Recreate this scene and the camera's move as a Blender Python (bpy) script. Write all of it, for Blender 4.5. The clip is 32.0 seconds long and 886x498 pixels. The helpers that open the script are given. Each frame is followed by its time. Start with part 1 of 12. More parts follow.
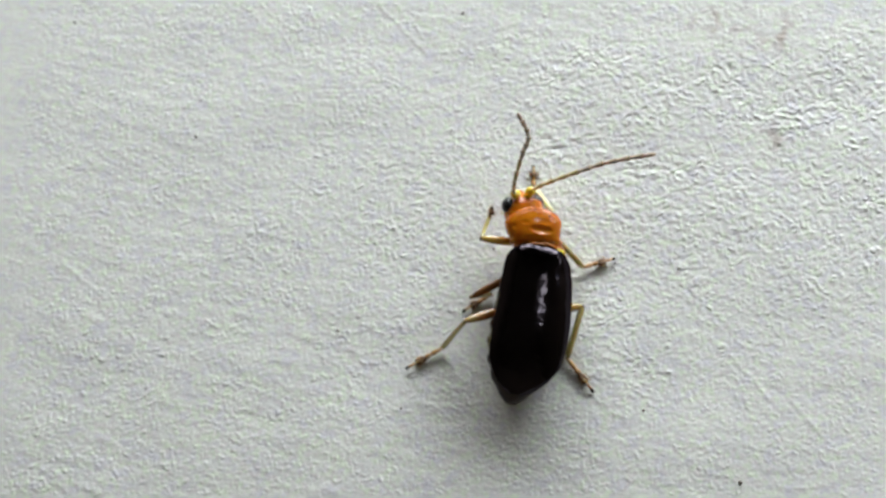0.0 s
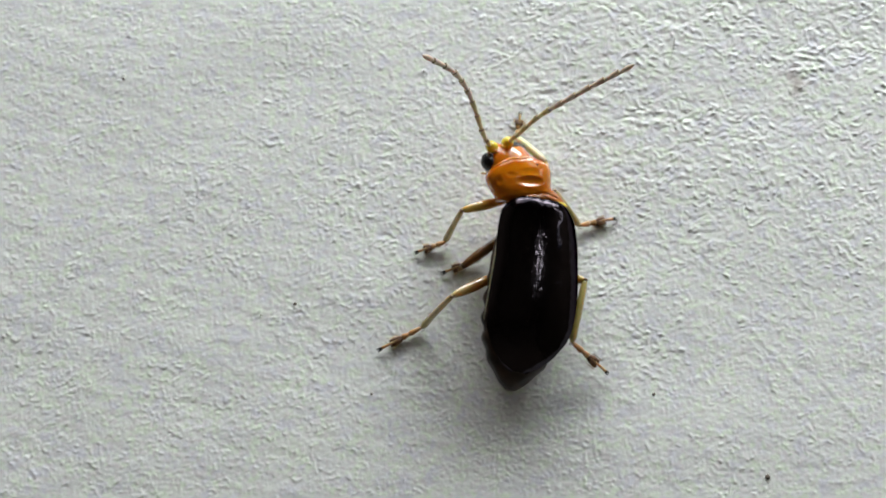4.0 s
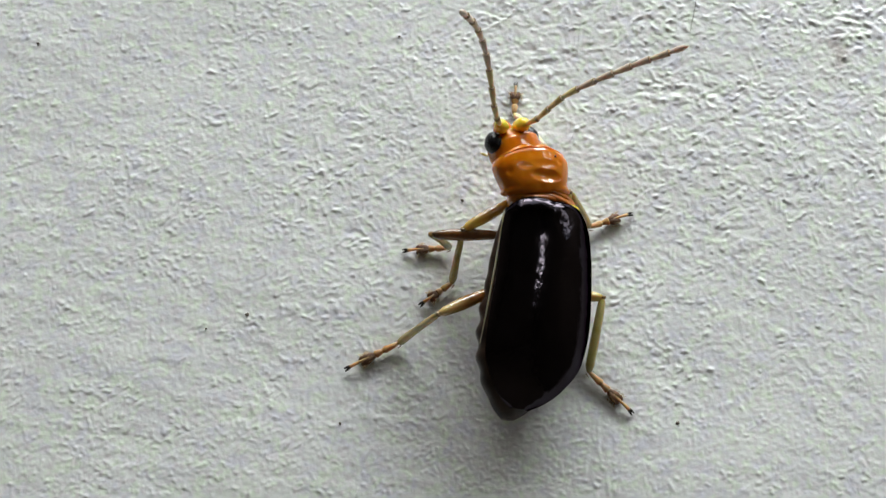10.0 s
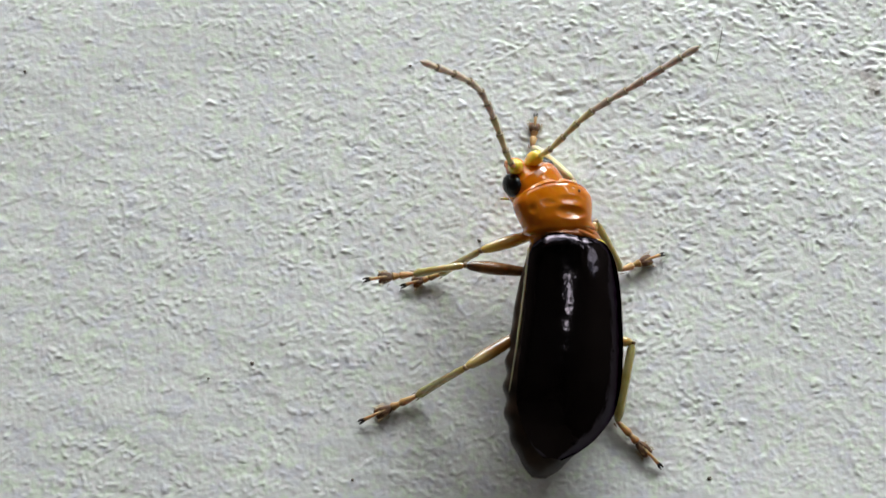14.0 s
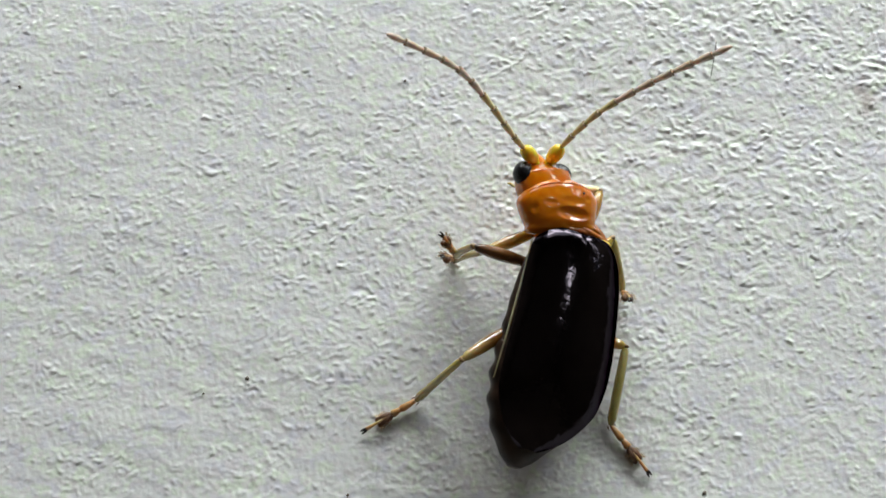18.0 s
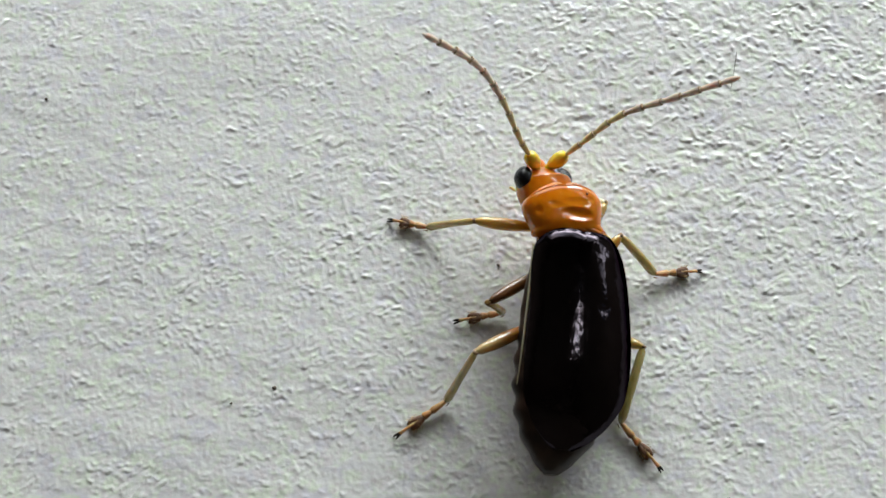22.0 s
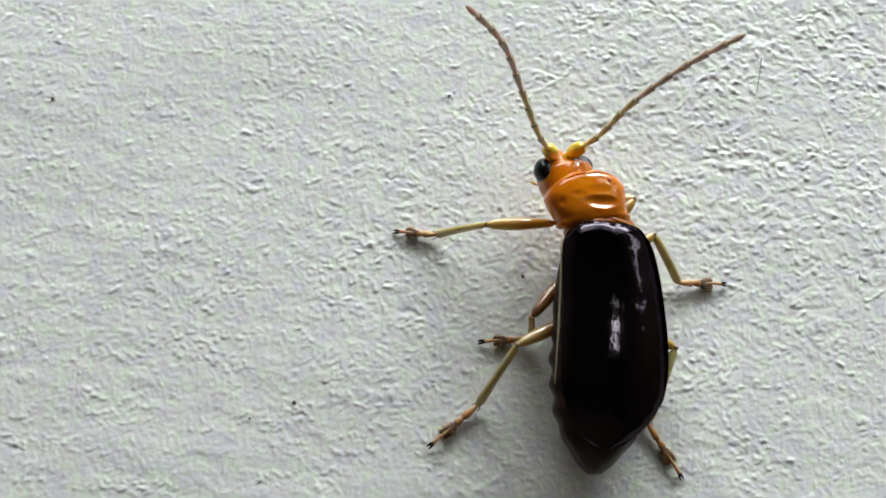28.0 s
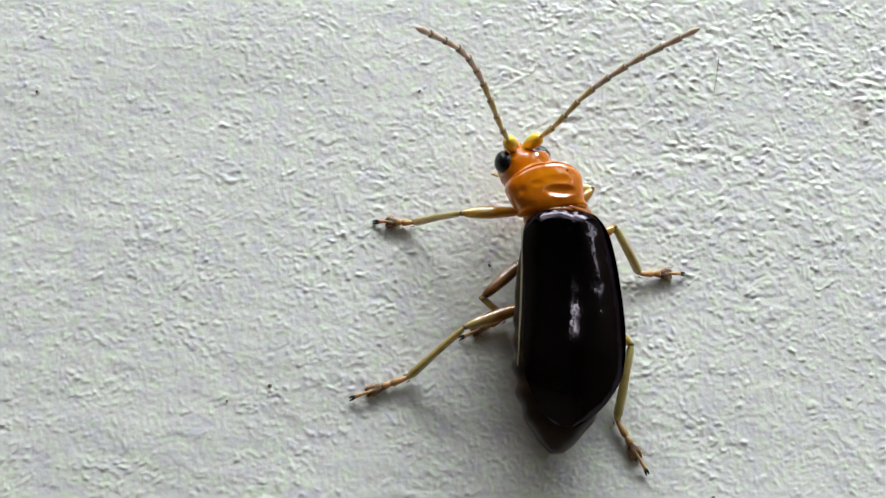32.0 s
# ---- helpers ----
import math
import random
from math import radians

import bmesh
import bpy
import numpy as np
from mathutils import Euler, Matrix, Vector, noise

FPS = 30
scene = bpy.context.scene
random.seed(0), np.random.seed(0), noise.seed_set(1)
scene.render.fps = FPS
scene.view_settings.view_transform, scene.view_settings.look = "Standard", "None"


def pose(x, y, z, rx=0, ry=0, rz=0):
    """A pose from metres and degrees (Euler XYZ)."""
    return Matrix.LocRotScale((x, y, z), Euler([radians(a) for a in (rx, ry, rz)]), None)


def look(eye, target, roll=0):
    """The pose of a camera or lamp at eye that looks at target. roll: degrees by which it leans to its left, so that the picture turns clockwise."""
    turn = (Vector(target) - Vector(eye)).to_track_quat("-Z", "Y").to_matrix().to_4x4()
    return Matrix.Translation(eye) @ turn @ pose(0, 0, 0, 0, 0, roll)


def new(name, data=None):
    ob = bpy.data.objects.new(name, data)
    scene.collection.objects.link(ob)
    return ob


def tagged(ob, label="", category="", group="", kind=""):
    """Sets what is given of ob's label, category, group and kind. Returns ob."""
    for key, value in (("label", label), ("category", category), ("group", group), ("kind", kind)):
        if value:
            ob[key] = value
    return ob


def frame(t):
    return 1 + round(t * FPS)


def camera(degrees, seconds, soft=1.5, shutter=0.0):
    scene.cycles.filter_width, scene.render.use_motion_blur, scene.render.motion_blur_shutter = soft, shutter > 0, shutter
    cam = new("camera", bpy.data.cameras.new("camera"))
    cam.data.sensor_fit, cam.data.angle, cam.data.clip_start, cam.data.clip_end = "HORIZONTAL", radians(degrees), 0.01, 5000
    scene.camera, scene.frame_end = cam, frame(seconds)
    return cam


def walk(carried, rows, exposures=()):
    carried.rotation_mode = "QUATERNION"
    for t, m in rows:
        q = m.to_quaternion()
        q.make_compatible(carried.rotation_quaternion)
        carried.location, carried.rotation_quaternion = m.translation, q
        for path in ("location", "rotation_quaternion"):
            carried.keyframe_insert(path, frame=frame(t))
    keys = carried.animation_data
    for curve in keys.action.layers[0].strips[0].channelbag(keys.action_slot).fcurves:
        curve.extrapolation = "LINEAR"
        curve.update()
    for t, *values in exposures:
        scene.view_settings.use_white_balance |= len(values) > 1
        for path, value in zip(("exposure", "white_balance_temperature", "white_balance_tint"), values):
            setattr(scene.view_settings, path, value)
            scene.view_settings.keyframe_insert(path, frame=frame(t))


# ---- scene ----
cam = camera(25.0, 32.0, soft=1.5)
cam.data.dof.use_dof, cam.data.dof.focus_distance, cam.data.dof.aperture_fstop = True, 0.0505, 280.0


def mm(x, y, z, rx=0, ry=0, rz=0):
    """A pose from millimetres and degrees."""
    return pose(x / 1000, y / 1000, z / 1000, rx, ry, rz)


walk(cam, [
    (0, mm(7.421, -22.230, 65.848, 18.481, 6.510, 2.621)),
    (0.5, mm(7.590, -21.464, 64.044, 18.648, 6.869, 2.735)),
    (1, mm(6.786, -20.613, 62.308, 18.659, 6.426, 2.629)),
    (1.5, mm(6.217, -20.711, 60.620, 19.180, 6.062, 2.578)),
    (2, mm(5.348, -20.618, 59.299, 19.141, 5.365, 2.369)),
    (2.5, mm(4.480, -20.206, 58.452, 18.583, 4.595, 2.043)),
    (3, mm(3.765, -20.273, 57.613, 18.376, 3.833, 1.786)),
    (3.5, mm(3.104, -20.235, 57.125, 18.059, 3.082, 1.465)),
    (5.5, mm(1.443, -19.961, 54.930, 18.654, 1.332, 0.757)),
    (6, mm(1.297, -19.603, 53.847, 18.898, 1.216, 0.738)),
    (6.5, mm(0.989, -18.983, 52.984, 18.807, 0.916, 0.635)),
    (7, mm(0.719, -18.481, 52.076, 18.818, 0.611, 0.575)),
    (7.5, mm(0.844, -17.862, 51.374, 18.526, 0.680, 0.624)),
    (8, mm(0.789, -17.361, 50.583, 18.257, 0.565, 0.601)),
    (8.5, mm(0.730, -17.161, 49.790, 18.183, 0.428, 0.576)),
    (9, mm(0.824, -16.883, 49.000, 17.898, 0.465, 0.612)),
    (9.5, mm(0.704, -16.561, 48.409, 17.413, 0.349, 0.570)),
    (10, mm(0.338, -16.450, 47.815, 17.133, 0.031, 0.432)),
    (10.5, mm(0.045, -16.324, 47.388, 16.988, -0.171, 0.326)),
    (11, mm(-0.224, -16.045, 47.089, 16.830, -0.371, 0.275)),
    (11.5, mm(-0.682, -15.842, 46.762, 16.927, -0.801, 0.144)),
    (12, mm(-0.986, -15.521, 46.480, 16.934, -1.116, 0.078)),
    (12.5, mm(-1.262, -15.312, 46.204, 17.039, -1.411, -0.004)),
    (13, mm(-1.662, -14.929, 45.934, 16.941, -1.851, -0.101)),
    (13.5, mm(-1.798, -14.728, 45.677, 16.988, -2.002, -0.125)),
    (14, mm(-1.940, -14.334, 45.446, 16.776, -2.163, -0.151)),
    (14.5, mm(-2.024, -14.309, 45.135, 16.972, -2.253, -0.175)),
    (16.5, mm(-2.142, -14.029, 44.720, 16.909, -2.444, -0.245)),
    (17, mm(-2.157, -14.035, 44.712, 16.942, -2.469, -0.240)),
    (17.5, mm(-2.040, -13.957, 45.037, 16.819, -2.358, -0.219)),
    (18, mm(-2.024, -14.246, 45.507, 17.082, -2.384, -0.266)),
    (18.5, mm(-2.167, -14.334, 45.844, 17.142, -2.523, -0.348)),
    (19, mm(-2.101, -14.178, 46.000, 17.000, -2.342, -0.350)),
    (19.5, mm(-2.221, -14.273, 45.943, 17.178, -2.372, -0.381)),
    (20, mm(-2.291, -14.362, 45.896, 17.308, -2.329, -0.434)),
    (20.5, mm(-2.458, -14.188, 45.947, 17.085, -2.405, -0.505)),
    (21, mm(-2.633, -14.097, 45.921, 17.004, -2.510, -0.525)),
    (21.5, mm(-2.825, -14.273, 45.861, 17.274, -2.644, -0.545)),
    (22, mm(-2.828, -14.279, 45.861, 17.280, -2.552, -0.526)),
    (22.5, mm(-2.918, -14.285, 45.862, 17.206, -2.572, -0.508)),
    (23, mm(-3.286, -14.088, 45.930, 16.866, -2.897, -0.590)),
    (23.5, mm(-3.738, -13.606, 45.605, 16.624, -3.282, -0.642)),
    (24, mm(-4.457, -13.153, 45.479, 16.437, -4.077, -0.796)),
    (24.5, mm(-4.955, -12.818, 45.407, 16.195, -4.658, -0.870)),
    (25, mm(-5.132, -12.776, 45.314, 16.191, -4.858, -0.903)),
    (25.5, mm(-5.525, -12.672, 45.169, 16.139, -5.307, -0.996)),
    (27.5, mm(-6.172, -12.681, 44.666, 16.282, -6.065, -1.083)),
    (28, mm(-6.091, -12.752, 44.582, 16.239, -5.979, -1.020)),
    (28.5, mm(-6.036, -12.943, 44.488, 16.274, -5.941, -0.946)),
    (29, mm(-6.247, -12.750, 44.504, 15.874, -6.209, -0.955)),
    (29.5, mm(-6.210, -12.800, 45.236, 15.683, -6.298, -0.902)),
    (30, mm(-6.160, -12.813, 45.899, 15.607, -6.356, -0.847)),
    (30.5, mm(-5.931, -12.867, 46.312, 15.583, -6.154, -0.756)),
    (31, mm(-6.220, -13.048, 46.429, 15.727, -6.529, -0.863)),
    (31.5, mm(-6.363, -12.999, 46.527, 15.613, -6.751, -0.955)),
    (32, mm(-6.578, -12.943, 46.518, 15.525, -7.206, -1.055)),
], [(0, 0.06), (2, 0.01), (6, -0.05), (23, -0.04), (25, 0.0), (28, 0.04), (32, 0.07)])

# ---- light ----
world = bpy.data.worlds.new("sky")
scene.world = world
world.use_nodes = True
sky = world.node_tree.nodes.new("ShaderNodeTexSky")
sky.sky_type, sky.sun_disc = "NISHITA", False
sky.sun_elevation, sky.sun_rotation = radians(40), radians(-20)
world.node_tree.nodes["Background"].inputs["Strength"].default_value = 0.12
world.node_tree.links.new(sky.outputs[0], world.node_tree.nodes["Background"].inputs["Color"])


def area_lamp(name, at, to, wide, high, watts, colour):
    lamp = bpy.data.lights.new(name, "AREA")
    lamp.shape, lamp.size, lamp.size_y = "RECTANGLE", wide, high
    lamp.energy, lamp.color = watts, colour
    ob = new(name, lamp)
    ob.matrix_world = look(at, to)
    return ob


area_lamp("window_daylight", (0.16, 0.985, 0.52), (0, 0, 0.15), 1.4, 0.60, 4.6, (0.935, 1.0, 0.955))
# added strip lamp: main light, shaped to draw thin highlights on the shell
area_lamp("added_key_strip", (0.18, 0.975, 0.38), (0, 0, 0), 1.30, 0.21, 18.6, (0.94, 1.0, 0.955))
# small added lamp that puts the streak of highlights along the wing cases' seam
area_lamp("wing_case_glint_lamp", (0.90, 0.12, 1.69), (0, 0, 0), 0.07, 0.12, 0.9, (0.945, 1.0, 0.965))

# weak added side lamp for glints on the right shoulder
area_lamp("added_east_strip", (0.985, 0.50, 0.62), (0, 0, 0), 0.50, 0.06, 0.7, (0.95, 1.0, 0.97))


# ---- materials ----
def surface(name, base, rough=0.5, metallic=0.0, coat=0.0, sub=0.0, grain=0.0, dark=None, scale=900.0, bump=0.0, bump_scale=6000.0,
            transmit=0.0, spec=0.5, ior=1.5, bump_deep=0.00002, coat_ior=1.5, coat_bump=1.0, end=None, span=(0.0, 1.0)):
    """A node material with blotches between base and dark, and fine relief, at a size in 1 / metre; end: the colour that it runs into along a limb."""
    m = bpy.data.materials.new(name)
    m.use_nodes = True
    nodes, links = m.node_tree.nodes, m.node_tree.links
    b = nodes["Principled BSDF"]
    b.inputs["Roughness"].default_value = rough
    b.inputs["Metallic"].default_value = metallic
    b.inputs["Coat Weight"].default_value = coat
    b.inputs["Coat Roughness"].default_value = 0.04
    b.inputs["Coat IOR"].default_value = coat_ior
    b.inputs["Subsurface Weight"].default_value = sub
    b.inputs["Subsurface Radius"].default_value = (1.0, 0.45, 0.15)
    b.inputs["Subsurface Scale"].default_value = 0.0003
    b.inputs["Transmission Weight"].default_value = transmit
    b.inputs["Specular IOR Level"].default_value = spec
    b.inputs["IOR"].default_value = ior
    where = nodes.new("ShaderNodeTexCoord")
    n1 = nodes.new("ShaderNodeTexNoise")
    n1.inputs["Scale"].default_value, n1.inputs["Detail"].default_value = scale, 6.0
    links.new(where.outputs["Object"], n1.inputs["Vector"])
    ramp = nodes.new("ShaderNodeValToRGB")
    ramp.color_ramp.elements[0].position, ramp.color_ramp.elements[1].position = 0.34, 0.66
    ramp.color_ramp.elements[0].color = (*(dark or [c * 0.7 for c in base]), 1)
    ramp.color_ramp.elements[1].color = (*base, 1)
    links.new(n1.outputs["Fac"], ramp.inputs["Fac"])
    colour = ramp.outputs["Color"]
    if end:
        split, run, mix = nodes.new("ShaderNodeSeparateXYZ"), nodes.new("ShaderNodeMapRange"), nodes.new("ShaderNodeMix")
        mix.data_type = "RGBA"
        links.new(where.outputs["Object"], split.inputs[0])
        links.new(split.outputs["Y"], run.inputs["Value"])
        run.inputs["From Min"].default_value, run.inputs["From Max"].default_value = span[0] / 1000, span[1] / 1000
        links.new(run.outputs["Result"], mix.inputs["Factor"])
        links.new(colour, mix.inputs[6])
        mix.inputs[7].default_value = (*end, 1)
        colour = mix.outputs[2]
    links.new(colour, b.inputs["Base Color"])
    if bump:
        n2 = nodes.new("ShaderNodeTexNoise")
        n2.inputs["Scale"].default_value, n2.inputs["Detail"].default_value = bump_scale, 4.0
        links.new(where.outputs["Object"], n2.inputs["Vector"])
        bp = nodes.new("ShaderNodeBump")
        bp.inputs["Strength"].default_value, bp.inputs["Distance"].default_value = bump, bump_deep
        links.new(n2.outputs["Fac"], bp.inputs["Height"])
        links.new(bp.outputs["Normal"], b.inputs["Normal"])
        fine = nodes.new("ShaderNodeBump")
        fine.inputs["Strength"].default_value, fine.inputs["Distance"].default_value = bump * coat_bump, bump_deep
        links.new(n2.outputs["Fac"], fine.inputs["Height"])
        links.new(fine.outputs["Normal"], b.inputs["Coat Normal"])
    return m


def painted():
    """Off-white paint: faint mottling, fine relief, and two rusty stains."""
    m = surface("matt_white_paint", (0.80, 0.805, 0.785), 0.34, dark=(0.735, 0.735, 0.755), scale=700.0, bump=0.6, bump_scale=9500.0, bump_deep=0.000016)
    nodes, links = m.node_tree.nodes, m.node_tree.links
    b = nodes["Principled BSDF"]
    coat_link = [k for k in links if k.to_socket == b.inputs["Base Color"]][0]
    colour = coat_link.from_socket
    where = nodes.new("ShaderNodeTexCoord")
    for size, share, tint in ((1900.0, 0.85, (0.69, 0.675, 0.765, 1)), (3100.0, 0.8, (0.76, 0.83, 0.70, 1)), (5200.0, 0.7, (0.72, 0.67, 0.70, 1))):
        mottle = nodes.new("ShaderNodeTexNoise")
        mottle.inputs["Scale"].default_value, mottle.inputs["Detail"].default_value = size, 3.0
        links.new(where.outputs["Object"], mottle.inputs["Vector"])
        amount = nodes.new("ShaderNodeMapRange")
        amount.inputs["From Min"].default_value, amount.inputs["From Max"].default_value = 0.48, 0.66
        amount.inputs["To Max"].default_value = share
        links.new(mottle.outputs["Fac"], amount.inputs["Value"])
        blend = nodes.new("ShaderNodeMix")
        blend.data_type = "RGBA"
        links.new(amount.outputs["Result"], blend.inputs["Factor"])
        links.new(colour, blend.inputs["A"] if blend.inputs["A"].type == "RGBA" else blend.inputs[6])
        blend.inputs[7].default_value = tint
        colour = blend.outputs[2]
    speckle = nodes.new("ShaderNodeTexNoise")
    speckle.inputs["Scale"].default_value, speckle.inputs["Detail"].default_value = 1900.0, 5.0
    links.new(where.outputs["Object"], speckle.inputs["Vector"])
    for centre, reach in (((0.0085, 0.0085, 0), 0.0016), ((0.0105, 0.0079, 0), 0.0012), ((0.0103, 0.0037, 0), 0.0007)):
        far = nodes.new("ShaderNodeVectorMath")
        far.operation = "DISTANCE"
        far.inputs[1].default_value = centre
        links.new(where.outputs["Object"], far.inputs[0])
        near = nodes.new("ShaderNodeMapRange")
        near.inputs["From Min"].default_value, near.inputs["From Max"].default_value = reach, reach * 0.2
        near.inputs["To Min"].default_value, near.inputs["To Max"].default_value = 0.0, 0.62
        links.new(far.outputs["Value"], near.inputs["Value"])
        patch = nodes.new("ShaderNodeMapRange")
        patch.inputs["From Min"].default_value, patch.inputs["From Max"].default_value = 0.47, 0.62
        links.new(speckle.outputs["Fac"], patch.inputs["Value"])
        both = nodes.new("ShaderNodeMath")
        both.operation = "MULTIPLY"
        links.new(near.outputs["Result"], both.inputs[0])
        links.new(patch.outputs["Result"], both.inputs[1])
        mix = nodes.new("ShaderNodeMix")
        mix.data_type = "RGBA"
        links.new(both.outputs[0], mix.inputs["Factor"])
        for k in mix.inputs:
            if k.type == "RGBA" and k.name == "A":
                links.new(colour, k)
            if k.type == "RGBA" and k.name == "B":
                k.default_value = (0.33, 0.24, 0.16, 1)
        colour = [k for k in mix.outputs if k.type == "RGBA"][0]
    links.new(colour, b.inputs["Base Color"])
    return m


PAINT = painted()
# for the unseen room: dark and warm, to set the fill light
UNSEEN_SHELL = surface("unseen_room_shell", (0.12, 0.096, 0.072), 0.9, scale=6.0, bump=0.1, bump_scale=60.0)
ELYTRA = surface("black_shell", (0.042, 0.0365, 0.045), 0.09, metallic=1.0, dark=(0.033, 0.027, 0.032), scale=1500.0, bump=0.7, bump_scale=3600.0)
ELYTRA.node_tree.nodes["Principled BSDF"].inputs["Specular Tint"].default_value = (0.045, 0.040, 0.048, 1)
ABDOMEN = surface("dark_brown_cuticle", (0.038, 0.019, 0.013), 0.28, spec=0.5, dark=(0.010, 0.005, 0.004), scale=2500.0, bump=0.3, bump_scale=14000.0)
MEMBRANE = surface("pale_membrane", (0.55, 0.50, 0.34), 0.4, scale=3000.0, sub=0.3)
ORANGE = surface("glossy_orange_cuticle", (0.67, 0.200, 0.003), 0.16, spec=0.15, coat=1.0, coat_ior=1.65, sub=0.4, dark=(0.53, 0.135, 0.002), scale=1300.0, bump=0.16, bump_scale=5200.0)
UNDERSIDE = surface("brown_orange_cuticle", (0.38, 0.13, 0.02), 0.35, dark=(0.22, 0.07, 0.012), scale=2200.0)
COLLAR = surface("dark_amber_cuticle", (0.46, 0.15, 0.016), 0.22, spec=0.2, coat=0.5, sub=0.2, dark=(0.20, 0.055, 0.010), scale=1500.0, bump=0.8, bump_scale=5200.0)
EYE = surface("black_eye", (0.008, 0.008, 0.010), 0.20, spec=0.35, coat=0.0, dark=(0.004, 0.004, 0.006), scale=9000.0, bump=0.4, bump_scale=40000.0)
YELLOW = surface("yellow_horn", (0.86, 0.66, 0.045), 0.22, sub=0.4, coat=0.6, dark=(0.70, 0.50, 0.025), scale=3500.0)
LEG = surface("amber_leg", (0.62, 0.30, 0.030), 0.18, transmit=0.3, coat_ior=1.7, sub=0.4, coat=0.8, dark=(0.46, 0.19, 0.015), scale=2600.0, bump=0.2, bump_scale=16000.0, end=(0.66, 0.46, 0.10), span=(0.8, 1.5))
LEG_AMBER = surface("amber_brown_leg", (0.44, 0.19, 0.04), 0.20, transmit=0.3, coat_ior=1.7, sub=0.4, coat=0.8, dark=(0.27, 0.11, 0.02), scale=1900.0, bump=0.2, bump_scale=16000.0, end=(0.62, 0.47, 0.19), span=(1.1, 1.85))
LEG_BROWN = surface("brown_leg", (0.26, 0.105, 0.028), 0.24, sub=0.3, coat=0.6, dark=(0.13, 0.05, 0.012), scale=2600.0, bump=0.2, bump_scale=16000.0, end=(0.03, 0.018, 0.012), span=(1.55, 1.9))
LEG_PALE = surface("pale_olive_leg", (0.64, 0.55, 0.23), 0.20, transmit=0.3, coat_ior=1.7, sub=0.35, coat=0.8, dark=(0.45, 0.37, 0.11), scale=2600.0, bump=0.2, bump_scale=16000.0)
KNEE = surface("dark_knee", (0.30, 0.17, 0.05), 0.3, coat=0.5, dark=(0.07, 0.035, 0.015), scale=5000.0)
PALE_HORN = surface("pale_horn", (0.80, 0.72, 0.46), 0.3, sub=0.5, coat=0.3, dark=(0.66, 0.56, 0.30), scale=2600.0)
TARSUS = surface("brown_foot", (0.56, 0.36, 0.16), 0.4, sub=0.4, dark=(0.32, 0.16, 0.055), scale=5000.0, bump=0.4, bump_scale=20000.0)
FOOT_PAD = surface("dark_foot_pad", (0.17, 0.075, 0.032), 0.6, sub=0.2, dark=(0.09, 0.035, 0.015), scale=6000.0, bump=0.5, bump_scale=30000.0)
CLAW = surface("black_claw", (0.02, 0.013, 0.01), 0.3, scale=4000.0)
ANTENNA = surface("brown_feeler", (0.70, 0.59, 0.50), 0.42, sub=0.2, dark=(0.52, 0.42, 0.34), scale=7000.0, bump=0.4, bump_scale=24000.0)
ANTENNA_BASE = surface("olive_feeler", (0.78, 0.69, 0.38), 0.35, sub=0.2, dark=(0.56, 0.47, 0.22), scale=7000.0, bump=0.3, bump_scale=24000.0)
JOINT = surface("dark_feeler_joint", (0.33, 0.23, 0.14), 0.5, scale=7000.0)
HAIR = surface("dark_hair", (0.10, 0.08, 0.07), 0.5, scale=9000.0)
SPECK = surface("dark_grit", (0.19, 0.155, 0.13), 0.8, scale=9000.0)


# ---- mesh helpers: shapes in millimetres ----
def mesh_of(name, verts, faces, materials, which=None, smooth=True):
    me = bpy.data.meshes.new(name)
    me.from_pydata([(x / 1000, y / 1000, z / 1000) for x, y, z in verts], [], faces)
    for m in materials if isinstance(materials, (list, tuple)) else [materials]:
        me.materials.append(m)
    if which:
        for p, i in zip(me.polygons, which):
            p.material_index = i
    for p in me.polygons:
        p.use_smooth = smooth
    me.update()
    me.set_sharp_from_angle(angle=radians(58))
    return me


def part(name, shape, material, parent, label=""):
    verts, faces, *which = shape
    ob = new(name, mesh_of(name, verts, faces, material, which[0] if which else None))
    ob.parent = parent
    return tagged(ob, label) if label else ob


def rings(loops, close=True):
    """A skin over rings of points, all of one count, with caps."""
    n, verts, faces = len(loops[0]), [], []
    for lp in loops:
        verts += lp
    for i in range(len(loops) - 1):
        for k in range(n):
            a, b = i * n + k, i * n + (k + 1) % n
            faces.append((a, b, b + n, a + n))
    if close:
        faces.append(tuple(range(n))[::-1])
        faces.append(tuple(range((len(loops) - 1) * n, len(loops) * n)))
    return verts, faces


def tube(stations, sides=12, flat=1.0):
    """A limb along +y. stations: (y, radius, x shift, z shift)."""
    loops = []
    for y, r, *shift in stations:
        sx, sz = (shift + [0, 0])[:2]
        loops.append([(sx + r * flat * math.cos(2 * math.pi * k / sides), y, sz + r * math.sin(2 * math.pi * k / sides)) for k in range(sides)])
    return rings([lp[::-1] for lp in loops])


def joined(*shapes):
    """Several shapes as one, each with its material's number: (shape, number)."""
    verts, faces, which = [], [], []
    for (v, f, *_), number in shapes:
        k = len(verts)
        verts += v
        faces += [tuple(i + k for i in p) for p in f]
        which += [number] * len(f)
    return verts, faces, which


def ball(at, size, u=20, v=12, shape=None):
    """An ellipsoid; shape bends its points."""
    loops = []
    for i in range(v + 1):
        a = math.pi * (0.015 + 0.97 * i / v)
        loops.append([(at[0] + size[0] * math.sin(a) * math.cos(2 * math.pi * k / u), at[1] - size[1] * math.cos(a),
                       at[2] + size[2] * math.sin(a) * math.sin(2 * math.pi * k / u)) for k in range(u)][::-1])
    verts, faces = rings(loops)
    if shape:
        verts = [shape(*p) for p in verts]
    return verts, faces


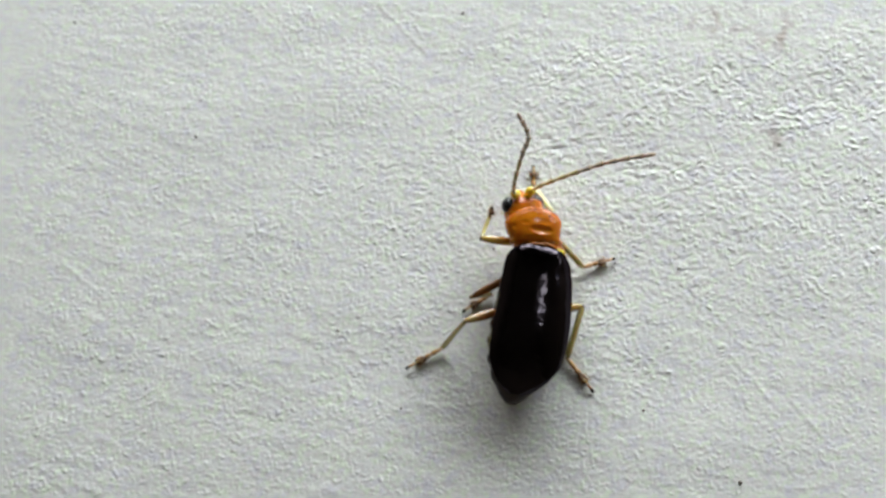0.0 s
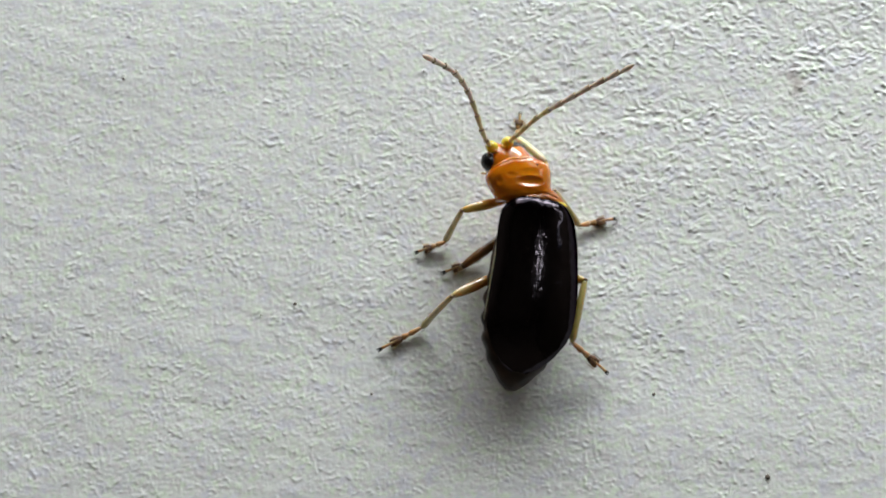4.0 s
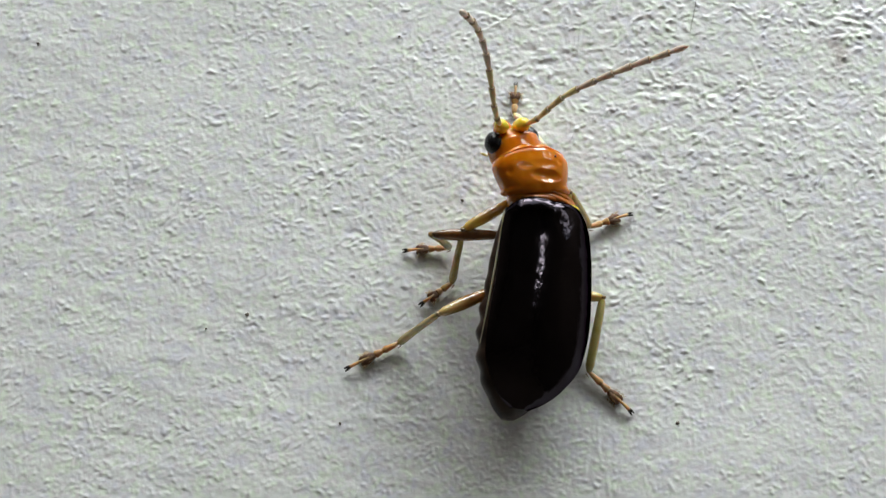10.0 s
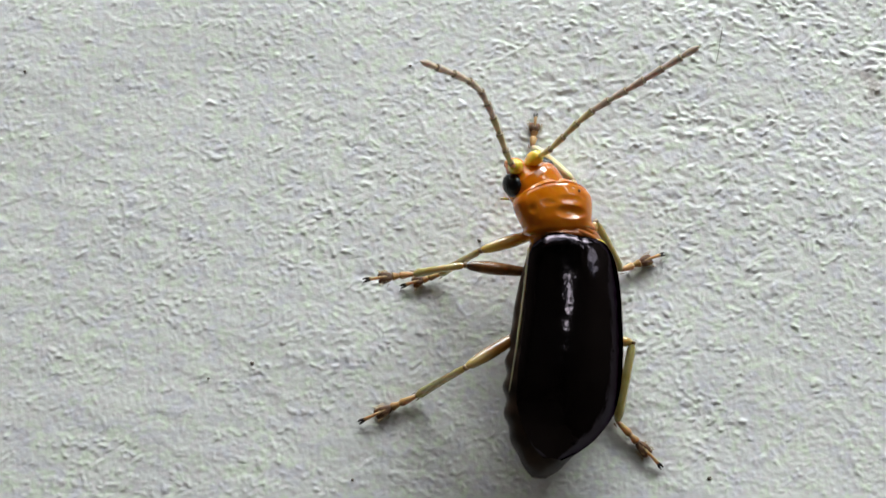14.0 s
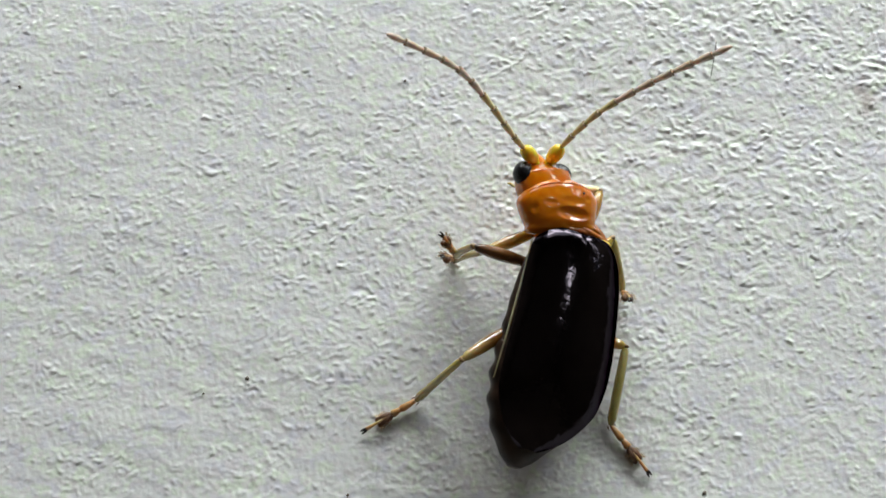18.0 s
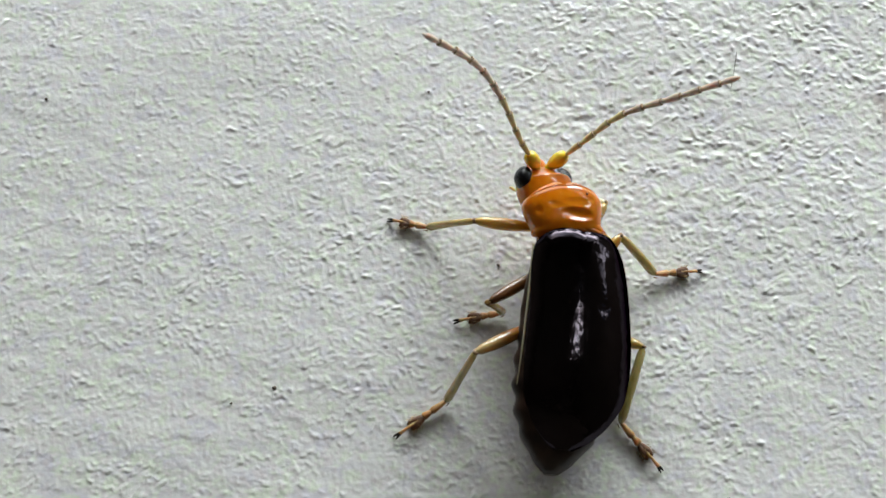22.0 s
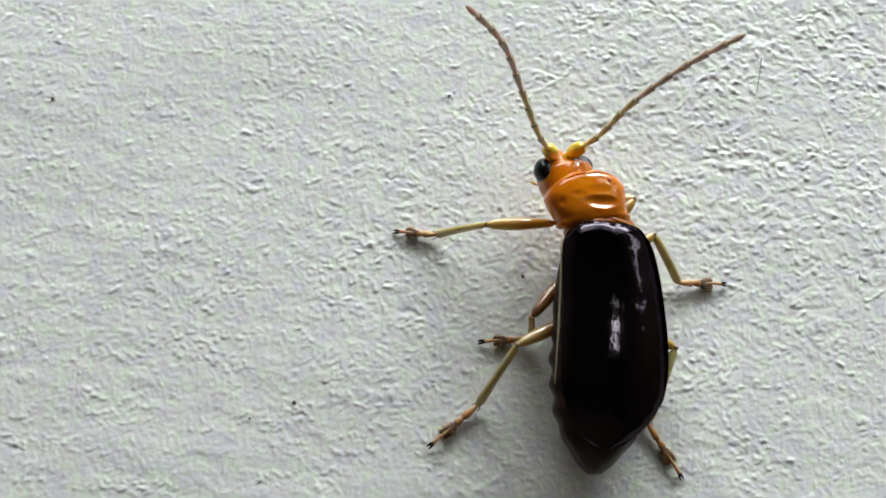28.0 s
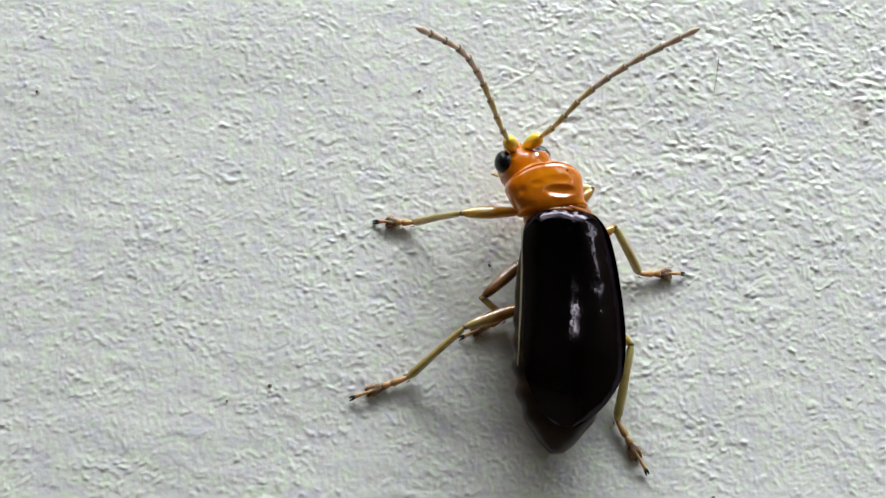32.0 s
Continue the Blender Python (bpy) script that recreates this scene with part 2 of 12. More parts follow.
def curve_of(knots, u):
    """A smooth value at u through (u, value) knots, without overshoot."""
    n = len(knots)
    slope = [(knots[k + 1][1] - knots[k][1]) / (knots[k + 1][0] - knots[k][0]) for k in range(n - 1)]
    lean = [slope[0]] + [2 * a * b / (a + b) if a * b > 0 else 0.0 for a, b in zip(slope, slope[1:])] + [slope[-1]]
    for k in range(n - 1):
        (a, va), (b, vb) = knots[k], knots[k + 1]
        if u <= b or k == n - 2:
            h = b - a
            s = min(1.0, max(0.0, (u - a) / h))
            return (va * (1 + 2 * s) * (1 - s) ** 2 + vb * s * s * (3 - 2 * s) + h * lean[k] * s * (1 - s) ** 2 - h * lean[k + 1] * s * s * (1 - s))


# ---- painted surface ----
TABLES = {}


def value_noise(x, y, cell_x, cell_y, seed):
    if seed not in TABLES:
        TABLES[seed] = np.random.default_rng(seed).random((512, 512))
    table = TABLES[seed]
    gx, gy = x / cell_x + 251.3, y / cell_y + 249.7
    ix, iy = np.floor(gx).astype(int), np.floor(gy).astype(int)
    fx, fy = gx - ix, gy - iy
    fx, fy = fx * fx * (3 - 2 * fx), fy * fy * (3 - 2 * fy)
    t = lambda a, b: table[a % 512, b % 512]
    return (t(ix, iy) * (1 - fx) * (1 - fy) + t(ix + 1, iy) * fx * (1 - fy) + t(ix, iy + 1) * (1 - fx) * fy + t(ix + 1, iy + 1) * fx * fy) - 0.5


SCRATCHES = (((-4.3, 9.4), (-1.9, 6.9)), ((8.5, -3.7), (10.3, -5.8)), ((10.8, -5.6), (12.2, -7.2)), ((-15.0, -0.9), (-13.0, -2.4)))
BUMPS = ((6.76, -3.85), (6.79, -4.76), (6.67, -5.05), (5.32, -2.92), (6.94, -3.29), (7.58, -4.32), (6.58, -3.03), (-9.08, -2.05), (-8.67, -0.81), (-0.96, 4.06), (7.25, -5.60), (5.31, -4.18))


def soft_noise(x, y, cell_x, cell_y, seed):
    """Smooth bumps with no grid in them: three turned layers of value noise."""
    total = 0.0
    for k, turn in enumerate((0.3, 1.37, 2.51)):
        c, q = math.cos(turn), math.sin(turn)
        u, v = x / cell_x, y / cell_y
        total = total + value_noise(c * u - q * v + 3.7 * k, q * u + c * v - 5.1 * k, 1.0, 1.0, seed * 10 + k)
    return total * 1.15


def relief(x, y):
    """Height of the paint in millimetres: rounded roller stipple, stronger on one side, softer flat dabs on the other,
    on a slight bulge added to grade the brightness across the face."""
    rough = 1 / (1 + np.exp(-np.clip((y + 2.2) * 0.7, -40, 40))) / (1 + np.exp(-np.clip((x + 2.2) * 0.5, -40, 40))) / (1 + np.exp(np.clip((y - 0.1 * x - 6.9) * 1.8, -40, 40)))
    wx, wy = x + 0.12 * soft_noise(x, y, 0.55, 0.5, 21), y + 0.12 * soft_noise(x, y, 0.5, 0.45, 22)
    dabs = soft_noise(wx, wy + 0.15 * wx, 0.27, 0.17, 3)
    stipple = soft_noise(wx, wy, 0.125, 0.10, 4)
    fine = soft_noise(x, y, 0.095, 0.08, 5)
    streaks = soft_noise(x, y + 0.10 * x, 1.5, 0.24, 8)
    swells = soft_noise(wx, wy + 0.2 * wx, 0.62, 0.30, 9)
    broad = soft_noise(x, y, 3.2, 2.0, 10)
    patchy = np.clip(0.95 + 0.75 * soft_noise(x, y, 1.9, 1.2, 12), 0.4, 1.5)
    pebbles = np.maximum(0, soft_noise(wx, wy, 0.080, 0.074, 41) + 0.30 * soft_noise(x, y, 0.9, 0.7, 42) - 0.25)
    lumps = np.maximum(0, soft_noise(wx, wy, 0.22, 0.17, 43) - 0.12 - 0.10 * (1 - rough))
    crust = 0.5 - np.abs(soft_noise(wx + 0.1 * wy, wy, 0.14, 0.115, 6)) * 2.0
    h = (0.008 * dabs + 0.0100 * stipple + 0.0070 * crust) * patchy * (0.22 + 0.74 * rough) + 0.0046 * fine * (0.9 + 0.6 * rough)
    h += 0.035 * pebbles * (0.62 + 0.38 * rough) + 0.012 * lumps * patchy * rough
    h += (0.003 * streaks + 0.006 * swells) * (1.1 - rough) + 0.025 * broad
    for (ax, ay), (bx, by) in SCRATCHES:
        long = math.hypot(bx - ax, by - ay)
        along = ((x - ax) * (bx - ax) + (y - ay) * (by - ay)) / long
        off = ((x - ax) * (by - ay) - (y - ay) * (bx - ax)) / long
        h += 0.011 * np.exp(-(off / 0.085) ** 2) * np.clip(along / 0.3, 0, 1) * np.clip((long - along) / 0.3, 0, 1)
    for bx, by in BUMPS:
        h += 0.021 * np.exp(-(((x - bx) / 0.085) ** 2 + ((y - by) / 0.06) ** 2) ** 1.5)
    fade = np.clip((19 - np.abs(x)) / 4, 0, 1) * np.clip((15 - np.abs(y)) / 4, 0, 1)
    # brightness falloff put into the shape: a shallow added dome tilts the normals
    u = np.clip(0.35 * x + 0.94 * y, -16, 16)
    return fade * h - 0.0025 * u * u


def axis(reach, step):
    inner = np.arange(-reach, reach + step / 2, step)
    outer, d, at = [], step, reach
    while at < 990:
        d *= 1.35
        at = min(at + d, 990.0)
        outer.append(at)
    outer = np.array(outer)
    return np.concatenate([-outer[::-1], inner, outer])


def painted_surface():
    xs, ys = axis(16.8, 0.034), axis(10.6, 0.034)
    gx, gy = np.meshgrid(xs, ys)
    co = np.stack([gx, gy, relief(gx, gy)], -1).reshape(-1, 3) / 1000
    nx, ny = len(xs), len(ys)
    i = np.arange(ny - 1)[:, None] * nx + np.arange(nx - 1)[None, :]
    quads = np.stack([i, i + 1, i + 1 + nx, i + nx], -1).reshape(-1, 4)
    me = bpy.data.meshes.new("painted_surface")
    me.vertices.add(len(co))
    me.vertices.foreach_set("co", co.ravel())
    me.loops.add(quads.size)
    me.loops.foreach_set("vertex_index", quads.ravel().astype(np.int32))
    me.polygons.add(len(quads))
    me.polygons.foreach_set("loop_start", (np.arange(len(quads)) * 4).astype(np.int32))
    me.polygons.foreach_set("use_smooth", np.ones(len(quads), dtype=bool))
    me.materials.append(PAINT)
    me.update(calc_edges=True)
    return tagged(new("ground", me), "rough off-white painted surface with fine roller stipple", "painted surface", kind="structure")


painted_surface()


def grit(x, y, size, turn):
    rng = random.Random(int(x * 100 + y * 7))
    verts, faces = ball((0, 0, 0), (size, size * 0.75, size * 0.55), 8, 5)
    verts = [tuple(c * rng.uniform(0.75, 1.2) for c in p) for p in verts]
    ob = new("grit", mesh_of("grit", verts, faces, SPECK))
    ob.matrix_world = pose(x / 1000, y / 1000, (float(relief(np.array(x), np.array(y))) + size * 0.2) / 1000, 0, 0, turn)
    return tagged(ob, "tiny dark grain of grit stuck in the paint", "grit", "grit on the paint")


for k, (gx, gy, size) in enumerate(((-4.64, -3.44, 0.06), (5.96, -6.10, 0.055), (-0.80, 8.65, 0.07), (0.68, -0.42, 0.045), (-5.65, -3.80, 0.03),
                                    (-2.28, -6.16, 0.04), (9.18, -8.5, 0.09), (-10.3, 3.76, 0.04), (-0.97, 4.04, 0.035), (-15.3, 8.35, 0.05))):
    grit(gx, gy, size, k * 47)


def fibre():
    """A thin hair that lies on the paint."""
    loops, u = [], np.linspace(0, 1, 25)
    xs, ys = 6.76 - 0.17 * u - 0.03 * u * u, 5.21 - 0.98 * u
    for x, y, low, k in zip(xs, ys, relief(xs, ys), u):
        z, r = low + 0.014 + 0.02 * math.sin(math.pi * k), 0.0085 * (1 - 0.5 * k)
        loops.append([(x + r * math.cos(a), y, z + r * math.sin(a)) for a in (0, 1.26, 2.51, 3.77, 5.03)])
    ob = new("fibre", mesh_of("fibre", *rings(loops), HAIR))
    return tagged(ob, "fine dark hair lying on the white paint", "hair")


fibre()


def slab(name, lo, hi, material, label):
    x0, y0, z0 = lo
    x1, y1, z1 = hi
    v = [(x, y, z) for z in (z0, z1) for x, y in ((x0, y0), (x1, y0), (x1, y1), (x0, y1))]
    f = [(3, 2, 1, 0), (4, 5, 6, 7), (0, 1, 5, 4), (1, 2, 6, 5), (2, 3, 7, 6), (3, 0, 4, 7)]
    return tagged(new(name, mesh_of(name, [[c * 1000 for c in p] for p in v], f, material, smooth=False)), label, "wall", kind="structure")


# an unseen room added round the surface to limit stray light, open at the lamps
slab("wall_south", (-1.1, -1.1, -0.1), (1.1, -1.0, 1.7), UNSEEN_SHELL, "unseen plain wall, added to close off the light")
slab("wall_west", (-1.1, -1.0, -0.1), (-1.0, 1.1, 1.7), UNSEEN_SHELL, "unseen plain wall, added to close off the light")
slab("ceiling_west", (-1.1, -1.1, 1.7), (0.81, 1.1, 1.8), UNSEEN_SHELL, "unseen plain ceiling, added to close off the light")
slab("ceiling_east", (0.99, -1.1, 1.7), (1.1, 1.1, 1.8), UNSEEN_SHELL, "unseen plain ceiling, added to close off the light")
slab("ceiling_south", (0.81, -1.1, 1.7), (0.99, 0.03, 1.8), UNSEEN_SHELL, "unseen plain ceiling beside the opening for the added glint lamp")
slab("ceiling_north", (0.81, 0.21, 1.7), (0.99, 1.1, 1.8), UNSEEN_SHELL, "unseen plain ceiling beside the opening for the added glint lamp")
slab("wall_north_sill", (-1.0, 1.0, -0.1), (1.1, 1.1, 0.20), UNSEEN_SHELL, "unseen plain wall below the window opening")
slab("wall_north_head", (-1.0, 1.0, 1.02), (1.1, 1.1, 1.7), UNSEEN_SHELL, "unseen plain wall above the window opening")
slab("wall_north_jamb", (-1.0, 1.0, 0.20), (-0.62, 1.1, 1.02), UNSEEN_SHELL, "unseen plain wall beside the window opening")
slab("wall_north_pier", (0.94, 1.0, 0.20), (1.1, 1.1, 1.02), UNSEEN_SHELL, "unseen plain wall beside the window opening")
slab("wall_east_sill", (1.0, -1.0, -0.1), (1.1, 1.0, 0.55), UNSEEN_SHELL, "unseen plain wall below the opening for the added east lamp")
slab("wall_east_head", (1.0, -1.0, 0.70), (1.1, 1.0, 1.7), UNSEEN_SHELL, "unseen plain wall above the opening for the added east lamp")
slab("wall_east_jamb", (1.0, -1.0, 0.55), (1.1, 0.19, 0.70), UNSEEN_SHELL, "unseen plain wall beside the opening for the added east lamp")
slab("wall_east_pier", (1.0, 0.81, 0.55), (1.1, 1.0, 0.70), UNSEEN_SHELL, "unseen plain wall beside the opening for the added east lamp")

# ---- beetle ----
AXIS = 1.3
beetle = tagged(new("beetle"), "slender leaf beetle, orange head and thorax, glossy black wing cases", "beetle")


PUCKERS = ((0.86, 0.17, 0.30, 0.013), (0.42, 0.36, 0.16, 0.007), (0.66, 0.46, 0.12, 0.007), (0.20, 0.10, 0.10, 0.004), (0.14, 0.24, 0.09, 0.005), (0.22, 0.31, 0.08, 0.005))


def elytron_shape(side):
    """Half of the domed wing cases: seam to rolled side margin, with thickness."""
    width = [(0, 0.80), (0.03, 1.02), (0.09, 1.16), (0.3, 1.30), (0.58, 1.39), (0.74, 1.33), (0.88, 0.98), (0.96, 0.58), (1.0, 0.24)]
    height = [(0, 0.40), (0.010, 0.57), (0.024, 0.685), (0.042, 0.752), (0.075, 0.80), (0.2, 0.86), (0.6, 0.90), (0.85, 0.70), (1.0, 0.42)]
    length, nu, nv = 5.05, 110, 44
    outer, inner = [], []
    for i in range(nu + 1):
        u = (i / nu) ** 1.6
        w, h = curve_of(width, u), curve_of(height, u)
        if side < 0:
            w *= 1 - 0.08 * min(1.0, u / 0.35) ** 2
        else:
            w *= 0.958
        y = -length * u
        row, under = [], []
        for k in range(nv + 1):
            most = math.radians(66 - 20 * u ** 3)
            a = k / nv * most
            x = w * (math.sin(a) / math.sin(most)) ** 0.97
            z = h * math.copysign(abs(math.cos(a)) ** 0.92, math.cos(a))
            front = max(0.0, 1 - u / 0.05)
            yy = y + (0.11 * (1 - min(1.0, abs(x - 0.42) / 0.62) ** 2) + 0.03) * (1 - u) ** 10 - 0.16 * (k / nv) ** 3 * (1 - u) - 0.05 * front * front
            seam = 0.0012 * math.exp(-(x / 0.03) ** 2) + 0.42 * u * u
            bead = 0.024 * (1 + 0.5 * math.sin(x * 11 + 1.5 * side)) * math.exp(-((u - 0.022) / 0.0065) ** 2)
            bow = 0.11 * math.sin(math.pi * min(1, u * 0.92))
            hump = bead + 0.03 * math.exp(-((x - 0.72) / 0.22) ** 2 - ((u - 0.08) / 0.07) ** 2)
            if side > 0:
                for dx, du, reach, deep in PUCKERS:
                    d = math.hypot((x - dx), (u - du) * length) / reach
                    hump -= deep / (1 + math.exp(min(40.0, (d - 1) / 0.16)))
            row.append((side * (x + 0.001) + bow, yy, AXIS + z - seam + hump))
            thin = (1 - (k / nv) ** 4) * (1 - u ** 6)
            under.append((side * (x * (1 - 0.04 * thin) + 0.001) + bow, yy + 0.05 * u * thin, AXIS + z - 0.004 - 0.046 * thin - 0.42 * u * u))
        outer.append(row)
        inner.append(under[::-1])
    loops = [a + b for a, b in zip(outer, inner)]
    if side < 0:
        loops = [lp[::-1] for lp in loops]
    return rings([lp[::-1] for lp in loops])


left_case = part("elytron", elytron_shape(-1), ELYTRA, beetle, "glossy black wing case with fine pits")
right_case = part("elytron", elytron_shape(1), ELYTRA, beetle, "glossy black wing case with fine pits")
for case in (left_case, right_case):
    case.data.set_sharp_from_angle(angle=radians(42))


def abdomen_shape():
    """Soft hind body, ringed, with a blunt tip beyond the wing cases."""
    half = [(0, 0.90), (0.15, 1.10), (0.3, 1.20), (0.55, 1.23), (0.74, 1.08), (0.88, 0.74), (0.96, 0.40), (1.0, 0.16)]
    loops, n = [], 28
    for i in range(61):
        u = i / 60
        y = -0.5 - 5.05 * u
        w = curve_of(half, u)
        late = curve_of([(0, 0.0), (0.3, 0.1), (0.5, 1.0), (1.0, 1.0)], u)
        ring = 1 + 0.02 * late + 0.038 * late * math.sin(u * 2 * math.pi * 8.5)
        drop = curve_of([(0, 0.60), (0.6, 0.66), (0.9, 0.46), (1.0, 0.20)], u)
        top = curve_of([(0, 0.10), (0.75, 0.44), (0.92, 0.34), (1.0, 0.10)], u)
        loops.append([(w * ring * math.cos(2 * math.pi * k / n) + 0.08 * math.sin(math.pi * u), y,
                       AXIS - 0.16 - 0.52 * u * u + (top if math.sin(2 * math.pi * k / n) > 0 else drop * ring) * math.sin(2 * math.pi * k / n)) for k in range(n)])
    return rings(loops)


abdomen = part("abdomen", abdomen_shape(), ABDOMEN, beetle, "dark brown ringed hind body")
part("thorax", ball((-0.03, -0.55, AXIS - 0.26), (0.86, 1.15, 0.50)), UNDERSIDE, beetle, "orange-brown underside of the thorax")
part("thorax_side", ball((-0.42, 0.10, AXIS - 0.20), (0.46, 0.58, 0.40), 26, 16), ORANGE, beetle, "glossy orange flank below the shield")
part("neck_collar", ball((0.06, -0.12, AXIS - 0.10), (0.90, 0.70, 0.42), 28, 16), COLLAR, beetle, "dark amber glossy collar before the wing cases")
for k, (x, y, z, wide) in enumerate(((-0.18, 0.10, 0.20, 0.52), (0.22, 0.16, 0.17, 0.46), (0.05, 0.30, 0.10, 0.60))):
    part("neck_fold", ball((x, y, AXIS + z), (wide, 0.10, 0.17), 26, 12, lambda a, b, c: (a, b + 0.10 * math.sin(a * 5 + 1.3) * 0.3 - 0.10 * a * a, c + 0.015 * math.sin(a * 17))), COLLAR, beetle, "wrinkled amber fold of the neck")
part("wing_hinge", ball((0.62, 0.0, AXIS + 0.16), (0.26, 0.12, 0.20), 16, 10), YELLOW, beetle, "yellow joint at the shoulder of the wing case")
part("scutellum", ball((0, -0.08, AXIS + 0.42), (0.15, 0.14, 0.16), 14, 8), ELYTRA, beetle, "small dark triangular plate")
for side in (-1, 1):
    edge = [(curve_of([(0, 0.022), (0.5, 0.026), (1, 0.010)], i / 20), -0.35 - 3.3 * i / 20) for i in range(21)]
    part("side_membrane", tube([(y, r, side * (curve_of([(0, 1.04), (0.5, 1.19 + side * 0.1), (1, 1.25 + side * 0.1)], i / 20)), AXIS + 0.10 - 0.25 * (i / 20) ** 2) for i, (r, y) in enumerate(edge)], 8),
         MEMBRANE, beetle, "pale soft edge below the wing case")


def pronotum_top(x, y, w):
    """Relief of the shield's top: two hollows with steep hind walls, a rolled margin, a few shallow dents."""
    z = 0.0
    for cx, cy, half, deep, soft in ((0.22, 0.38, (0.42, 0.16), 0.075, 0.11), (0.26, 0.66, (0.36, 0.12), 0.020, 0.15), (-0.33, 0.63, (0.17, 0.085), 0.016, 0.22), (-0.70, 0.54, (0.08, 0.15), 0.012, 0.25)):
        tilt = y + 0.10 * (x - cx)
        d = ((x - cx) / half[0]) ** 2 + ((tilt - cy) / half[1]) ** 2
        z -= deep * soft * math.log1p(math.exp(min(40.0, (1 - d) / soft)))
    for dx, dy, r, deep in ((-0.12, 0.95, 0.09, 0.012), (0.33, 0.93, 0.08, 0.012), (0.62, 0.72, 0.06, 0.016), (-0.72, 0.52, 0.07, 0.014), (-0.3, 0.35, 0.16, 0.012), (0.05, 0.15, 0.10, 0.014)):
        z -= deep * math.exp(-((x - dx) ** 2 + (y - dy) ** 2) / (r * r))
    return z


def pronotum_shape():
    """Shield between head and wing cases: flat-topped, bowed in front, with pointed hind corners and thin margins."""
    wide = [(0, 0.87), (0.05, 0.95), (0.16, 0.88), (0.42, 0.92), (0.70, 0.95), (0.88, 0.89), (1.0, 0.79)]
    end_at = [(0, 0.60), (0.06, 0.80), (0.3, 0.98), (0.55, 1.0), (0.82, 0.92), (0.93, 0.80), (1.0, 0.64)]
    loops, n = [], 168
    for i in range(100):
        u = min(1.0, i / 96)
        fold = max(0, i - 96)
        y = -0.02 + 1.23 * u - 0.035 * fold
        w = 1.04 * curve_of(wide, u) * (1 - 0.035 * fold)
        end = curve_of(end_at, u) * (1 - 0.10 * fold)
        lp = []
        for k in range(n):
            a = 2 * math.pi * k / n
            x = w * math.copysign(abs(math.cos(a)) ** 0.88, math.cos(a))
            if x < 0:
                x *= 1 - 0.19 * (1 - u) ** 3
            up = math.sin(a)
            z = (0.46 if up > 0 else 0.48) * math.copysign(abs(up) ** 0.80, up) * end
            yy = y - 0.27 * (x / w) ** 2 * u ** 1.5 - 0.07 * (abs(x) / w) ** 8 * (1 - u) ** 6 - 0.07 * math.exp(-((x - 0.04) / 0.11) ** 2) * u ** 12
            if up > 0 and not fold:
                z += (pronotum_top(x, yy, w) + 0.034 * math.exp(-((u - 0.935) / 0.022) ** 2)) * min(1.0, up * 3)
            lp.append((x, yy, z))
        loops.append(lp)
    return rings([lp[::-1] for lp in loops])


def head_shape():
    """Broad head: full cheeks that run on under the shield, a flat brow that breaks off towards the face."""
    wide = [(-0.62, 0.48), (-0.3, 0.60), (0.0, 0.67), (0.25, 0.645), (0.45, 0.55), (0.60, 0.40), (0.70, 0.22)]
    top = [(-0.62, 0.30), (-0.2, 0.385), (0.10, 0.395), (0.29, 0.375), (0.345, 0.33), (0.40, 0.25), (0.50, 0.11), (0.60, -0.03), (0.70, -0.18)]
    low = [(-0.62, -0.25), (0.0, -0.42), (0.4, -0.45), (0.62, -0.42), (0.70, -0.34)]
    loops, n = [], 56
    for i in range(45):
        y = -0.62 + 1.32 * i / 44
        w, hi, lo = curve_of(wide, y), curve_of(top, y), curve_of(low, y)
        lp = []
        for k in range(n):
            a = 2 * math.pi * k / n
            x = w * math.copysign(abs(math.cos(a)) ** 0.85, math.cos(a))
            up = math.sin(a)
            z = (hi + 0.1 if up > 0 else -0.1 - lo) * math.copysign(abs(up) ** 0.72, up) - 0.1
            if up > 0:
                z += 0.014 * math.exp(-((y - 0.33 + 0.1 * (x / w) ** 2) / 0.025) ** 2) * up - 0.02 * math.exp(-(x / 0.05) ** 2 - ((y - 0.52) / 0.12) ** 2)
                z -= 0.020 * math.exp(-((abs(x) - 0.36) / 0.05) ** 2 - ((y - 0.36) / 0.15) ** 2)
            lp.append((x, y - 0.10 * (x / w) ** 2 * max(0.0, y), z))
        loops.append(lp)
    return rings([lp[::-1] for lp in loops])


pronotum = part("pronotum", joined((pronotum_shape(), 0), (ball((0.52, 0.86, 0.405), (0.028, 0.034, 0.02), 10, 6), 1)), [ORANGE, CLAW], beetle,
                "glossy orange shield with two hollows")
def fuller(shape, by=1.05):
    """A shape enlarged about its origin."""
    return ([tuple(c * by for c in p) for p in shape[0]], *shape[1:])


head = part("head", fuller(joined((head_shape(), 0), (ball((0, 0.60, -0.24), (0.26, 0.30, 0.20), 18, 10), 0))), ORANGE, beetle, "glossy orange head")
for side in (-1, 1):
    part("eye", fuller(ball((side * 0.54, 0.29, 0.01 if side < 0 else -0.10), (0.215, 0.30, 0.26), 28, 18, lambda x, y, z: (x + 0.12 * abs(y - 0.33) * (-1 if x > 0 else 1), y, z))), EYE, head, "bulging black eye")
    part("antenna_socket", fuller(ball((side * 0.18, 0.56, 0.02), (0.12, 0.12, 0.10), 14, 8)), YELLOW, head)
    part("mandible", fuller(tube([(0.74, 0.09, side * 0.10, -0.28), (0.84, 0.07, side * 0.09, -0.33), (0.92, 0.025, side * 0.04, -0.36)], 8)), UNDERSIDE, head)
    part("palp", fuller(tube([(0.10, 0.035, side * 0.50, -0.36), (0.18, 0.045, side * 0.57, -0.42), (0.24, 0.05, side * 0.63, -0.44), (0.27, 0.015, side * 0.66, -0.46)], 8)),
         PALE_HORN, head)


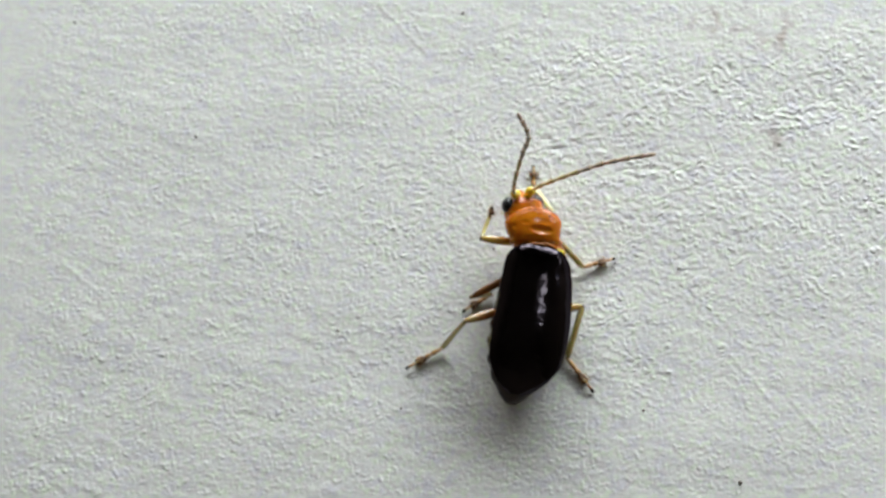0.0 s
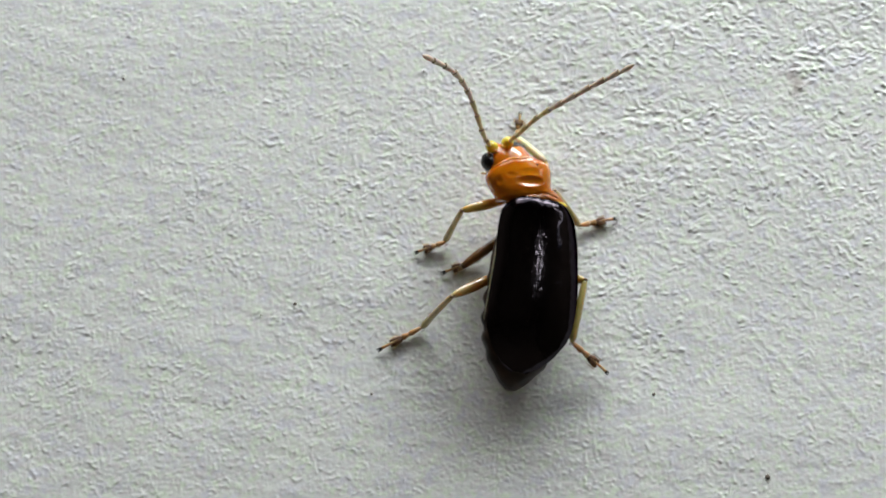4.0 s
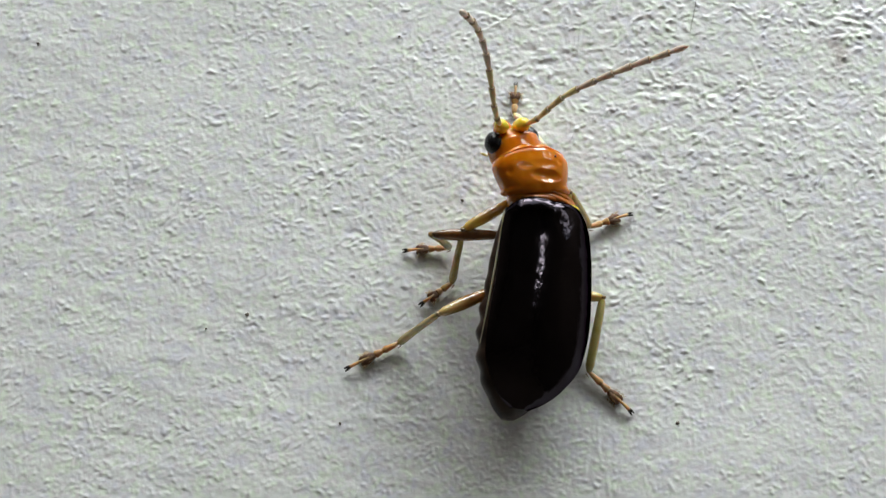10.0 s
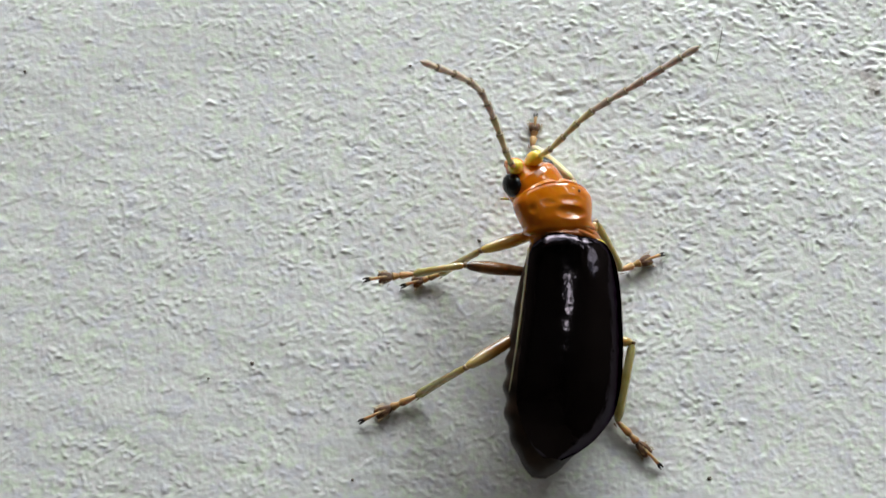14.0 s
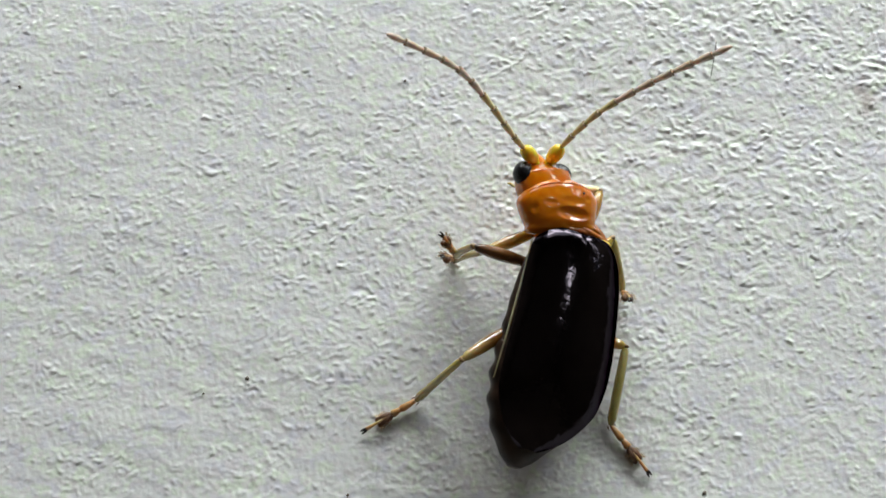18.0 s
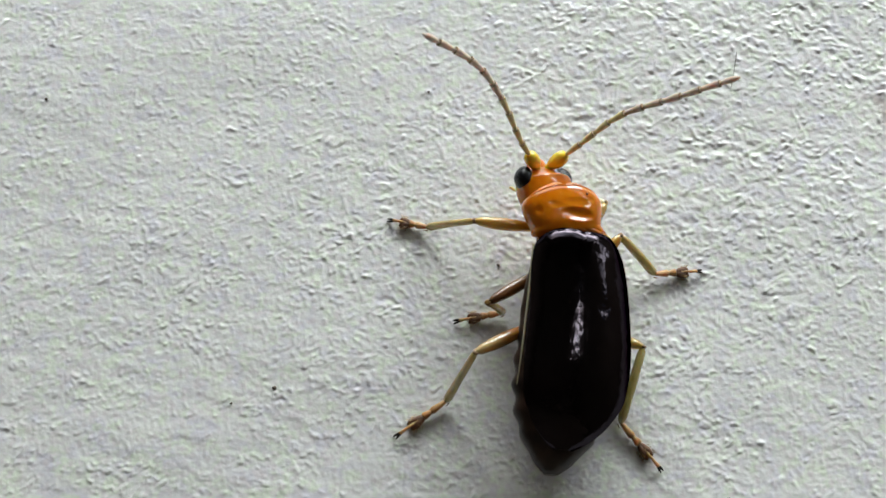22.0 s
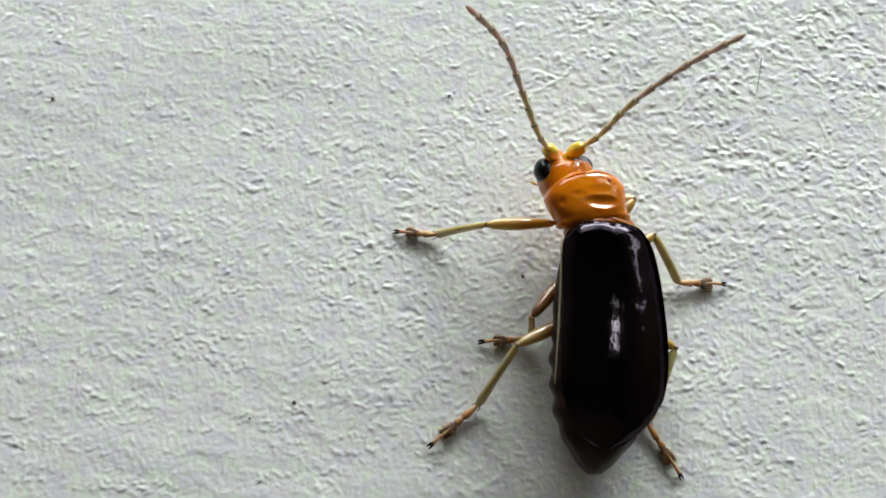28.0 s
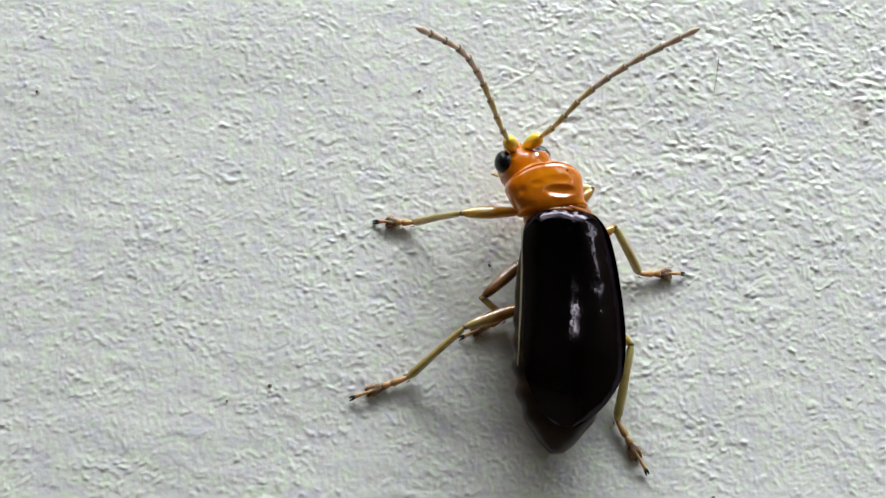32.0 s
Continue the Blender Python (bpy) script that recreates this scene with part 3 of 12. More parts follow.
def limb(length, root, belly, tip, peak=0.35, sides=14, flat=0.85, bend=0.0):
    stations = []
    for i in range(13):
        u = i / 12
        r = curve_of([(0, root), (peak, belly), (1, tip)], u)
        if i in (0, 12):
            r *= 0.55
        stations.append((length * u, r, 0, bend * math.sin(math.pi * u)))
    return tube([(-0.03, root * 0.2, 0, 0)] + stations + [(length + 0.03, tip * 0.2, 0, 0)], sides, flat)


def foot_shape(length):
    """Foot joints: two wedges, a broad two-lobed pad with a fringe of bristles, a thin last one and a pair of hooked claws."""
    rng = random.Random(5)
    a, b, c = length * 0.30, length * 0.17, length * 0.24
    wedge = lambda y, l, r: tube([(y, r * 0.45), (y + l * 0.2, r * 0.62), (y + l * 0.85, r), (y + l, r * 0.6)], 10, 1.15)
    y0 = a + b - 0.05
    lobes = [(tube([(y0, 0.05, s * 0.01, -0.01), (y0 + c * 0.25, 0.086, s * 0.026, -0.015), (y0 + c * 0.65, 0.098, s * 0.046, -0.02), (y0 + c, 0.072, s * 0.060, -0.03),
                    (y0 + c * 1.15, 0.025, s * 0.072, -0.035)], 12), 2) for s in (-1, 1)]
    hairs = []
    for k in range(44):
        s = rng.choice((-1, 1))
        turn, at = rng.uniform(-0.9, 0.9) * 1.5, rng.uniform(0.25, 1.05)
        x0, z0 = s * (0.07 + 0.085 * math.cos(turn)), -0.03 + 0.085 * math.sin(turn)
        yy, out = y0 + c * at, 0.035 + 0.03 * rng.random()
        hairs.append((tube([(yy, 0.008, x0, z0), (yy + 0.05, 0.003, x0 + s * out * math.cos(turn), z0 + out * math.sin(turn) * 0.6 - 0.01)], 3), 0))
    y = y0 + c * 0.45
    e = length - 0.16
    last = tube([(y, 0.030, 0, 0.045), (y + (e - y) * 0.6, 0.034, 0, 0.05), (e, 0.044, 0, 0.03), (e + 0.03, 0.02, 0, 0.03)], 8)
    claws = [(tube([(e, 0.034, s * 0.012, 0.03), (e + 0.08, 0.030, s * 0.030, 0.015), (length, 0.012, s * 0.036, -0.03)], 6), 1) for s in (-1, 1)]
    spurs = [(tube([(-0.02, 0.02, s * 0.07, -0.03), (0.09, 0.005, s * 0.10, -0.05)], 5), 2) for s in (-1, 1)]
    return joined((wedge(0, a, 0.080), 0), (wedge(a * 0.93, b, 0.088), 0), *lobes, (last, 0), *claws, *hairs, *spurs)


legs = {}
SIZES = {"front_left": (1.65, 1.6, 1.0), "front_right": (1.25, 1.3, 0.95), "middle_left": (1.9, 1.2, 1.2), "middle_right": (1.3, 1.4, 1.2), "hind_left": (1.95, 1.85, 1.5), "hind_right": (1.55, 1.85, 1.5)}
for pair, size in (("front", 1.0), ("middle", 1.0), ("hind", 1.05)):
    for side in ("left", "right"):
        lf, lt, la = SIZES["%s_%s" % (pair, side)]
        brown = pair == "middle" and side == "left"
        femur = part("femur", limb(lf, 0.10 * size, 0.180 * size, 0.11 * size, 0.60), LEG_BROWN if brown else LEG_AMBER if (pair, side) == ("hind", "left") else LEG, beetle,
                     "brown upper leg" if brown else "amber upper leg")
        stout = 1.35 if (pair, side) == ("front", "right") else 1.22 if side == "right" else 1.0
        shin = limb(lt, 0.085 * size * stout, 0.10 * size * stout, 0.122 * size, 0.6, 12, 0.9, 0.03)
        knee = tube([(-0.05, 0.05 * size), (-0.035, 0.080 * size), (0.005, 0.086 * size), (0.03, 0.06 * size)], 12, 0.9)
        tibia = part("tibia", joined((shin, 0), (knee, 1)), [PALE_HORN if (pair, side) == ("front", "right") else LEG_PALE, KNEE], femur, "slender olive lower leg")
        tarsus = part("tarsus", foot_shape(la), [TARSUS, CLAW, FOOT_PAD], femur, "brown jointed foot with black claws")
        legs["%s_%s" % (pair, side)] = (femur, tibia, tarsus)

antennae = {}
for side in ("left", "right"):
    pieces = [part("antenna", tube([(-0.06, 0.04), (-0.03, 0.08), (0.04, 0.120), (0.14, 0.158), (0.30, 0.182), (0.46, 0.168), (0.54, 0.125), (0.60, 0.04)], 16), YELLOW, beetle,
                   "long feeler with a swollen yellow first joint")]
    for k in range(1, 11):
        r = 0.074 + 0.008 * min(1, k / 5) - (0.012 if k == 10 else 0)
        l = 0.495
        body = tube([(0, r * 0.5), (0.03, r * 0.66), (0.14, r * 0.80), (0.30, r * 0.94), (0.44, r * 1.08), (0.485, r * 1.06), (l, r * 0.45)] if k < 10 else
                    [(0, r * 0.45), (0.05, r * 0.75), (0.2, r * 1.1), (0.34, r), (0.45, r * 0.5), (l, r * 0.1)], 12)
        piece = joined((body, 0), (tube([(0.474, r * 0.9), (0.478, r * 1.085), (0.492, r * 1.05), (0.499, r * 0.5)], 12), 1)) if k < 10 else joined((body, 0))
        pieces.append(part("antenna_segment", piece, [ANTENNA_BASE if k < 5 else ANTENNA, JOINT], pieces[0]))
    antennae[side] = pieces

def motions():
    walk(beetle, [
        (0, mm(2.114, -0.827, 0.166, 3.1, 13.0, -7.2)), (1, mm(2.202, -0.923, 0.175, 3.2, 13.6, -8.7)),
        (2, mm(2.158, -0.966, 0.185, 3.4, 14.1, -3.0)), (3, mm(2.139, -0.804, 0.195, 3.6, 14.7, -4.6)),
        (3.5, mm(2.178, -0.776, 0.200, 3.6, 15.0, -4.2)), (5.5, mm(2.180, -0.234, 0.229, 4.0, 17.4, -10.7)),
        (6, mm(2.438, -0.699, 0.236, 4.1, 18.0, -12.5)), (6.5, mm(2.327, -0.796, 0.245, 4.2, 18.7, -7.3)),
        (7, mm(2.343, -0.816, 0.254, 4.3, 19.4, -8.0)), (8, mm(2.136, -0.936, 0.273, 4.5, 20.9, -1.8)),
        (8.5, mm(2.029, -0.858, 0.272, 4.5, 20.9, -0.9)), (9, mm(2.081, -0.802, 0.272, 4.5, 20.9, -2.8)),
        (9.5, mm(2.206, -0.793, 0.271, 4.5, 20.9, -5.6)), (10, mm(2.206, -0.897, 0.271, 4.4, 20.9, -5.3)),
        (10.5, mm(2.211, -0.875, 0.270, 4.4, 20.9, -4.9)), (11, mm(2.248, -0.816, 0.270, 4.4, 20.9, -6.8)),
        (12, mm(2.175, -0.779, 0.269, 4.4, 20.9, -1.4)), (12.5, mm(2.052, -0.888, 0.268, 4.4, 20.9, 0.8)),
        (13, mm(2.114, -0.757, 0.268, 4.4, 20.9, -1.2)), (14, mm(2.198, -0.731, 0.267, 4.4, 20.9, -3.0)),
        (14.5, mm(2.279, -0.768, 0.267, 4.4, 20.9, -6.9)), (16.5, mm(2.392, -0.743, 0.257, 4.3, 19.9, -10.2)),
        (17, mm(2.532, -0.464, 0.255, 4.3, 19.7, -10.5)), (18, mm(2.512, -0.249, 0.250, 4.2, 19.2, -11.3)),
        (18.5, mm(2.316, -0.201, 0.192, 2.9, 19.0, -11.2)), (19, mm(1.958, -0.097, 0.129, 1.6, 18.0, -4.9)),
        (20, mm(1.990, -0.093, 0.119, 1.4, 17.2, -4.1)), (21, mm(2.005, -0.100, 0.109, 1.3, 16.4, -4.2)),
        (22, mm(2.021, -0.086, 0.098, 1.2, 15.6, -4.1)), (23, mm(2.024, -0.097, 0.089, 1.1, 14.8, -3.6)),
        (24, mm(2.154, 0.242, 0.079, 0.9, 14.0, -4.1)), (25, mm(2.172, 0.319, 0.071, 0.8, 13.5, -1.7)),
        (27.5, mm(2.038, 0.367, 0.052, 0.5, 12.2, -1.9)), (28, mm(2.080, 0.356, 0.049, 0.5, 12.0, -1.2)),
        (29, mm(1.968, 0.488, 0.043, 0.3, 12.0, -2.3)), (30, mm(1.918, 0.422, 0.038, 0.2, 12.0, -1.2)),
        (31, mm(1.961, 0.445, 0.033, 0.1, 12.0, -1.1)), (32, mm(1.962, 0.436, 0.028, 0.0, 12.0, -0.2)),
    ])
    walk(abdomen, [
        (0, mm(0.000, 0.285, 0.000, 0.0, -0.0, 0.0)), (1, mm(0.000, 0.421, 0.000, 0.0, -0.0, 0.0)), (2, mm(0.000, 0.302, 0.000, 0.0, -0.0, 0.0)),
        (3, mm(0.000, 0.255, 0.000, 0.0, -0.0, 0.0)), (3.5, mm(0.000, 0.170, 0.000, 0.0, -0.0, 0.0)),
        (5.5, mm(0.000, -0.028, 0.000, 0.0, -0.0, 0.0)), (6, mm(0.000, 0.148, 0.000, 0.0, -0.0, 0.0)),
        (6.5, mm(0.000, 0.187, 0.000, 0.0, -0.0, 0.0)), (7, mm(0.000, 0.226, 0.000, 0.0, -0.0, 0.0)), (8, mm(0.000, 0.238, 0.000, 0.0, -0.0, 0.0)),
        (8.5, mm(0.000, 0.164, 0.000, 0.0, -0.0, 0.0)), (9, mm(0.000, 0.159, 0.000, 0.0, -0.0, 0.0)), (9.5, mm(0.000, 0.235, 0.000, 0.0, -0.0, 0.0)),
        (10, mm(0.000, 0.308, 0.000, 0.0, -0.0, 0.0)), (10.5, mm(0.000, 0.239, 0.000, 0.0, -0.0, 0.0)),
        (11, mm(0.000, 0.244, 0.000, 0.0, -0.0, 0.0)), (12, mm(0.000, 0.266, 0.000, 0.0, -0.0, 0.0)),
        (12.5, mm(0.000, 0.291, 0.000, 0.0, -0.0, 0.0)), (13, mm(0.000, 0.194, 0.000, 0.0, -0.0, 0.0)),
        (14, mm(0.000, 0.117, 0.000, 0.0, -0.0, 0.0)), (14.5, mm(0.000, 0.090, 0.000, 0.0, -0.0, 0.0)),
        (16.5, mm(0.000, 0.121, 0.000, 0.0, -0.0, 0.0)), (17, mm(0.000, 0.103, 0.000, 0.0, -0.0, 0.0)),
        (18, mm(0.000, 0.137, 0.000, 0.0, -0.0, 0.0)), (18.5, mm(0.000, 0.143, 0.000, 0.0, -0.0, 0.0)),
        (19, mm(0.000, 0.098, 0.000, 0.0, -0.0, 0.0)), (20, mm(0.000, 0.044, 0.000, 0.0, -0.0, 0.0)), (21, mm(0.000, 0.025, 0.000, 0.0, -0.0, 0.0)),
        (22, mm(0.000, 0.020, 0.000, 0.0, -0.0, 0.0)), (23, mm(0.000, 0.080, 0.000, 0.0, -0.0, 0.0)), (24, mm(0.000, 0.063, 0.000, 0.0, -0.0, 0.0)),
        (25, mm(0.000, 0.008, 0.000, 0.0, -0.0, 0.0)), (27.5, mm(0.000, 0.000, 0.000, 0.0, -0.0, 0.0)),
        (28, mm(0.000, 0.023, 0.000, 0.0, -0.0, 0.0)), (29, mm(0.000, 0.137, 0.000, 0.0, -0.0, 0.0)), (30, mm(0.000, 0.045, 0.000, 0.0, -0.0, 0.0)),
        (31, mm(0.000, 0.002, 0.000, 0.0, -0.0, 0.0)), (32, mm(0.000, -0.021, 0.000, 0.0, -0.0, 0.0)),
    ])
    walk(pronotum, [
        (0, mm(-0.241, 0.195, 1.300, 0.0, 0.7, 10.9)), (1, mm(-0.479, 0.087, 1.300, 0.0, 4.9, 17.8)), (2, mm(-0.665, 0.003, 1.300, 0.0, 6.5, 23.2)),
        (3, mm(-0.358, 0.141, 1.300, 0.0, 0.3, 14.3)), (3.5, mm(-0.500, 0.078, 1.300, 0.0, 2.2, 18.4)),
        (5.5, mm(-0.230, 0.200, 1.300, 0.0, -1.7, 7.0)), (6, mm(-0.355, 0.213, 1.300, 0.0, 3.2, 14.2)),
        (6.5, mm(-0.465, 0.153, 1.300, 0.0, 5.0, 17.4)), (7, mm(-0.304, 0.217, 1.300, 0.0, 3.2, 12.7)),
        (8, mm(-0.617, 0.154, 1.300, 0.0, 4.0, 21.8)), (8.5, mm(-0.454, 0.148, 1.300, 0.0, 1.9, 17.1)),
        (9, mm(-0.366, 0.139, 1.300, 0.0, 0.6, 14.5)), (9.5, mm(-0.585, 0.068, 1.300, 0.0, 2.9, 20.9)),
        (10, mm(-0.321, 0.219, 1.300, -0.0, 1.5, 13.2)), (10.5, mm(-0.452, 0.164, 1.300, 0.0, 1.1, 17.0)),
        (11, mm(-0.424, 0.182, 1.300, -0.0, 2.5, 16.2)), (12, mm(-0.231, 0.180, 1.300, 0.0, 1.8, 10.6)),
        (12.5, mm(-0.324, 0.138, 1.300, -0.0, 3.2, 13.3)), (13, mm(-0.287, 0.154, 1.300, 0.0, 1.9, 12.2)),
        (14, mm(-0.318, 0.160, 1.300, -0.0, 1.1, 13.1)), (14.5, mm(-0.341, 0.139, 1.300, 0.0, 2.6, 13.8)),
        (16.5, mm(-0.435, 0.057, 1.300, -0.0, 1.0, 16.5)), (17, mm(-0.369, 0.077, 1.300, 0.0, -1.8, 14.6)),
        (18, mm(-0.414, 0.017, 1.300, -0.0, 0.9, 15.9)), (18.5, mm(-0.424, -0.008, 1.300, -0.0, 0.9, 16.2)),
        (19, mm(-0.230, 0.053, 1.300, 0.0, -1.8, 10.0)), (20, mm(-0.230, 0.000, 1.300, 0.0, -0.4, 10.5)),
        (21, mm(-0.238, 0.015, 1.300, 0.0, -0.0, 10.8)), (22, mm(-0.235, 0.035, 1.300, 0.0, -0.4, 10.7)),
        (23, mm(-0.259, 0.043, 1.300, 0.0, 0.6, 11.4)), (24, mm(-0.328, 0.030, 1.300, -0.0, -0.2, 13.4)),
        (25, mm(-0.297, 0.063, 1.300, 0.0, -1.7, 12.5)), (27.5, mm(-0.230, 0.141, 1.300, 0.0, -3.4, 9.1)),
        (28, mm(-0.289, 0.123, 1.300, 0.0, -1.6, 12.3)), (29, mm(-0.304, 0.117, 1.300, -0.0, -1.8, 12.7)),
        (30, mm(-0.266, 0.133, 1.300, 0.0, -2.6, 11.6)), (31, mm(-0.287, 0.124, 1.300, 0.0, -2.7, 12.2)),
        (32, mm(-0.280, 0.128, 1.300, 0.0, -2.0, 12.0)),
    ])
    walk(head, [
        (0, mm(-0.672, 1.254, 1.021, -2.9, 11.3, 20.3)), (1, mm(-0.933, 1.083, 1.026, -2.9, 15.1, 26.3)),
        (2, mm(-1.094, 0.911, 1.029, -16.5, 15.8, 38.6)), (3, mm(-0.795, 1.185, 1.020, -5.6, 9.5, 26.8)),
        (3.5, mm(-0.942, 1.073, 1.023, -10.9, 11.1, 33.9)), (5.5, mm(-0.505, 1.319, 1.018, -11.7, 7.0, 32.6)),
        (6, mm(-0.801, 1.251, 1.024, -10.5, 12.1, 36.2)), (6.5, mm(-0.920, 1.153, 1.026, -14.8, 12.9, 30.8)),
        (7, mm(-0.750, 1.263, 1.024, -6.4, 11.4, 20.7)), (8, mm(-1.050, 1.094, 1.025, -21.0, 9.6, 38.4)),
        (8.5, mm(-0.897, 1.162, 1.022, -15.1, 8.8, 38.2)), (9, mm(-0.802, 1.180, 1.021, -8.8, 7.7, 39.2)),
        (9.5, mm(-1.018, 1.028, 1.023, -18.6, 9.0, 43.5)), (10, mm(-0.762, 1.265, 1.022, -5.8, 8.7, 24.8)),
        (10.5, mm(-0.891, 1.181, 1.021, -10.0, 6.5, 30.6)), (11, mm(-0.869, 1.204, 1.023, -9.9, 9.3, 31.3)),
        (12, mm(-0.664, 1.238, 1.022, -4.4, 10.4, 24.2)), (12.5, mm(-0.772, 1.180, 1.024, -10.1, 10.4, 15.9)),
        (13, mm(-0.725, 1.207, 1.022, -8.8, 9.9, 23.3)), (14, mm(-0.753, 1.211, 1.021, -9.8, 9.1, 36.8)),
        (14.5, mm(-0.785, 1.182, 1.023, -13.0, 11.3, 34.8)), (16.5, mm(-0.875, 1.079, 1.021, -10.8, 7.1, 34.1)),
        (17, mm(-0.796, 1.123, 1.018, -4.6, 5.4, 21.3)), (18, mm(-0.853, 1.045, 1.021, -10.1, 8.2, 17.6)),
        (18.5, mm(-0.864, 1.017, 1.021, -9.5, 8.0, 18.3)), (19, mm(-0.623, 1.129, 1.018, -0.3, 6.8, 11.2)),
        (20, mm(-0.651, 1.064, 1.020, -2.0, 8.7, 10.4)), (21, mm(-0.664, 1.076, 1.020, -3.2, 9.3, 11.4)),
        (22, mm(-0.658, 1.098, 1.020, -2.1, 8.9, 11.7)), (23, mm(-0.689, 1.102, 1.021, -3.8, 9.6, 9.3)),
        (24, mm(-0.762, 1.080, 1.020, -4.9, 7.8, 13.6)), (25, mm(-0.720, 1.122, 1.018, -4.5, 6.1, 14.4)),
        (27.5, mm(-0.582, 1.233, 1.017, -2.9, 5.3, 13.2)), (28, mm(-0.715, 1.181, 1.018, -5.2, 6.5, 14.7)),
        (29, mm(-0.725, 1.176, 1.018, -4.5, 6.2, 17.0)), (30, mm(-0.681, 1.199, 1.018, -5.4, 5.7, 20.0)),
        (31, mm(-0.706, 1.186, 1.018, -5.7, 5.2, 19.5)), (32, mm(-0.700, 1.189, 1.018, -5.0, 6.3, 17.6)),
    ])
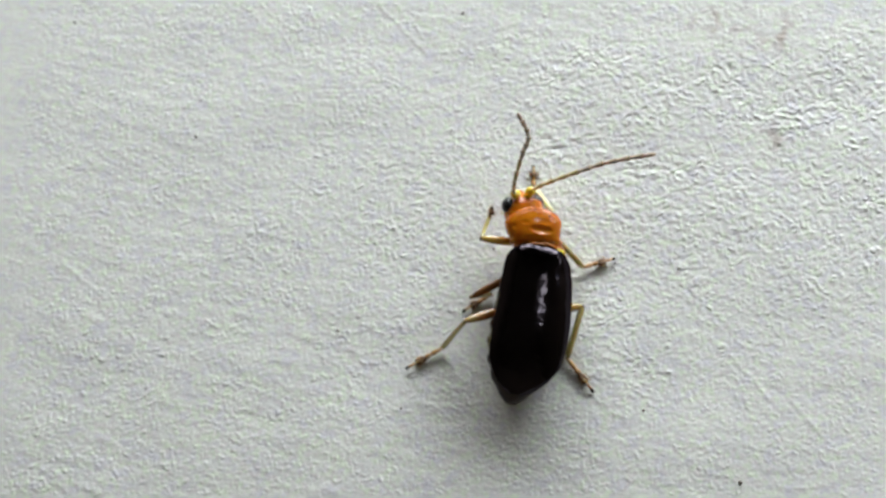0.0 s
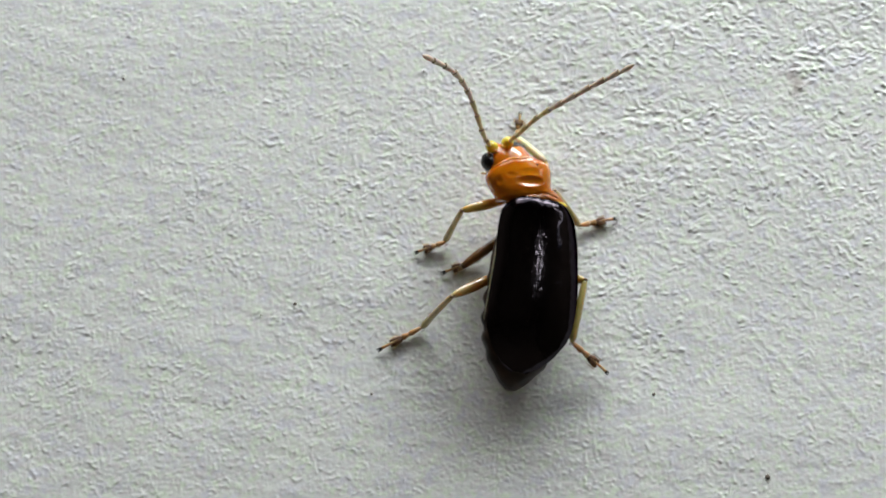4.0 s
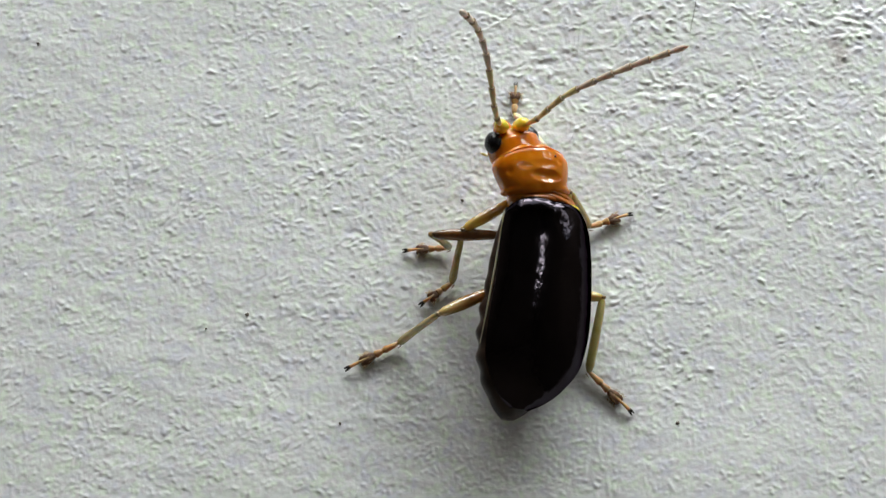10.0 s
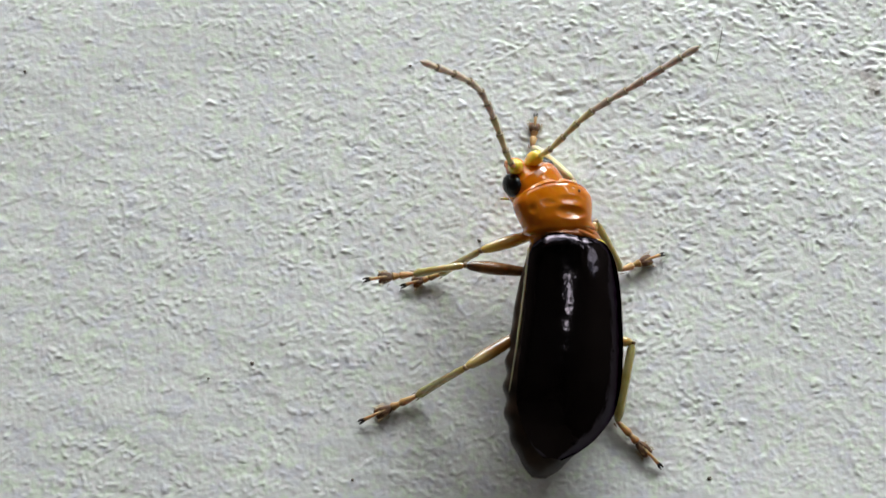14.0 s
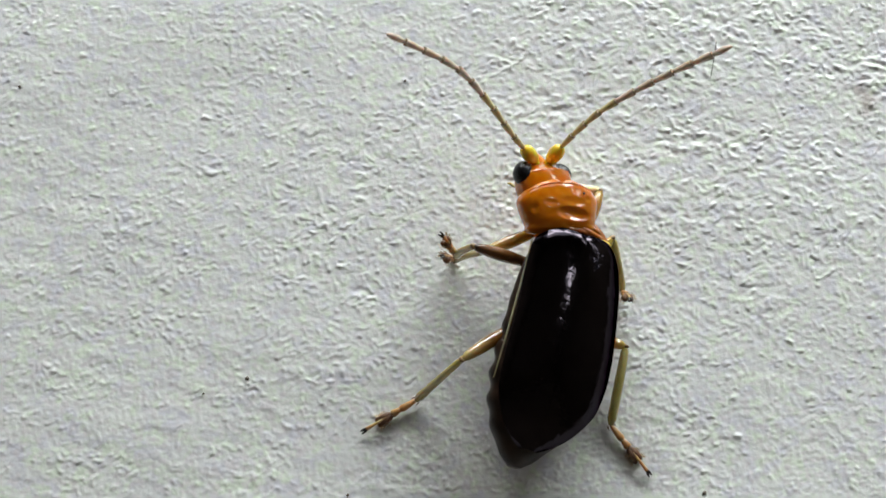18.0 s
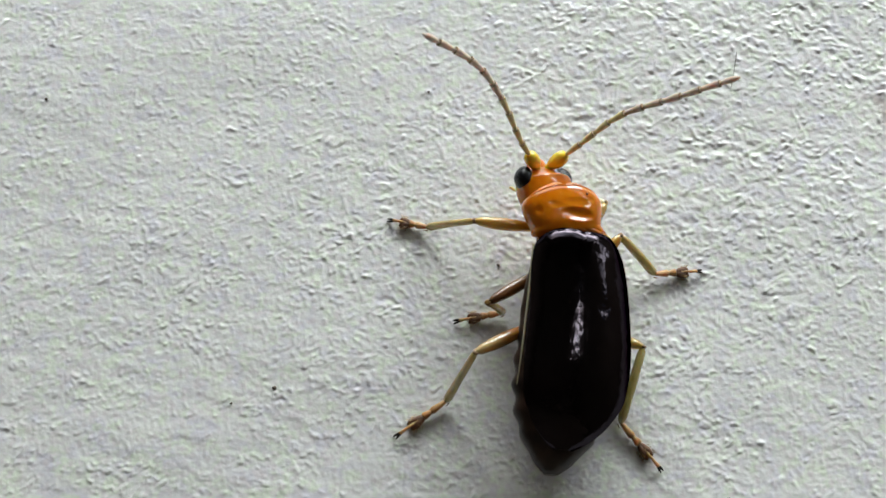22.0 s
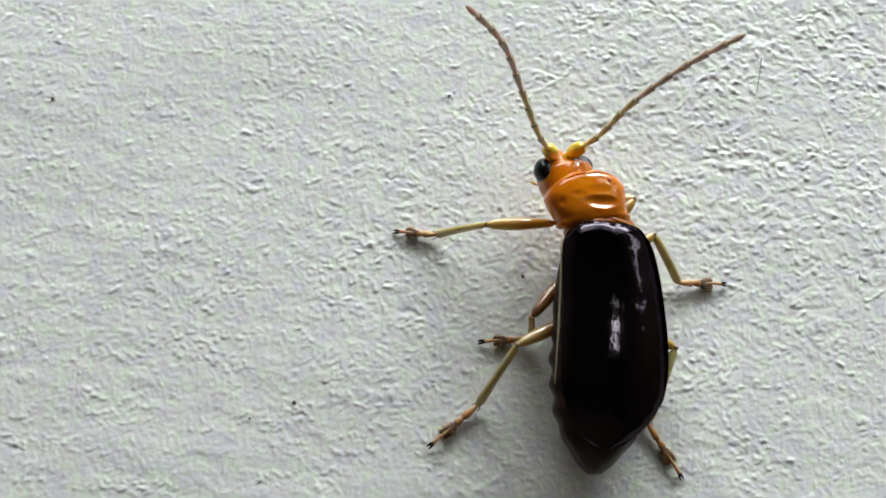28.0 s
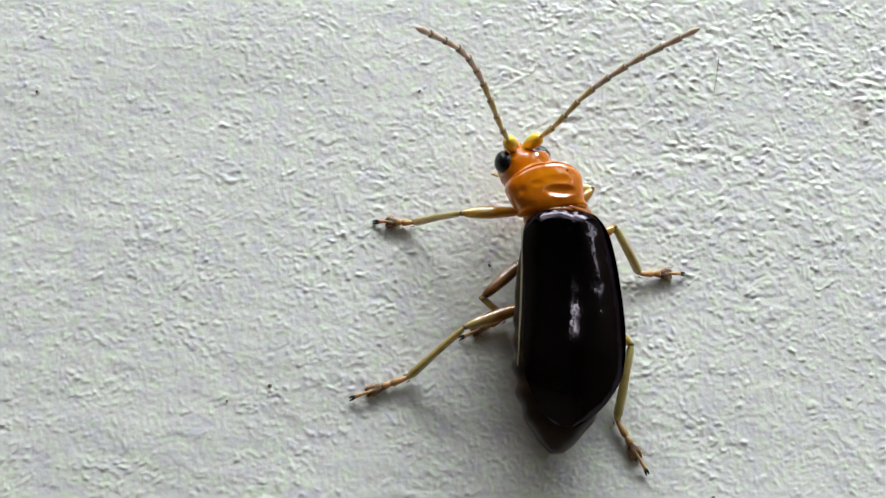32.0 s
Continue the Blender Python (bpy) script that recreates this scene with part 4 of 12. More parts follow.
    walk(legs["front_left"][0], [
        (0, mm(-0.389, 0.254, 0.844, 10.1, 4.9, 98.1)), (0.33, mm(-0.395, 0.253, 0.845, 10.8, 4.9, 97.4)),
        (0.67, mm(-0.402, 0.252, 0.846, 11.4, 4.8, 96.8)), (1, mm(-0.408, 0.251, 0.847, 12.1, 4.7, 96.1)),
        (1.25, mm(-0.421, 0.249, 0.847, 6.9, 5.0, 97.3)), (1.5, mm(-0.434, 0.247, 0.846, 1.8, 5.3, 98.4)),
        (1.75, mm(-0.446, 0.244, 0.845, -3.4, 5.6, 99.4)), (2, mm(-0.459, 0.242, 0.844, -8.5, 5.9, 100.4)),
        (2.33, mm(-0.449, 0.246, 0.846, -6.1, 3.8, 91.2)), (2.67, mm(-0.438, 0.249, 0.848, -3.4, 1.4, 81.8)),
        (3, mm(-0.428, 0.253, 0.850, -0.7, -1.1, 72.4)), (3.1, mm(-0.455, 0.240, 0.847, -1.8, 1.0, 80.4)),
        (3.2, mm(-0.481, 0.228, 0.844, -2.8, 3.2, 88.3)), (3.3, mm(-0.508, 0.215, 0.841, -3.8, 5.2, 96.3)),
        (3.4, mm(-0.535, 0.203, 0.838, -4.7, 7.2, 104.1)), (3.5, mm(-0.591, 0.178, 0.835, -0.4, 9.4, 113.6)),
        (4.17, mm(-0.593, 0.179, 0.840, 2.3, 9.6, 113.3)), (4.83, mm(-0.566, 0.195, 0.849, 4.1, 9.7, 111.5)),
        (5.5, mm(-0.525, 0.215, 0.849, 2.4, 9.7, 109.6)), (5.6, mm(-0.479, 0.236, 0.847, -2.9, 6.9, 99.3)),
        (5.7, mm(-0.473, 0.244, 0.847, -3.2, 4.4, 91.0)), (5.8, mm(-0.468, 0.252, 0.847, -3.4, 1.7, 82.5)),
        (5.9, mm(-0.462, 0.259, 0.847, -3.5, -1.1, 74.2)), (6, mm(-0.457, 0.267, 0.848, -3.5, -3.9, 65.7)),
        (6.17, mm(-0.462, 0.263, 0.845, -6.4, -1.9, 72.1)), (6.33, mm(-0.467, 0.259, 0.842, -9.2, 0.2, 78.3)),
        (6.5, mm(-0.472, 0.255, 0.839, -11.9, 2.3, 84.4)), (6.75, mm(-0.439, 0.253, 0.844, -4.8, 4.4, 90.5)),
        (7, mm(-0.406, 0.252, 0.849, 2.3, 6.7, 97.1)), (7.5, mm(-0.449, 0.248, 0.839, -6.6, 6.1, 94.9)),
        (8, mm(-0.493, 0.244, 0.829, -15.7, 5.6, 92.8)), (8.12, mm(-0.478, 0.245, 0.834, -13.6, 6.3, 94.9)),
        (8.25, mm(-0.463, 0.246, 0.839, -11.4, 7.1, 97.1)), (8.38, mm(-0.447, 0.247, 0.844, -9.3, 7.9, 99.2)),
        (8.5, mm(-0.432, 0.247, 0.848, -7.1, 8.7, 101.4)), (8.6, mm(-0.415, 0.253, 0.845, -3.0, 9.3, 103.1)),
        (8.7, mm(-0.398, 0.258, 0.842, 1.0, 9.9, 104.9)), (8.8, mm(-0.381, 0.263, 0.839, 5.2, 10.5, 106.7)),
        (8.9, mm(-0.364, 0.268, 0.836, 9.3, 11.2, 108.8)), (9, mm(-0.348, 0.274, 0.832, 13.4, 11.9, 110.9)),
        (9.1, mm(-0.337, 0.277, 0.827, 14.2, 12.0, 111.2)), (9.2, mm(-0.326, 0.281, 0.823, 15.1, 12.1, 111.5)),
        (9.3, mm(-0.315, 0.285, 0.818, 16.0, 12.1, 111.7)), (9.4, mm(-0.304, 0.289, 0.813, 16.9, 12.2, 112.1)),
        (9.5, mm(-0.033, 0.364, 0.806, 0.4, 10.2, 105.7)), (9.75, mm(-0.304, 0.295, 0.830, -4.3, 13.8, 117.5)),
        (10, mm(-0.466, 0.212, 0.838, -10.2, 16.1, 126.4)), (10.25, mm(-0.396, 0.266, 0.853, -5.8, 15.4, 123.5)),
        (10.5, mm(-0.246, 0.351, 0.866, -3.5, 14.3, 119.2)), (10.75, mm(-0.393, 0.268, 0.853, -5.0, 15.4, 123.6)),
        (11, mm(-0.480, 0.201, 0.840, -5.8, 16.4, 127.4)), (11.33, mm(-0.419, 0.244, 0.848, -9.7, 14.8, 121.1)),
        (11.67, mm(-0.350, 0.281, 0.865, -14.8, 12.8, 114.3)), (12, mm(-0.283, 0.304, 0.891, -20.6, 10.6, 107.3)),
        (12.12, mm(-0.369, 0.255, 0.878, -24.4, 7.3, 97.9)), (12.25, mm(-0.358, 0.238, 0.903, -27.0, 4.1, 89.3)),
        (12.38, mm(-0.251, 0.203, 0.982, -28.6, 0.6, 80.2)), (12.5, mm(-0.088, 0.087, 1.107, -29.0, -3.8, 68.9)),
        (12.62, mm(-0.240, 0.191, 0.995, -28.6, 0.7, 80.4)), (12.75, mm(-0.367, 0.224, 0.912, -27.1, 4.4, 89.9)),
        (12.88, mm(-0.433, 0.229, 0.864, -24.6, 7.6, 98.6)), (13, mm(-0.430, 0.245, 0.851, -21.0, 10.7, 107.5)),
        (13.33, mm(-0.421, 0.250, 0.852, -15.8, 11.3, 109.5)), (13.67, mm(-0.409, 0.255, 0.854, -11.5, 11.9, 111.1)),
        (14, mm(-0.384, 0.266, 0.859, -9.3, 12.2, 112.3)), (14.12, mm(-0.422, 0.245, 0.847, 0.3, 11.6, 110.5)),
        (14.25, mm(-0.404, 0.249, 0.845, 3.7, 10.5, 106.9)), (14.38, mm(-0.385, 0.253, 0.843, 7.0, 9.2, 103.0)),
        (14.5, mm(-0.367, 0.257, 0.840, 10.2, 7.7, 99.0)), (15.17, mm(-0.391, 0.250, 0.841, 5.5, 9.2, 103.7)),
        (15.83, mm(-0.435, 0.237, 0.843, -3.7, 11.6, 111.7)), (16.5, mm(-0.459, 0.229, 0.843, -8.6, 12.7, 115.7)),
        (17, mm(-0.505, 0.190, 0.836, -7.7, 14.5, 123.0)), (17.5, mm(-0.524, 0.176, 0.837, -6.5, 14.4, 123.7)),
        (18, mm(-0.542, 0.162, 0.837, -5.2, 14.5, 124.4)), (18.1, mm(-0.537, 0.165, 0.845, -1.3, 14.7, 125.7)),
        (18.2, mm(-0.531, 0.168, 0.853, 2.4, 14.8, 126.9)), (18.3, mm(-0.526, 0.171, 0.862, 6.2, 14.9, 128.2)),
        (18.4, mm(-0.520, 0.175, 0.870, 9.9, 14.9, 129.6)), (18.5, mm(-0.364, 0.293, 0.871, 2.1, 14.1, 127.7)),
        (18.67, mm(-0.359, 0.265, 0.882, -5.4, 9.8, 113.8)), (18.83, mm(-0.383, 0.246, 0.879, -12.5, 5.5, 101.5)),
        (19, mm(-0.625, 0.233, 0.825, -7.6, 3.0, 94.3)), (19.5, mm(-0.676, 0.231, 0.813, -6.7, 2.9, 94.8)),
        (20, mm(-0.656, 0.237, 0.809, -6.0, 2.8, 94.4)), (21, mm(-0.648, 0.241, 0.812, -6.0, 2.0, 92.2)),
        (22, mm(-0.615, 0.248, 0.816, -6.3, 1.4, 90.7)), (23, mm(-0.561, 0.252, 0.828, -6.8, 0.4, 87.2)),
        (24, mm(-0.666, 0.221, 0.808, -6.4, 2.8, 97.5)), (25, mm(-0.640, 0.234, 0.812, -7.8, 1.9, 94.6)),
        (25.83, mm(-0.780, 0.217, 0.806, -5.7, 1.9, 95.5)), (26.67, mm(-0.938, 0.192, 0.805, -4.2, 2.0, 96.5)),
        (27.5, mm(-0.966, 0.181, 0.820, -2.6, 2.1, 97.4)), (28, mm(-0.980, 0.194, 0.824, -1.8, 1.8, 96.0)),
        (29, mm(-0.877, 0.166, 0.847, 0.0, 2.6, 100.8)), (30, mm(-0.721, 0.216, 0.849, 1.3, 1.7, 97.1)),
        (31, mm(-0.766, 0.209, 0.846, 0.8, 1.7, 97.5)), (31.5, mm(-0.813, 0.209, 0.840, 0.7, 1.5, 96.9)),
        (32, mm(-0.731, 0.222, 0.837, 1.7, 1.4, 96.5)),
    ])
    walk(legs["front_left"][1], [
        (0, mm(-0.000, 1.650, 0.000, -39.9, -22.4, -98.0)), (0.33, mm(0.000, 1.650, 0.000, -59.9, -23.5, -88.1)),
        (0.67, mm(-0.000, 1.650, -0.000, -84.8, -21.9, -62.6)), (1, mm(-0.000, 1.650, -0.000, -102.9, 4.2, 8.8)),
        (1.25, mm(0.000, 1.650, 0.000, -86.8, -12.0, -35.4)), (1.5, mm(0.000, 1.650, 0.000, -67.2, -12.2, -53.8)),
        (1.75, mm(-0.000, 1.650, 0.000, -49.7, -8.8, -63.3)), (2, mm(0.000, 1.650, 0.000, -33.5, -4.4, -69.4)),
        (2.33, mm(0.000, 1.650, -0.000, -46.2, -7.4, -65.1)), (2.67, mm(-0.000, 1.650, -0.000, -58.7, -10.2, -62.7)),
        (3, mm(-0.000, 1.650, -0.000, -69.4, -13.1, -64.9)), (3.1, mm(0.000, 1.650, 0.000, -79.6, -10.8, -53.9)),
        (3.2, mm(0.000, 1.650, -0.000, -86.9, -5.1, -24.8)), (3.3, mm(-0.000, 1.650, 0.000, -83.2, 1.2, 6.4)),
        (3.4, mm(0.000, 1.650, -0.000, -73.0, 3.0, 19.6)), (3.5, mm(0.000, 1.650, 0.000, -69.9, 3.7, 18.0)),
        (4.17, mm(0.000, 1.650, 0.000, -80.6, 7.3, 27.9)), (4.83, mm(0.000, 1.650, -0.000, -79.9, 18.0, 84.9)),
        (5.5, mm(0.000, 1.650, -0.000, -64.5, 13.1, 132.2)), (5.6, mm(-0.000, 1.650, 0.000, -65.7, 2.7, 168.7)),
        (5.7, mm(-0.000, 1.650, -0.000, -67.9, -9.7, -137.9)), (5.8, mm(-0.000, 1.650, -0.000, -70.1, -14.5, -101.0)),
        (5.9, mm(0.000, 1.650, 0.000, -68.2, -14.5, -78.8)), (6, mm(0.000, 1.650, 0.000, -64.0, -13.0, -62.5)),
        (6.17, mm(0.000, 1.650, 0.000, -56.2, -11.2, -66.7)), (6.33, mm(0.000, 1.650, 0.000, -48.4, -9.2, -71.4)),
        (6.5, mm(0.000, 1.650, 0.000, -40.9, -6.9, -76.3)), (6.75, mm(-0.000, 1.650, 0.000, -54.7, -13.3, -69.6)),
        (7, mm(-0.000, 1.650, 0.000, -69.6, -17.7, -56.3)), (7.5, mm(-0.000, 1.650, -0.000, -55.1, -12.7, -73.2)),
        (8, mm(-0.000, 1.650, -0.000, -43.1, -5.0, -84.9)), (8.12, mm(-0.000, 1.650, -0.000, -40.8, -6.9, -87.9)),
        (8.25, mm(-0.000, 1.650, 0.000, -38.2, -8.8, -91.0)), (8.38, mm(0.000, 1.650, -0.000, -35.4, -10.6, -94.1)),
        (8.5, mm(0.000, 1.650, 0.000, -32.5, -12.4, -97.2)), (8.6, mm(0.000, 1.650, -0.000, -34.7, -16.1, -98.8)),
        (8.7, mm(0.000, 1.650, 0.000, -36.7, -19.7, -100.5)), (8.8, mm(-0.000, 1.650, 0.000, -38.4, -23.4, -102.4)),
        (8.9, mm(0.000, 1.650, -0.000, -39.7, -26.8, -104.6)), (9, mm(0.000, 1.650, -0.000, -40.8, -30.1, -107.0)),
        (9.1, mm(-0.000, 1.650, -0.000, -48.1, -29.3, -116.2)), (9.2, mm(0.000, 1.650, -0.000, -50.4, -24.7, -134.6)),
        (9.3, mm(0.000, 1.650, 0.000, -45.7, -0.8, -178.9)), (9.4, mm(0.000, 1.650, -0.000, -51.4, 26.8, 132.7)),
        (9.5, mm(0.000, 1.650, -0.000, -56.7, 17.2, 118.1)), (9.75, mm(0.000, 1.650, 0.000, -63.3, 11.5, 71.0)),
        (10, mm(0.000, 1.650, -0.000, -52.0, 2.7, 42.8)), (10.25, mm(0.000, 1.650, 0.000, -65.5, 3.8, 24.6)),
        (10.5, mm(-0.000, 1.650, 0.000, -73.9, -0.2, -1.0)), (10.75, mm(0.000, 1.650, 0.000, -68.6, -0.5, -3.0)),
        (11, mm(-0.000, 1.650, -0.000, -64.1, -0.7, -4.8)), (11.33, mm(-0.000, 1.650, -0.000, -57.3, 1.8, 18.2)),
        (11.67, mm(0.000, 1.650, 0.000, -47.8, 1.5, 38.5)), (12, mm(-0.000, 1.650, 0.000, -38.6, -1.7, 56.7)),
        (12.12, mm(0.000, 1.650, 0.000, -35.0, -3.7, 57.2)), (12.25, mm(0.000, 1.650, -0.000, -32.7, -5.1, 57.5)),
        (12.38, mm(0.000, 1.650, -0.000, -32.0, -6.2, 58.3)), (12.5, mm(0.000, 1.650, 0.000, -33.0, -7.0, 61.1)),
        (12.62, mm(-0.000, 1.650, -0.000, -32.1, -6.1, 57.3)), (12.75, mm(-0.000, 1.650, -0.000, -32.6, -5.1, 55.1)),
        (12.88, mm(-0.000, 1.650, -0.000, -34.7, -3.7, 53.9)), (13, mm(0.000, 1.650, -0.000, -38.2, -2.0, 52.8)),
        (13.33, mm(0.000, 1.650, -0.000, -48.3, 1.4, 36.4)), (13.67, mm(0.000, 1.650, -0.000, -58.5, 1.8, 16.1)),
        (14, mm(0.000, 1.650, 0.000, -63.7, -1.2, -8.1)), (14.12, mm(0.000, 1.650, 0.000, -71.2, -6.8, -21.2)),
        (14.25, mm(-0.000, 1.650, 0.000, -71.4, -13.3, -34.9)), (14.38, mm(-0.000, 1.650, -0.000, -67.4, -19.8, -46.6)),
        (14.5, mm(0.000, 1.650, 0.000, -60.5, -25.6, -55.5)), (15.17, mm(-0.000, 1.650, 0.000, -59.2, -22.1, -63.1)),
        (15.83, mm(0.000, 1.650, 0.000, -59.7, -13.1, -76.0)), (16.5, mm(-0.000, 1.650, -0.000, -61.8, -7.4, -82.8)),
        (17, mm(0.000, 1.650, 0.000, -61.2, -6.1, -71.3)), (17.5, mm(0.000, 1.650, 0.000, -66.2, -6.2, -58.6)),
        (18, mm(0.000, 1.650, 0.000, -70.1, -5.7, -43.5)), (18.1, mm(-0.000, 1.650, 0.000, -72.5, -7.9, -41.8)),
        (18.2, mm(0.000, 1.650, 0.000, -75.0, -9.9, -40.0)), (18.3, mm(-0.000, 1.650, 0.000, -77.7, -11.8, -37.8)),
        (18.4, mm(0.000, 1.650, -0.000, -80.5, -13.5, -35.5)), (18.5, mm(0.000, 1.650, -0.000, -76.2, -8.7, -34.2)),
        (18.67, mm(0.000, 1.650, 0.000, -63.2, -4.2, -22.6)), (18.83, mm(0.000, 1.650, 0.000, -48.4, -1.1, -11.9)),
        (19, mm(0.000, 1.650, 0.000, -61.5, -3.3, -18.5)), (19.5, mm(-0.000, 1.650, 0.000, -61.8, -3.6, -19.9)),
        (20, mm(-0.000, 1.650, 0.000, -62.3, -3.8, -19.9)), (21, mm(-0.000, 1.650, 0.000, -59.9, -2.4, -13.3)),
        (22, mm(-0.000, 1.650, -0.000, -56.3, -1.3, -8.1)), (23, mm(0.000, 1.650, -0.000, -52.3, -0.2, -1.2)),
        (24, mm(-0.000, 1.650, -0.000, -50.2, -1.0, -7.8)), (25, mm(-0.000, 1.650, 0.000, -45.4, -0.4, -3.7)),
        (25.83, mm(0.000, 1.650, -0.000, -50.2, -0.7, -5.8)), (26.67, mm(-0.000, 1.650, -0.000, -53.6, -1.2, -8.0)),
        (27.5, mm(0.000, 1.650, 0.000, -56.7, -1.7, -10.0)), (28, mm(0.000, 1.650, -0.000, -58.4, -1.8, -10.0)),
        (29, mm(-0.000, 1.650, -0.000, -62.2, -3.1, -15.1)), (30, mm(0.000, 1.650, -0.000, -63.9, -2.8, -12.0)),
        (31, mm(-0.000, 1.650, -0.000, -62.7, -2.7, -12.1)), (31.5, mm(0.000, 1.650, -0.000, -62.7, -2.6, -11.7)),
        (32, mm(-0.000, 1.650, 0.000, -64.0, -2.9, -11.9)),
    ])
